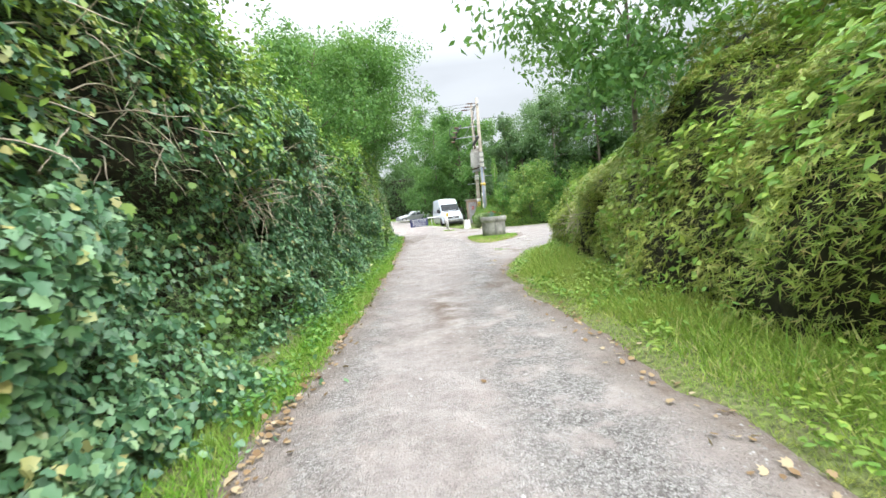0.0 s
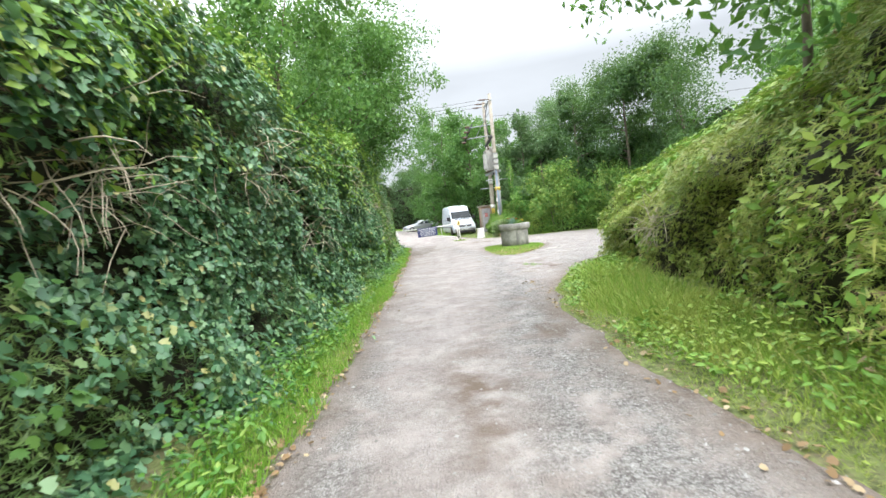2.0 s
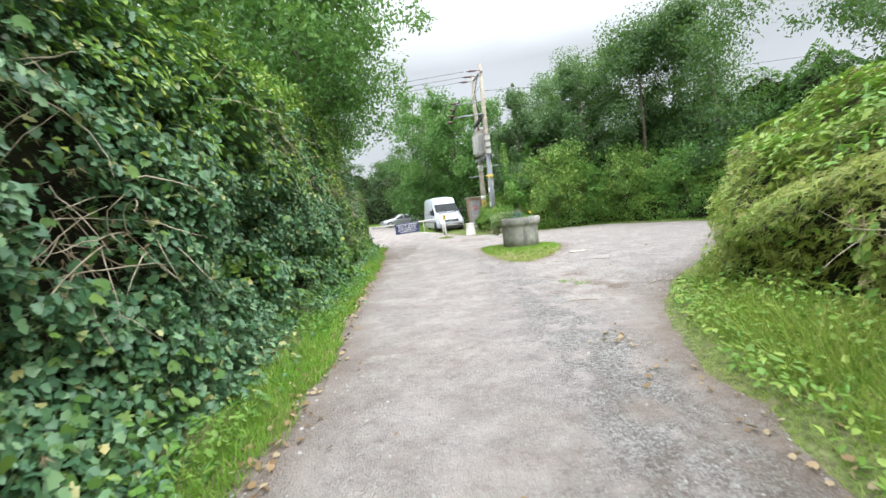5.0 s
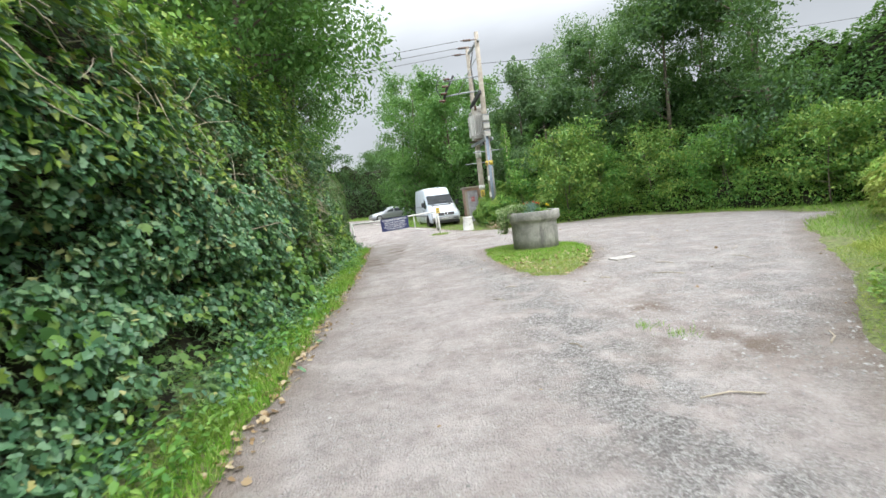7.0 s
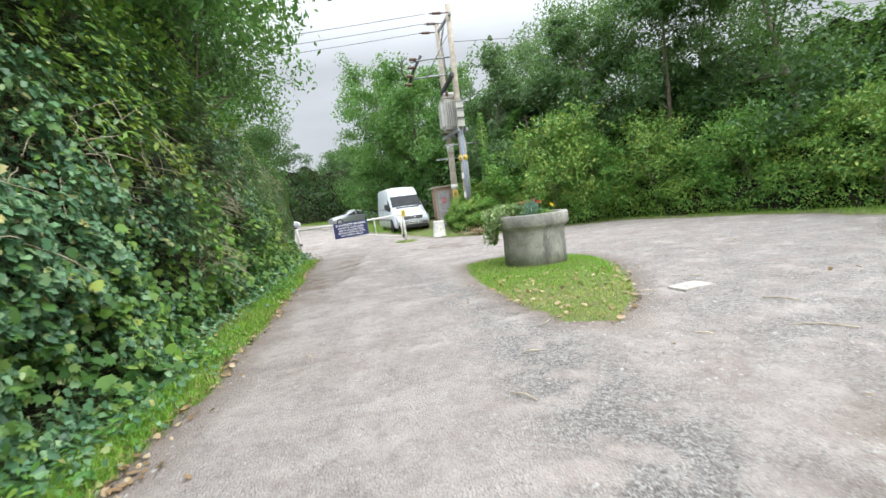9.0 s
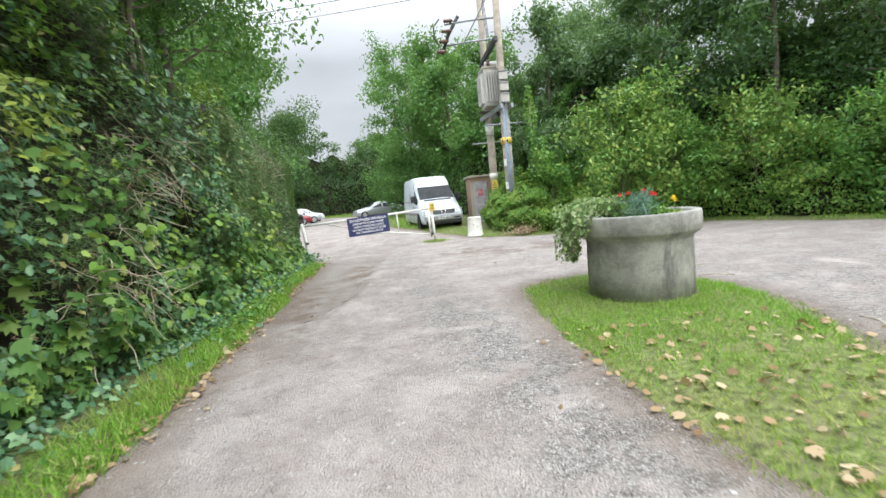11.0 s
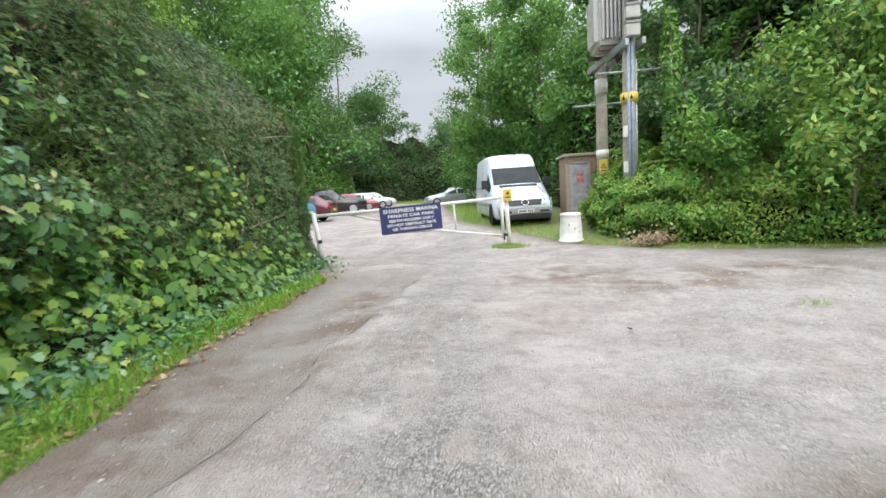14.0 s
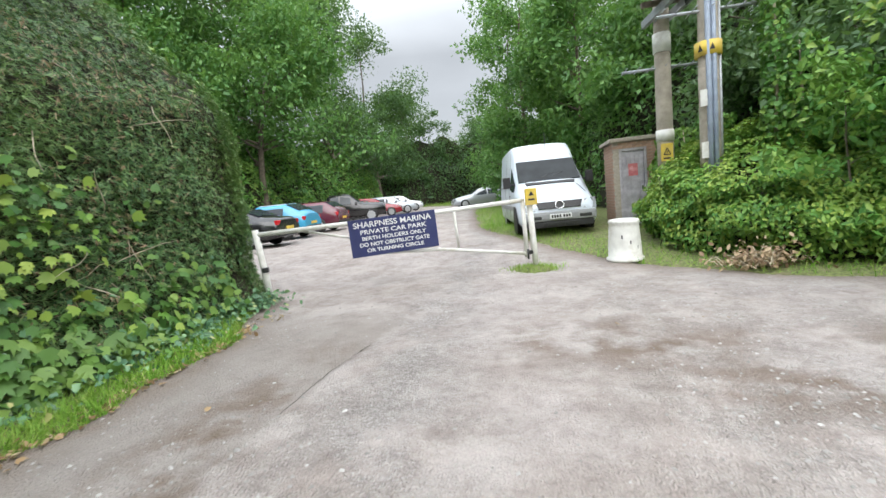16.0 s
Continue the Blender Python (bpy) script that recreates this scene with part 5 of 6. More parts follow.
# ---------------------------------------------------------------- the van
VAN = [(0.0, 0.34, 0.56, 0.74, 0.80, 0.74), (0.08, 0.28, 0.62, 0.90, 0.90, 0.80), (0.35, 0.26, 0.78, 1.05, 0.945, 0.83), (0.85, 0.26, 1.02, 1.24, 0.96, 0.84),
       (1.02, 0.26, 1.12, 1.34, 0.965, 0.84), (1.72, 0.26, 1.18, 1.98, 0.965, 0.80), (1.95, 0.26, 1.2, 2.30, 0.965, 0.78), (2.25, 0.26, 1.2, 2.46, 0.965, 0.79),
       (2.9, 0.26, 1.2, 2.50, 0.965, 0.80), (5.35, 0.26, 1.2, 2.50, 0.965, 0.80), (5.52, 0.3, 1.2, 2.44, 0.94, 0.77)]


def build_van():
    t = thing("van", "white high-roofed panel van parked beside the brick hut", "van", pose(2.86, 38.45, 0.26, 0, 0, 8.0))
    part("body", loft_body(VAN), M_VAN, t)
    part("windscreen", slab(screen(VAN, 1.08, 1.70, 0.97), 0.012), M_SCREEN, t, "wide raked windscreen")
    part("scuttle", slab([(-0.62, 0.93, 1.30), (0.62, 0.93, 1.30), (0.64, 1.03, 1.36), (-0.64, 1.03, 1.36)], 0.012), M_BLACK, t, "black vent below the windscreen")
    for s in (-1, 1):
        part("side_window", slab(side_window(VAN, 1.32, 2.0, s, 0.0, 0.75), 0.012), M_GLASS, t, "dark cab window")
        m = part("wing_mirror", box((0.2, 0.1, 0.3), (s * 1.1, 1.3, 1.42), 0.03), M_BLACK, t, "black wing mirror")
        part("mirror_arm", box((0.16, 0.04, 0.05), (s * 0.98, 1.32, 1.36), 0.01), M_BLACK, m)
        part("headlight", slab([(s * 0.58, 0.0, 0.64), (s * 0.89, 0.05, 0.62), (s * 0.90, 0.16, 0.88), (s * 0.62, 0.065, 0.85)][:: s], 0.012), M_LAMP, t, "large clear headlamp")
        part("rubbing_strip", box((0.03, 3.9, 0.12), (s * 0.972, 3.2, 0.72), 0.01), M_GREYPLASTIC, t, "grey rubbing strip")
        add_wheel(t, s * 0.84, 0.98, 0.335)
        add_wheel(t, s * 0.84, 4.25, 0.335)
        bm = lathe([(0.41, -0.01), (0.41, 0.012), (0.35, 0.012), (0.35, -0.01)], 28, (s * 0.968, 0.98, 0.37), "x")
        part("wheel_arch", bm, M_BLACK, t, "black wheel arch lip")
        part("slide_rail", box((0.02, 2.2, 0.04), (s * 0.955, 4.0, 1.32), 0.005), M_GREYPLASTIC, t)
    part("bumper", box((1.74, 0.2, 0.22), (0, 0.02, 0.5), 0.06), M_GREYPLASTIC, t, "pale grey plastic bumper")
    part("bumper_valance", box((1.62, 0.16, 0.16), (0, 0.05, 0.31), 0.03), M_BLACK, t, "black lower valance")
    part("bumper_intake", box((0.8, 0.04, 0.08), (0, -0.04, 0.33), 0.012), M_BLACK, t)
    for s in (-1, 1):
        part("fog_recess", box((0.3, 0.03, 0.08), (s * 0.6, -0.072, 0.48), 0.02), M_BLACK, t, "dark fog lamp recess")
    g = part("grille", slab([(-0.50, -0.005, 0.68), (0.50, -0.005, 0.68), (0.56, 0.07, 0.84), (-0.56, 0.07, 0.84)], 0.03), M_BLACK, t, "black slatted grille")
    for k in range(3):
        part("slat", box((1.0, 0.02, 0.018), (0, -0.02 + 0.025 * k, 0.70 + 0.045 * k), 0.004), M_BLACK, g)
    ring = bmesh.new()
    for k in range(28):
        a, b = 2 * math.pi * k / 28, 2 * math.pi * (k + 1) / 28
        bm_tube(ring, [(0.1 * math.cos(a), 0, 0.1 * math.sin(a)), (0.1 * math.cos(b), 0, 0.1 * math.sin(b))], 0.012, 5, False)
    badge = part("badge", ring, M_CHROME, g, "round chrome badge")
    badge.matrix_basis = pose(0, -0.03, 0.77, -20, 0, 0)
    p = part("number_plate", box((0.52, 0.02, 0.11), (0, -0.105, 0.50), 0.004), M_PLATE, t, "white number plate")
    for k in range(7):
        part("plate_mark", box((0.042, 0.006, 0.07), (-0.2 + 0.062 * k + (0.03 if k > 3 else 0), -0.117, 0.50)), M_BLACK, p)
    for s in (-1, 1):
        wp = part("wiper", tube([(s * 0.12 - 0.3, 1.06, 1.37), (s * 0.12 + 0.02, 1.2, 1.52), (s * 0.12 + 0.28, 1.28, 1.6)], 0.01, 5), M_BLACK, t, "black wiper")
    part("bonnet_seam", tube([(-0.72, 0.3, 1.03), (-0.68, 0.55, 1.135), (-0.64, 0.85, 1.25)], 0.006, 4), M_BLACK, t)
    part("bonnet_seam", tube([(0.72, 0.3, 1.03), (0.68, 0.55, 1.135), (0.64, 0.85, 1.25)], 0.006, 4), M_BLACK, t)
    for yy in (2.15, 3.35):
        part("door_seam", tube([(-0.973, yy, 0.45), (-0.975, yy, 1.2), (-0.83, yy, 2.25)], 0.006, 4), M_GREYPLASTIC, t)
    part("cab_door_handle", box((0.02, 0.16, 0.04), (-0.975, 1.98, 1.05), 0.008), M_BLACK, t)
    part("aerial", tube([(0.1, 1.9, 2.25), (0.12, 2.02, 2.75)], 0.008, 5), M_BLACK, t)
    return t


build_van()


# ---------------------------------------------------------------- parked cars
def car_stations(length, kind):
    L = length
    if kind == "pickup":
        return [(0, .45, .8, .95, .80, .7), (.12, .36, .95, 1.1, .90, .76), (1.3, .34, 1.08, 1.2, .94, .8), (1.55, .34, 1.1, 1.26, .94, .78), (2.15, .34, 1.12, 1.76, .94, .76), (2.6, .34, 1.12, 1.82, .94, .76),
                (3.4, .34, 1.12, 1.8, .94, .76), (3.6, .36, 1.12, 1.26, .94, .8), (L - .1, .4, 1.12, 1.22, .94, .74), (L, .5, 1.0, 1.15, .90, .7)]
    tail = {"estate": [(L * .86, .24, .88, 1.43, .86, .68), (L * .97, .3, .88, 1.1, .84, .7), (L, .4, .7, .95, .78, .62)],
            "saloon": [(L * .70, .22, .88, 1.38, .88, .67), (L * .86, .24, .9, 1.06, .88, .7), (L * .97, .3, .86, 1.0, .84, .7), (L, .42, .7, .9, .78, .6)],
            "hatch": [(L * .80, .22, .88, 1.45, .86, .68), (L * .95, .3, .88, 1.12, .84, .7), (L, .4, .7, .98, .8, .62)]}[kind]
    return [(0, .38, .55, .66, .72, .62), (.1, .26, .62, .76, .82, .66), (.5, .22, .74, .86, .87, .68), (L * .27, .2, .84, .97, .88, .72), (L * .41, .2, .88, 1.36, .88, .67), (L * .52, .2, .88, 1.45, .88, .67)] + tail


def car(label, paint, kind, length, m, group="parked cars", rack=False, roof=False):
    st = car_stations(length, kind)
    L = length
    t = thing("car", label, "car", m, group)
    part("body", loft_body(st), paint, t)
    y0, y1 = (1.6, 2.1) if kind == "pickup" else (L * .285, L * .40)
    part("windscreen", slab(screen(st, y0, y1, 0.94), 0.012), M_GLASS, t)
    ra, rb = {"estate": (L * .955, L * .87), "saloon": (L * .845, L * .72), "hatch": (L * .935, L * .815), "pickup": (3.58, 3.44)}[kind]
    part("rear_window", slab(screen(st, ra, rb, 0.92), 0.012), M_GLASS, t)
    a, b, c = {"estate": (.36, .58, .84), "saloon": (.36, .55, .72), "hatch": (.36, .58, .78), "pickup": (.40, .53, .64)}[kind]
    for s in (-1, 1):
        part("side_window", slab(side_window(st, L * a, L * (b - .01), s), 0.012), M_GLASS, t)
        part("side_window", slab(side_window(st, L * (b + .01), L * c, s), 0.012), M_GLASS, t)
        part("headlight", box((.34, .12, .13), (s * .60, .12, .66 if kind != "pickup" else .9), .03), M_LAMP, t, "clear headlamp")
        part("tail_light", box((.3, .12, .16), (s * .66, L - .07, .82 if kind != "pickup" else .95), .03), M_REDLAMP, t, "red tail lamp")
        part("wing_mirror", box((.16, .1, .12), (s * .98, L * .34, .98 if kind != "pickup" else 1.2), .03), paint, t)
        part("sill", box((.06, L * .45, .1), (s * .84, L * .48, .24), .02), M_BLACK, t)
        r = .33 if kind != "pickup" else .39
        add_wheel(t, s * .83, L * .175, r)
        add_wheel(t, s * .83, L * .79, r)
    part("bumper", box((1.5, .1, .2), (0, .03, .42), .03), M_BLACK if kind == "pickup" else paint, t)
    part("rear_bumper", box((1.5, .1, .16), (0, L - .03, .42), .03), M_BLACK, t)
    part("number_plate", box((.52, .02, .11), (0, L + .025, .62), .004), M_YELLOW, t, "yellow rear number plate")
    part("front_plate", box((.52, .02, .11), (0, -.03, .45), .004), M_PLATE, t)
    part("grille", box((.8, .05, .12), (0, .03, .62 if kind != "pickup" else .85), .02), M_BLACK, t)
    if roof:
        part("roof_panel", slab([(-.46, L * .50, 1.452), (.46, L * .50, 1.452), (.46, L * .79, 1.458), (-.46, L * .79, 1.458)], 0.012), M_CAR_WHITE, t, "pale roof panel")
    if rack:
        for s in (-1, 1):
            part("roof_rail", tube([(s * .55, L * .45, 1.46), (s * .55, L * .6, 1.5), (s * .55, L * .84, 1.46)], .015, 6), M_BLACK, t)
    return t


def parked(x, y, turn):
    return pose(x, y, g1(x, y) + 0.02, 0, 0, turn)


car("black saloon car with bright alloy wheels", M_CAR_BLACK, "saloon", 4.8, parked(-11.0, 41.3, -86))
car("sky blue estate car with a pale roof", M_CAR_BLUE, "hatch", 4.2, parked(-11.0, 44.3, -86), roof=True)
car("dark maroon estate car with red tail lamps", M_CAR_MAROON, "estate", 4.5, parked(-11.2, 47.2, -86))
car("black pickup truck under the trees", M_CAR_BLACK, "pickup", 5.2, parked(-6.9, 54.5, 108))
car("dark red estate car parked under trees", M_CAR_RED, "estate", 4.5, parked(-7.2, 59.0, 110))
car("silver hatchback car parked under trees", M_CAR_SILVER, "hatch", 4.2, parked(-7.0, 62.4, 110))
car("white hatchback car at the far end", M_CAR_WHITE, "hatch", 4.0, parked(-7.4, 66.5, 108))
car("silver saloon car parked on the grass edge", M_CAR_SILVER, "saloon", 4.6, parked(-3.5, 60.0, -72))
car("dark estate car behind the silver saloon", M_CAR_GREY, "estate", 4.5, parked(-2.6, 64.0, -78))


# ---------------------------------------------------------------- the gate
GL, GR = Vector((-2.16, 33.95, 0)), Vector((2.2, 35.62, 0))
GD = (GR - GL).normalized()
GN = Vector((GD.y, -GD.x, 0))
GLEN = (GR - GL).length
gate_pose = Matrix.Translation(GL) @ Matrix.Rotation(math.atan2(GD.y, GD.x), 4, "Z")


def words(name, text, size, at, parent, mat, width=None, align="CENTER"):
    cu = bpy.data.curves.new(name, "FONT")
    cu.body = text
    cu.size = size
    cu.align_x = align
    cu.extrude = 0.0015
    cu.offset = 0.002
    tmp = bpy.data.objects.new(name, cu)
    scene.collection.objects.link(tmp)
    bpy.context.view_layer.update()
    me = bpy.data.meshes.new_from_object(tmp.evaluated_get(bpy.context.evaluated_depsgraph_get()))
    bpy.data.objects.remove(tmp)
    if width:
        xs = [v.co.x for v in me.vertices]
        k = width / (max(xs) - min(xs))
        for v in me.vertices:
            v.co.x *= k
    me.materials.clear()
    me.materials.append(mat)
    ob = new(name, me)
    ob.parent = parent
    ob.matrix_basis = at
    return ob


def build_gate():
    t = thing("barrier_gate", "white tubular swing gate with a navy notice board", "gate", gate_pose)
    L = GLEN
    lp = part("gate_post", tube([(-0.02, 0, -0.1), (-0.07, 0, 0.6), (-0.13, 0, 1.22)], [0.055, 0.055, 0.05], 10), M_WHITE, t, "leaning white latch post")
    part("latch", box((0.1, 0.1, 0.08), (-0.04, -0.03, 0.55), 0.01), M_BLACK, lp, "rusty latch")
    part("gate_post", tube([(L, 0, -0.1), (L - 0.02, 0, 0.6), (L - 0.05, 0, 1.22)], [0.055, 0.055, 0.055], 10), M_WHITE, t, "white hinge post")
    part("hinge_bar", tube([(L - 0.15, 0.02, 0.22), (L - 0.17, 0.02, 1.3)], 0.04, 8), M_WHITE, t)
    part("top_bar", tube([(-0.1, 0.0, 1.14), (L * 0.5, 0.0, 1.19), (L - 0.15, 0.02, 1.27)], 0.04, 10), M_WHITE, t, "long white top rail")
    part("lower_bar", tube([(1.6, 0.0, 0.62), (2.9, 0.0, 0.56), (L - 0.14, 0.02, 0.29)], 0.03, 8), M_WHITE, t, "sloping lower rail")
    part("upright", tube([(3.25, 0.0, 0.54), (3.22, 0, 1.2)], 0.025, 8), M_WHITE, t)
    part("brace", tube([(0.6, 0.05, 1.13), (1.3, 0.03, 0.95), (1.7, 0.02, 0.86)], 0.022, 8), M_WHITE, t, "pale diagonal brace")
    h = part("hinge", box((0.16, 0.07, 0.07), (L - 0.08, 0.0, 0.31), 0.012), M_BLACK, t, "rusty hinge bracket")
    part("hinge_pin", tube([(L - 0.14, -0.02, 0.19), (L - 0.14, -0.02, 0.37)], 0.02, 6), M_BLACK, h)
    b = part("notice_board", box((1.5, 0.03, 0.64), (0, 0, 0), 0.006), M_NAVY, t, "navy notice board with white lettering")
    b.matrix_basis = pose(2.13, -0.055, 0.92, 0, -2.0, 0)
    lines = [("SHARPNESS MARINA", 0.135, 0.175, 1.34), ("PRIVATE CAR PARK", 0.105, 0.06, 1.14), ("BERTH HOLDERS ONLY", 0.09, -0.045, 1.1), ("DO NOT OBSTRUCT GATE", 0.09, -0.15, 1.2), ("OR TURNING CIRCLE", 0.085, -0.25, 0.98)]
    for text, size, z, width in lines:
        words("lettering", text, size, pose(0, -0.017, z, 90, 0, 0), b, M_LETTER, width)
    n = part("warning_box", box((0.22, 0.05, 0.30), (L - 0.04, -0.085, 1.32), 0.012), M_YELLOW, t, "yellow warning notice")
    part("warning_mark", slab([(L - 0.09, -0.111, 1.34), (L + 0.01, -0.111, 1.34), (L - 0.04, -0.111, 1.42)], 0.004), M_BLACK, n)
    part("warning_text", box((0.12, 0.006, 0.03), (L - 0.04, -0.112, 1.27)), M_BLACK, n)
    return t


build_gate()


# ---------------------------------------------------------------- white tub
def build_tub():
    t = thing("upturned_tub", "scuffed white upturned plastic tub at the grass edge", "tub", pose(3.78, 35.75, g1(3.78, 35.75) + 0.0, 0, 0, 0))
    part("shell", lathe([(0.31, 0.0), (0.32, 0.02), (0.32, 0.06), (0.285, 0.08), (0.28, 0.3), (0.255, 0.6), (0.25, 0.66), (0.262, 0.68), (0.262, 0.715), (0.245, 0.74), (0.2, 0.75), (0.02, 0.755)], 36), M_WHITE, t)
    for k in range(3):
        a = -1.9 + k * 0.5
        part("drain_slot", box((0.02, 0.012, 0.06), (0.275 * math.cos(a), 0.275 * math.sin(a), 0.45 - 0.1 * k), 0, Matrix.Rotation(a + 1.57, 4, "Z")), M_BLACK, t)
    return t


build_tub()


# ---------------------------------------------------------------- planter
PX, PY = 4.24, 24.6


def build_planter():
    t = thing("planter", "round grey concrete planter with a heavy rim on the grass island", "planter", pose(PX, PY, -0.05))
    bm = lathe([(0.66, -0.02), (0.665, 0.4), (0.66, 0.80), (0.665, 0.83), (0.75, 0.90), (0.765, 0.92), (0.765, 1.13), (0.75, 1.15), (0.66, 1.15), (0.645, 1.13), (0.64, 0.98), (0.02, 0.98)], 72)
    part("concrete_ring", bm, M_CONC, t)
    part("soil", lathe([(0.02, 0.985), (0.64, 0.985), (0.6, 1.02), (0.3, 1.06), (0.02, 1.07)], 30), M_SOIL, t, "dark soil")
    return t


build_planter()
rng = np.random.default_rng(77)
ivy = thing("variegated_ivy", "cream-edged variegated ivy spilling over the planter", "plant", pose(PX, PY, 1.0))
m = 2900
a = rng.normal(2.85, 0.3, m).clip(2.1, 3.5)
f = rng.random(m)
r = np.where(f < 0.45, rng.uniform(0.15, 0.8, m), 0.78 + np.minimum(rng.gamma(2.0, 0.06, m), 0.3))
z = np.where(f < 0.45, 0.12 + 0.22 * rng.random(m), 0.28 - rng.random(m) * 0.78 * np.clip(1.2 - np.abs(a - 2.85) * 1.3, 0.15, 1))
c = np.stack([r * np.cos(a), r * np.sin(a), z], 1)
n = np.stack([np.cos(a), np.sin(a), np.full(m, 0.6)], 1)
foliage("ivy_leaf_mass", ivy, c, n, 0.04, 0.075, "ivy", M_VARIEG, 0.6, (-0.2, -0.1, -0.8), rng)
bm = bmesh.new()
for k in range(14):
    aa = rng.normal(2.85, 0.25)
    bm_tube(bm, [(0.3 * math.cos(aa), 0.3 * math.sin(aa), 0.08), (0.7 * math.cos(aa), 0.7 * math.sin(aa), 0.2), (0.86 * math.cos(aa), 0.86 * math.sin(aa), 0.05), (0.9 * math.cos(aa + .1), 0.9 * math.sin(aa + .1), -0.35)], [0.01, 0.008, 0.006, 0.003], 5, False)
part("stems", bm, M_TWIG, ivy, "woody ivy stems")


def tuft(name, label, x, y, z, rad, height, n, kind, mat, size, seed):
    rng = np.random.default_rng(seed)
    t = thing(name, label, "plant", pose(x, y, z))
    c = np.stack([rng.normal(0, rad * 0.5, n), rng.normal(0, rad * 0.5, n), height * rng.random(n) ** 0.8], 1)
    nn = c * np.array([1.5, 1.5, 0.3]) + np.array([0, 0, 0.1])
    foliage("leaves", t, c, nn, size * 0.7, size * 1.3, kind, mat, 0.6, (0, 0, 0.8), rng)
    return t


tuft("carnation_plant", "silvery blue-green carnation clump in the planter", PX - 0.12, PY - 0.3, 1.0, 0.16, 0.28, 260, "blade", M_SILVERLEAF, 0.16, 1)
tuft("low_shrub", "low bright green shrub in the planter", PX + 0.12, PY - 0.1, 1.0, 0.22, 0.16, 420, "oval", M_BRAMBLE, 0.06, 2)
tuft("low_shrub", "low bright green shrub in the planter", PX - 0.25, PY + 0.1, 1.0, 0.25, 0.22, 420, "oval", M_BRAMBLE, 0.06, 3)
tuft("low_shrub", "small leafy bedding plant in the planter", PX + 0.35, PY - 0.25, 1.0, 0.1, 0.1, 160, "oval", M_LIME, 0.05, 4)


def flower(label, x, y, h, r, mat, seed):
    rng = np.random.default_rng(seed)
    t = thing("flower", label, "flower", pose(x, y, 1.0), "flowers in the planter")
    part("stem", tube([(0, 0, 0), (0.01, 0, h * 0.6), (0, 0.01, h)], 0.004, 5), M_GREENSTEM, t)
    bm = bmesh.new()
    for ring, (k, rr, zz) in enumerate(((9, r, 0), (7, r * 0.7, 0.012), (5, r * 0.4, 0.024))):
        for i in range(k):
            a = 2 * math.pi * (i + 0.4 * ring) / k
            u = Vector((math.cos(a), math.sin(a), 0))
            v = Vector((-u.y, u.x, 0))
            p0 = Vector((0, 0, h + zz))
            vs = [bm.verts.new(p0 + q) for q in (Vector((0, 0, 0)), u * rr * 0.6 + v * rr * 0.3 + Vector((0, 0, 0.008)), u * rr + Vector((0, 0, 0.016 * (ring + 0.4))), u * rr * 0.6 - v * rr * 0.3 + Vector((0, 0, 0.008)))]
            bm.faces.new(vs)
    part("petals", bm, mat, t)
    return t


M_GREENSTEM = plain("green_stem", (0.1, 0.22, 0.06), 0.6, vary=0.2)
for i, (dx, dy, h, r) in enumerate([(-0.02, -0.24, 0.36, 0.05), (0.05, -0.3, 0.32, 0.055), (-0.2, -0.2, 0.34, 0.045), (-0.28, -0.12, 0.33, 0.04), (0.12, -0.26, 0.3, 0.05)]):
    flower("red carnation in the planter", PX + dx, PY + dy, h, r, M_PETAL_RED, i)
for i, (dx, dy, h, r) in enumerate([(0.34, -0.3, 0.24, 0.055), (0.42, -0.2, 0.2, 0.05)]):
    flower("yellow marigold in the planter", PX + dx, PY + dy, h, r, M_PETAL_YELLOW, 20 + i)


# ---------------------------------------------------------------- transformer poles
PR, PL = Vector((5.43, 36.3, 0)), Vector((5.2, 38.15, 0))


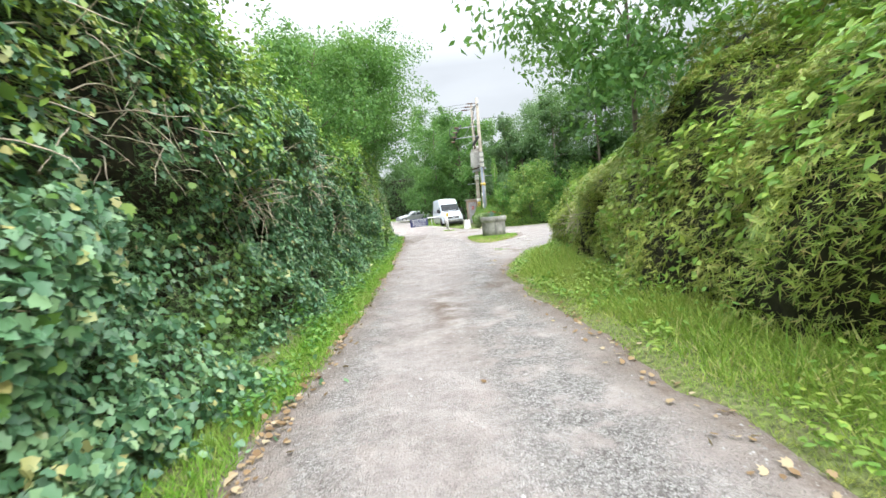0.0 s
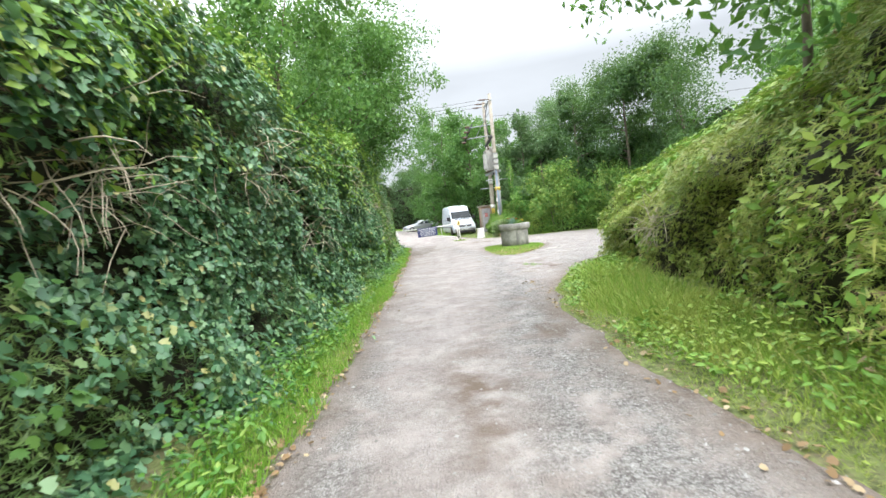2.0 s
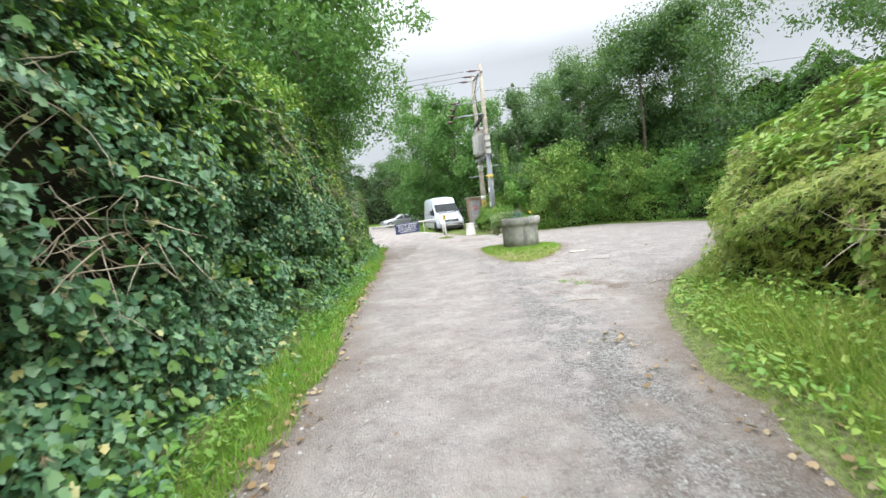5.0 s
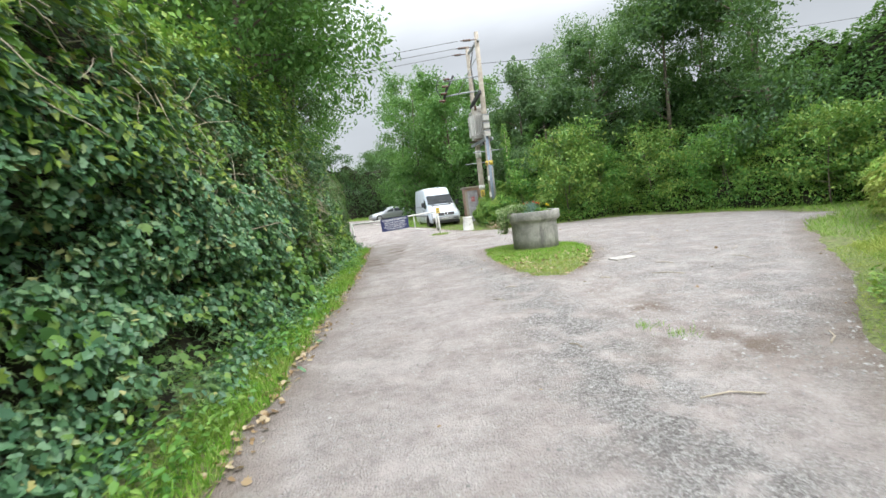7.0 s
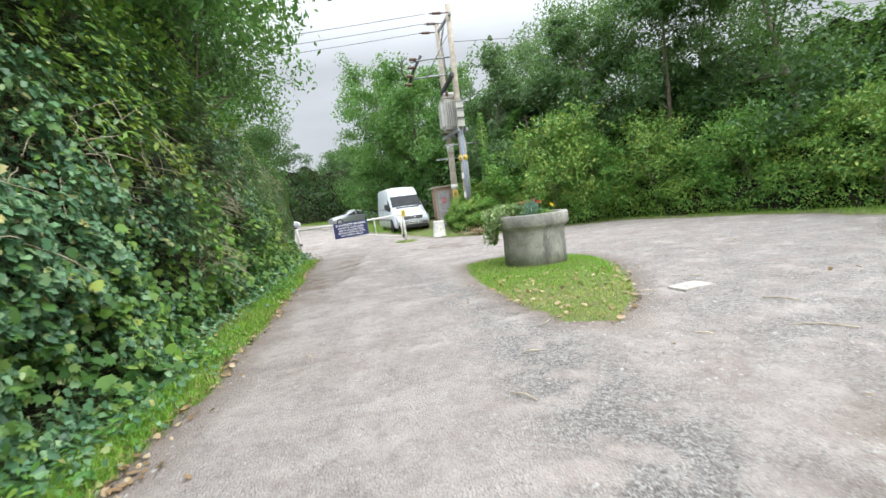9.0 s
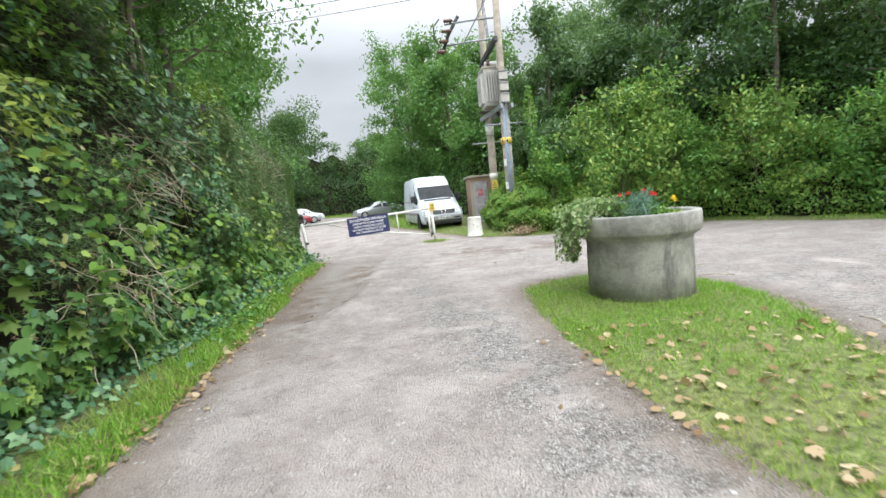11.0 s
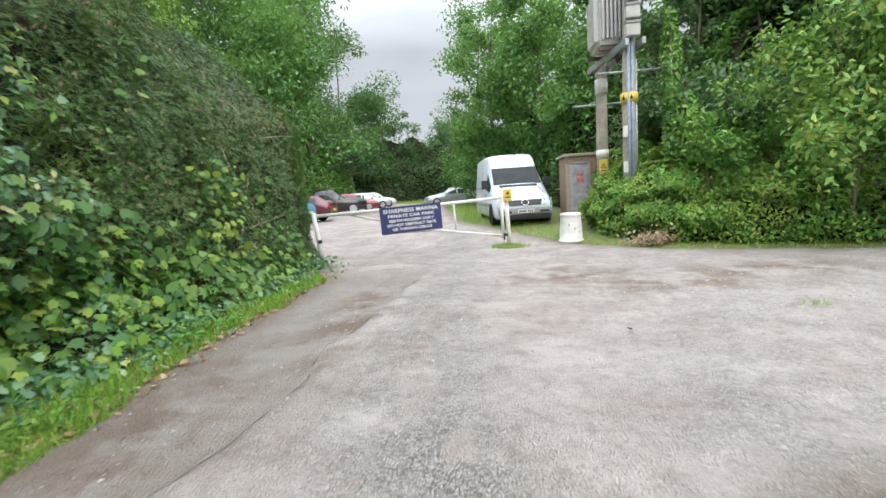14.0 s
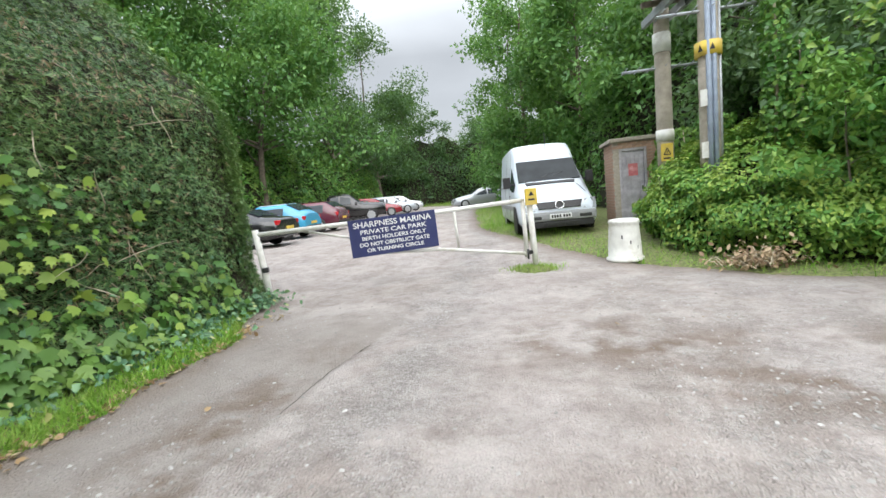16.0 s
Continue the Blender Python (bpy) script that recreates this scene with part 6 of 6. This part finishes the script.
def build_poles():
    z0 = 0.1
    t = thing("transformer_pole", "twin wooden poles carrying a pale grey transformer", "utility pole", pose(PR.x, PR.y, z0))
    d = PL - PR
    a = part("pole", tube([(0, 0, -0.3), (0.0, 0, 3), (0.03, 0, 7), (0.05, 0, 10.5)], [0.175, 0.165, 0.14, 0.115], 14), M_POLE, t, "tall weathered wooden pole")
    b = part("pole", tube([(d.x, d.y, -0.3), (d.x, d.y, 3), (d.x + 0.02, d.y, 7), (d.x + 0.04, d.y, 10.4)], [0.175, 0.165, 0.14, 0.115], 14), M_POLE, t, "tall weathered wooden pole")
    # cable guards up the front pole
    for k, (ang, r, top, mat) in enumerate(((-1.9, 0.045, 4.9, M_CONDUIT), (-1.4, 0.04, 4.9, M_CONDUIT), (-0.5, 0.025, 4.4, M_GALV))):
        ox, oy = 0.175 * math.cos(ang), 0.175 * math.sin(ang)
        part("cable_guard", tube([(ox, oy, 0.2), (ox, oy, top)], r, 8), mat, a, "blue-grey cable guard" if mat == M_CONDUIT else "")
    for zz in (1.6, 2.5):
        part("pale_label", slab([(-0.19, -0.13, zz), (-0.1, -0.19, zz), (-0.1, -0.19, zz + 0.28), (-0.19, -0.13, zz + 0.28)], 0.01), M_WHITE, a, "pale paper label")
    wb = part("warning_plate", lathe([(0.185, 3.36), (0.215, 3.36), (0.215, 3.6), (0.185, 3.6)], 18), M_YELLOW, a, "yellow danger plate")
    for ang in (-2.5, -1.6):
        part("danger_mark", slab([(0.214 * math.cos(ang - .2), 0.214 * math.sin(ang - .2), 3.43), (0.214 * math.cos(ang + .2), 0.214 * math.sin(ang + .2), 3.43), (0.216 * math.cos(ang), 0.216 * math.sin(ang), 3.54)], 0.006), M_BLACK, wb)
    yb = part("warning_plate", slab([(d.x - 0.14, d.y - 0.17, 1.68), (d.x + 0.1, d.y - 0.17, 1.68), (d.x + 0.1, d.y - 0.17, 2.06), (d.x - 0.14, d.y - 0.17, 2.06)], 0.01), M_YELLOW, b, "yellow danger plate")
    for pa, pb in (((-0.09, 1.82), (0.05, 1.82)), ((0.05, 1.82), (-0.02, 1.96)), ((-0.02, 1.96), (-0.09, 1.82)), ((-0.02, 1.9), (-0.03, 1.84))):
        part("danger_mark", tube([(d.x + pa[0], d.y - 0.182, pa[1]), (d.x + pb[0], d.y - 0.182, pb[1])], 0.009, 4), M_BLACK, yb)
    part("danger_mark", box((0.16, 0.006, 0.03), (d.x - 0.02, d.y - 0.183, 1.74)), M_BLACK, yb)
    part("pale_band", lathe([(0.165, 2.12), (0.185, 2.12), (0.185, 2.36), (0.165, 2.36)], 18, (d.x, d.y, 0)), M_WHITE, b)
    part("pale_band", lathe([(0.165, 4.0), (0.18, 4.0), (0.18, 4.4), (0.165, 4.4)], 18, (d.x, d.y, 0)), M_WHITE, b)
    # anti-climb guards
    for base in (Vector((0, 0, 4.0)), Vector((d.x, d.y, 3.55))):
        g = part("climbing_guard", tube([base + Vector((-0.85, -0.1, 0.12)), base + Vector((0.85, 0.1, 0.16))], 0.03, 6), M_GALV, t, "spiked steel climbing guard")
        for k in range(7):
            x = -0.8 + k * 0.27
            part("spike", tube([base + Vector((x, x * 0.12 - 0.3, 0.14)), base + Vector((x, x * 0.12 + 0.3, 0.14))], 0.012, 4), M_GALV, g)
    # platform
    for s in (-0.2, 0.2):
        part("platform_beam", box((0.09, 2.7, 0.16), (d.x * .5 + s, d.y * .5, 4.75), 0.008, Matrix.Rotation(math.atan2(-d.x, d.y), 4, "Z")), M_GALV, t, "steel channel beam")
    for s in (0.25, 0.75):
        part("platform_tie", box((0.9, 0.1, 0.1), (d.x * s - 0.1, d.y * s, 4.88), 0.008), M_BARK, t)
    # transformer
    cx, cy = d.x * .5 - 0.12, d.y * .47
    tank = part("tank", box((0.72, 0.95, 1.45), (cx, cy, 5.68), 0.03), M_TANK, t, "pale grey transformer tank")
    for k in range(7):
        part("fin", box((0.62 / 7 * 0.5, 0.16, 1.15), (cx - 0.3 + k * 0.1, cy - 0.55, 5.66), 0.005), M_TANK, tank)
        part("fin", box((0.14, 0.05, 1.15), (cx - 0.42, cy - 0.36 + k * 0.12, 5.66), 0.005), M_TANK, tank)
    part("lid", box((0.8, 1.02, 0.06), (cx, cy, 6.43), 0.01), M_TANK, tank)
    for k in range(3):
        part("bushing", lathe([(0.05, 6.45), (0.08, 6.5), (0.05, 6.55), (0.08, 6.6), (0.05, 6.65), (0.075, 6.7), (0.03, 6.78)], 12, (cx - 0.1, cy - 0.3 + 0.3 * k, 0)), M_INSUL, tank, "brown porcelain bushing")
    part("conservator", lathe([(0.02, -0.3), (0.13, -0.3), (0.13, 0.3), (0.02, 0.3)], 14, (cx + 0.1, cy - 0.1, 6.62), "x"), M_TANK, tank)
    # fuse boxes on the front pole
    for k in range(3):
        fb = part("fuse_box", box((0.34, 0.2, 0.3), (0.02, -0.26, 5.05 + 0.42 * k), 0.03), M_TANK, t, "pale grey fuse unit")
        part("fuse_cap", box((0.36, 0.22, 0.06), (0.02, -0.27, 5.22 + 0.42 * k), 0.01), M_GREYPLASTIC, fb)
    # dark beam above the tank
    part("cable_beam", box((0.14, 2.2, 0.2), (d.x * .5 - 0.1, d.y * .5, 7.15), 0.01, Matrix.Rotation(math.radians(6), 4, "Z") @ Matrix.Rotation(math.radians(-9), 4, "X")), M_BLACK, t, "dark fuse mounting beam")
    # switch arms toward the lane
    for zz in (7.55, 8.35):
        part("crossarm", tube([(0.1, d.y * .3, zz), (-1.0, d.y * .35, zz - 0.02), (-1.9, d.y * .4, zz - 0.08)], 0.04, 6), M_GALV, t, "steel switch arm")
    part("stay", tube([(-1.2, d.y * .35, 7.5), (-0.3, d.y * .2, 8.9), (0.02, 0, 9.3)], 0.025, 6), M_GALV, t)
    sw = part("switch_bar", tube([(-1.35, d.y * .4, 8.55), (-1.8, d.y * .4, 7.85), (-2.1, d.y * .4, 7.15)], 0.07, 8), M_BLACK, t, "dark switch gear")
    for k in range(4):
        part("insulator", lathe([(0.03, -0.2), (0.09, -0.16), (0.05, -0.1), (0.09, -0.05), (0.05, 0.0), (0.09, 0.06), (0.05, 0.12), (0.03, 0.18)], 10, (-1.75 - 0.12 * k, d.y * .4 - 0.15, 8.35 - 0.38 * k), "x"), M_INSUL, sw, "brown insulator")
    part("insulator_loop", tube([(-2.1, d.y * .4, 8.5), (-2.35, d.y * .4, 8.2), (-2.35, d.y * .4, 7.8), (-2.15, d.y * .4, 7.4)], 0.03, 5), M_CABLE, sw)
    # top crossarm
    part("crossarm", box((0.1, 2.5, 0.12), (d.x * .5 + 0.05, d.y * .5, 10.0), 0.008, Matrix.Rotation(math.atan2(-d.x, d.y), 4, "Z")), M_GALV, t, "steel top crossarm")
    for k, y in enumerate((-0.2, d.y * .5, d.y + 0.15)):
        part("strain_insulator", lathe([(0.02, -0.9), (0.03, -0.75), (0.08, -0.7), (0.04, -0.62), (0.08, -0.55), (0.04, -0.47), (0.08, -0.4), (0.03, -0.32), (0.02, 0.0)], 10, (d.x * k * .5, y, 10.05), "x"), M_INSUL, t, "brown strain insulator")
    for k in range(3):
        part("drop_cable", tube([(-0.1, d.y * .2 * k, 10.0), (-0.35, d.y * (.2 + .1 * k), 8.9), (-0.2, d.y * (.3 + .1 * k), 7.4), (cx - 0.1, cy - 0.3 + 0.3 * k, 6.8)], 0.012, 5), M_CABLE, t)
    # brown vine-dark cables down the inner side
    for k in range(3):
        part("low_voltage_cable", tube([(0.1, -0.1 + .1 * k, 4.9), (cx + .2, cy - .4 + .2 * k, 4.6), (cx, cy - .3, 5.0)], 0.03, 6), M_CABLE, t)
    return t


build_poles()
for k, y in enumerate((-0.2, 0.9, 2.0)):
    w = thing("power_line", "thin overhead power line strung to the pole", "cable", None, "overhead lines")
    p0 = Vector((4.4, 36.3 + y, 10.15))
    p1 = Vector((-58, 46 + y * 1.2, 12))
    pts = []
    for i in range(17):
        f = i / 16
        q = p0.lerp(p1, f)
        q.z -= 4 * 1.1 * f * (1 - f)
        pts.append(q)
    part("wire", tube(pts, 0.012, 5), M_CABLE, w)
for k, y in enumerate((0.2, 1.4)):
    w = thing("power_line", "thin overhead power line above the bushes", "cable", None, "overhead lines")
    p0 = Vector((5.5, 36.3 + y, 9.0 - 0.8 * k))
    p1 = Vector((48, 30 + 2 * y, 10))
    part("wire", tube([p0.lerp(p1, i / 12) - Vector((0, 0, 4 * 0.9 * (i / 12) * (1 - i / 12))) for i in range(13)], 0.012, 5), M_CABLE, w)


# ---------------------------------------------------------------- brick hut
def build_hut():
    x0, x1, y0, y1, z0, h = 4.28, 5.4, 39.2, 40.6, 0.28, 2.12
    t = thing("brick_hut", "small brown brick hut with a flat concrete roof", "hut", pose(x0, y0, z0))
    W, D = x1 - x0, y1 - y0
    dx0, dx1, dh = 0.14, 0.78, 1.95
    bm = bmesh.new()
    bm_box(bm, (dx0, 0.2, h), (dx0 / 2, 0.112, h / 2))
    bm_box(bm, (W - dx1, 0.2, h), ((W + dx1) / 2, 0.112, h / 2))
    bm_box(bm, (dx1 - dx0, 0.2, h - dh), ((dx0 + dx1) / 2, 0.112, (h + dh) / 2))
    bm_box(bm, (0.2, D - 0.224, h), (0.112, D / 2 + 0.112, h / 2))
    bm_box(bm, (0.2, D - 0.224, h), (W - 0.112, D / 2 + 0.112, h / 2))
    bm_box(bm, (W - 0.45, 0.2, h), (W / 2, D - 0.102, h / 2))
    wall = part("wall", bm, M_MORTAR, t, "sandy mortar between the bricks")
    part("roof", box((W + 0.18, D + 0.18, 0.09), (W / 2, D / 2, h + 0.048), 0.015), M_MORTAR, t, "thin flat concrete roof slab")
    part("door_frame", box((0.06, 0.1, dh), (dx0 + 0.03, 0.06, dh / 2), 0.006), M_DOOR, t)
    part("door_frame", box((0.06, 0.1, dh), (dx1 - 0.03, 0.06, dh / 2), 0.006), M_DOOR, t)
    part("door_frame", box((dx1 - dx0 - 0.12, 0.1, 0.06), ((dx0 + dx1) / 2, 0.06, dh - 0.03), 0.006), M_DOOR, t)
    door = part("door", box((dx1 - dx0 - 0.13, 0.045, dh - 0.08), ((dx0 + dx1) / 2, 0.085, (dh - 0.06) / 2), 0.004), M_DOOR, t, "flaking dark grey plank door")
    for k in range(5):
        part("plank", box((0.09, 0.02, dh - 0.12), (dx0 + 0.12 + k * 0.1, 0.058, (dh - 0.06) / 2), 0.004), M_DOOR, door)
    part("door_notice", box((0.22, 0.01, 0.3), ((dx0 + dx1) / 2 + 0.0, 0.04, 1.42), 0.002), M_RED, door, "faded red notice")
    part("door_handle", box((0.03, 0.05, 0.12), (dx1 - 0.12, 0.03, 0.95), 0.006), M_CHROME, door, "metal handle")
    # bricks of the front and the lane side
    me = bpy.data.meshes.new("brick")
    b = box((0.215, 0.03, 0.065), (0, 0, 0), 0.004)
    b.to_mesh(me)
    b.free()
    me.materials.append(M_BRICK)
    half = bpy.data.meshes.new("brick")
    b = box((0.1, 0.03, 0.065), (0, 0, 0), 0.004)
    b.to_mesh(half)
    b.free()
    half.materials.append(M_BRICK)
    for row in range(28):
        z = 0.04 + row * 0.075
        off = 0.1125 * (row % 2)
        for a, e in ((0.0, dx0), (dx1, W)) if z < dh else ((0.0, W),):
            n = int((e - a) / 0.225 + 0.3)
            for k in range(n):
                c = a + 0.1125 + k * 0.225 + (off if n > 1 else 0)
                if c + 0.09 > e:
                    continue
                ob = new("brick", me)
                ob.parent = wall
                ob.location = (c, 0.008, z)
        for k in range(int(D / 0.225)):
            c = 0.12 + k * 0.225 + off
            if c + 0.11 > D:
                continue
            ob = new("brick", me)
            ob.parent = wall
            ob.matrix_basis = pose(0.008, c, z, 0, 0, 90)
    return t


build_hut()


# ---------------------------------------------------------------- litter, stones and sticks
rng = np.random.default_rng(99)


def lie(x, y):
    return np.maximum(lane_z(x, y), land_z(x, y))


# fallen leaves: along the verge and on the island
y = rng.uniform(-3, 33, 2000)
x = np.interp(y, [0, 12, 23, 33], [-1.02, -0.92, -1.02, -1.5]) + rng.normal(0, 0.1, len(y))
xi = rng.uniform(2.6, 5.5, 420)
yi = rng.uniform(19.6, 23.4, 420)
k = poly_sdf(xi, yi, ISLAND) > -0.1
xr, yr = rng.uniform(-1, 12, 110), rng.uniform(0, 34, 110)
kr = lane_sdf(xr, yr) > 0
y2 = rng.uniform(-2, 13, 260)
x2 = 2.35 + 0.0 * y2 + rng.normal(0, 0.14, 260)
x, y = np.concatenate([x, xi[k], xr[kr], x2]), np.concatenate([y, yi[k], yr[kr], y2])
sz = rng.uniform(0.03, 0.075, len(x))
sz[2000:2000 + int(k.sum())] *= 1.25
c = np.stack([x, y, lie(x, y) + 0.012 + 0.2 * sz], 1)
lv = new("fallen_leaves", leaf_mesh("fallen_leaves", c, np.tile([0, 0, 1.0], (len(x), 1)), sz, "maple", M_DEAD, 0.35, None, rng))
tagged(lv, "dry brown fallen leaves scattered at the lane edge", "leaves", kind="stuff")


def stones(name, label, n, x0, x1, y0, y1, lo, hi, seed):
    rng = np.random.default_rng(seed)
    x, y = rng.uniform(x0, x1, n), rng.uniform(y0, y1, n)
    k = (lane_sdf(x, y) > -0.05) & (rng.random(n) < 0.25 + 1.1 * smooth(0.42, 0.62, fbm(np.stack([x, y], 1) * 0.5, 501)))
    x, y = x[k], y[k]
    n = len(x)
    ico = np.array([(1, 0, -.4), (-1, 0, -.4), (0, 1, -.4), (0, -1, -.4), (0, 0, 1)], float)
    fac = np.array([(0, 2, 4), (2, 1, 4), (1, 3, 4), (3, 0, 4)])
    s = lo + (hi - lo) * rng.random(n) ** 3
    sc = np.stack([s * rng.uniform(0.7, 1.3, n), s * rng.uniform(0.7, 1.3, n), s * rng.uniform(0.35, 0.7, n)], 1)
    a = rng.uniform(0, 6.28, n)
    v = ico[None] * (1 + 0.35 * rng.normal(size=(n, 5, 1)).clip(-1, 1)) * sc[:, None]
    vx = v[..., 0] * np.cos(a)[:, None] - v[..., 1] * np.sin(a)[:, None]
    vy = v[..., 0] * np.sin(a)[:, None] + v[..., 1] * np.cos(a)[:, None]
    v = np.stack([vx, vy, v[..., 2]], 2) + np.stack([x, y, lane_z(x, y) + 0.15 * s], 1)[:, None]
    f = (np.arange(n)[:, None, None] * 5 + fac[None]).reshape(-1)
    return tagged(new(name, raw_mesh(name, v.reshape(-1, 3), f, np.full(n * 4, 3), M_PEBBLE)), label, "stones", kind="stuff")


M_PEBBLE = leaf_material("pale_pebbles", [(0.0, (0.24, 0.23, 0.215)), (0.5, (0.34, 0.325, 0.31)), (1.0, (0.5, 0.485, 0.47))], None, rough=0.9, glow=0.0)
stones("loose_gravel", "loose pale limestone chippings on the lane", 42000, -1.2, 5, -2, 34, 0.004, 0.019, 5)
stones("turning_circle_gravel", "loose chippings on the turning circle", 34000, 3, 13, 14, 34, 0.005, 0.022, 6)
# sticks
bm = bmesh.new()
for k in range(26):
    x0, y0 = rng.uniform(1.5, 8), rng.uniform(12, 27)
    if float(lane_sdf(np.array([x0]), np.array([y0]))[0]) < 0.1:
        continue
    a = rng.uniform(0, 3.14)
    L = rng.uniform(0.15, 0.5)
    z = float(lane_z(np.array([x0]), np.array([y0]))[0]) + 0.012
    bm_tube(bm, [(x0, y0, z), (x0 + L * .5 * math.cos(a), y0 + L * .5 * math.sin(a), z + 0.01), (x0 + L * math.cos(a + .2), y0 + L * math.sin(a + .2), z)], 0.007, 5)
st = part("fallen_sticks", bm, M_TWIG, None)
tagged(st, "thin dry sticks lying on the gravel", "sticks", kind="stuff")
# tuft of turf at the hinge post
x, y = rng.normal(2.15, 0.2, 1400), rng.normal(35.45, 0.14, 1400)
base = thing("turf_mound", "small grassy mound round the hinge post", "mound", pose(2.15, 35.5, 0.0))
part("mound", lathe([(0.42, -0.05), (0.36, 0.02), (0.2, 0.06), (0.02, 0.075)], 20), M_EARTH, base)
g = grass_object("mound_grass", "short grass on the mound", x, y, rng.uniform(0.06, 0.13, len(x)), rng)
g.location.z = 0.1

flag = thing("flat_stone", "flat pale stone slab lying on the gravel", "stone", pose(5.0, 20.8, 0.0, 0, 0, 12))
part("slab", box((0.5, 0.3, 0.05), (0, 0, 0.012), 0.015), M_STONE, flag)
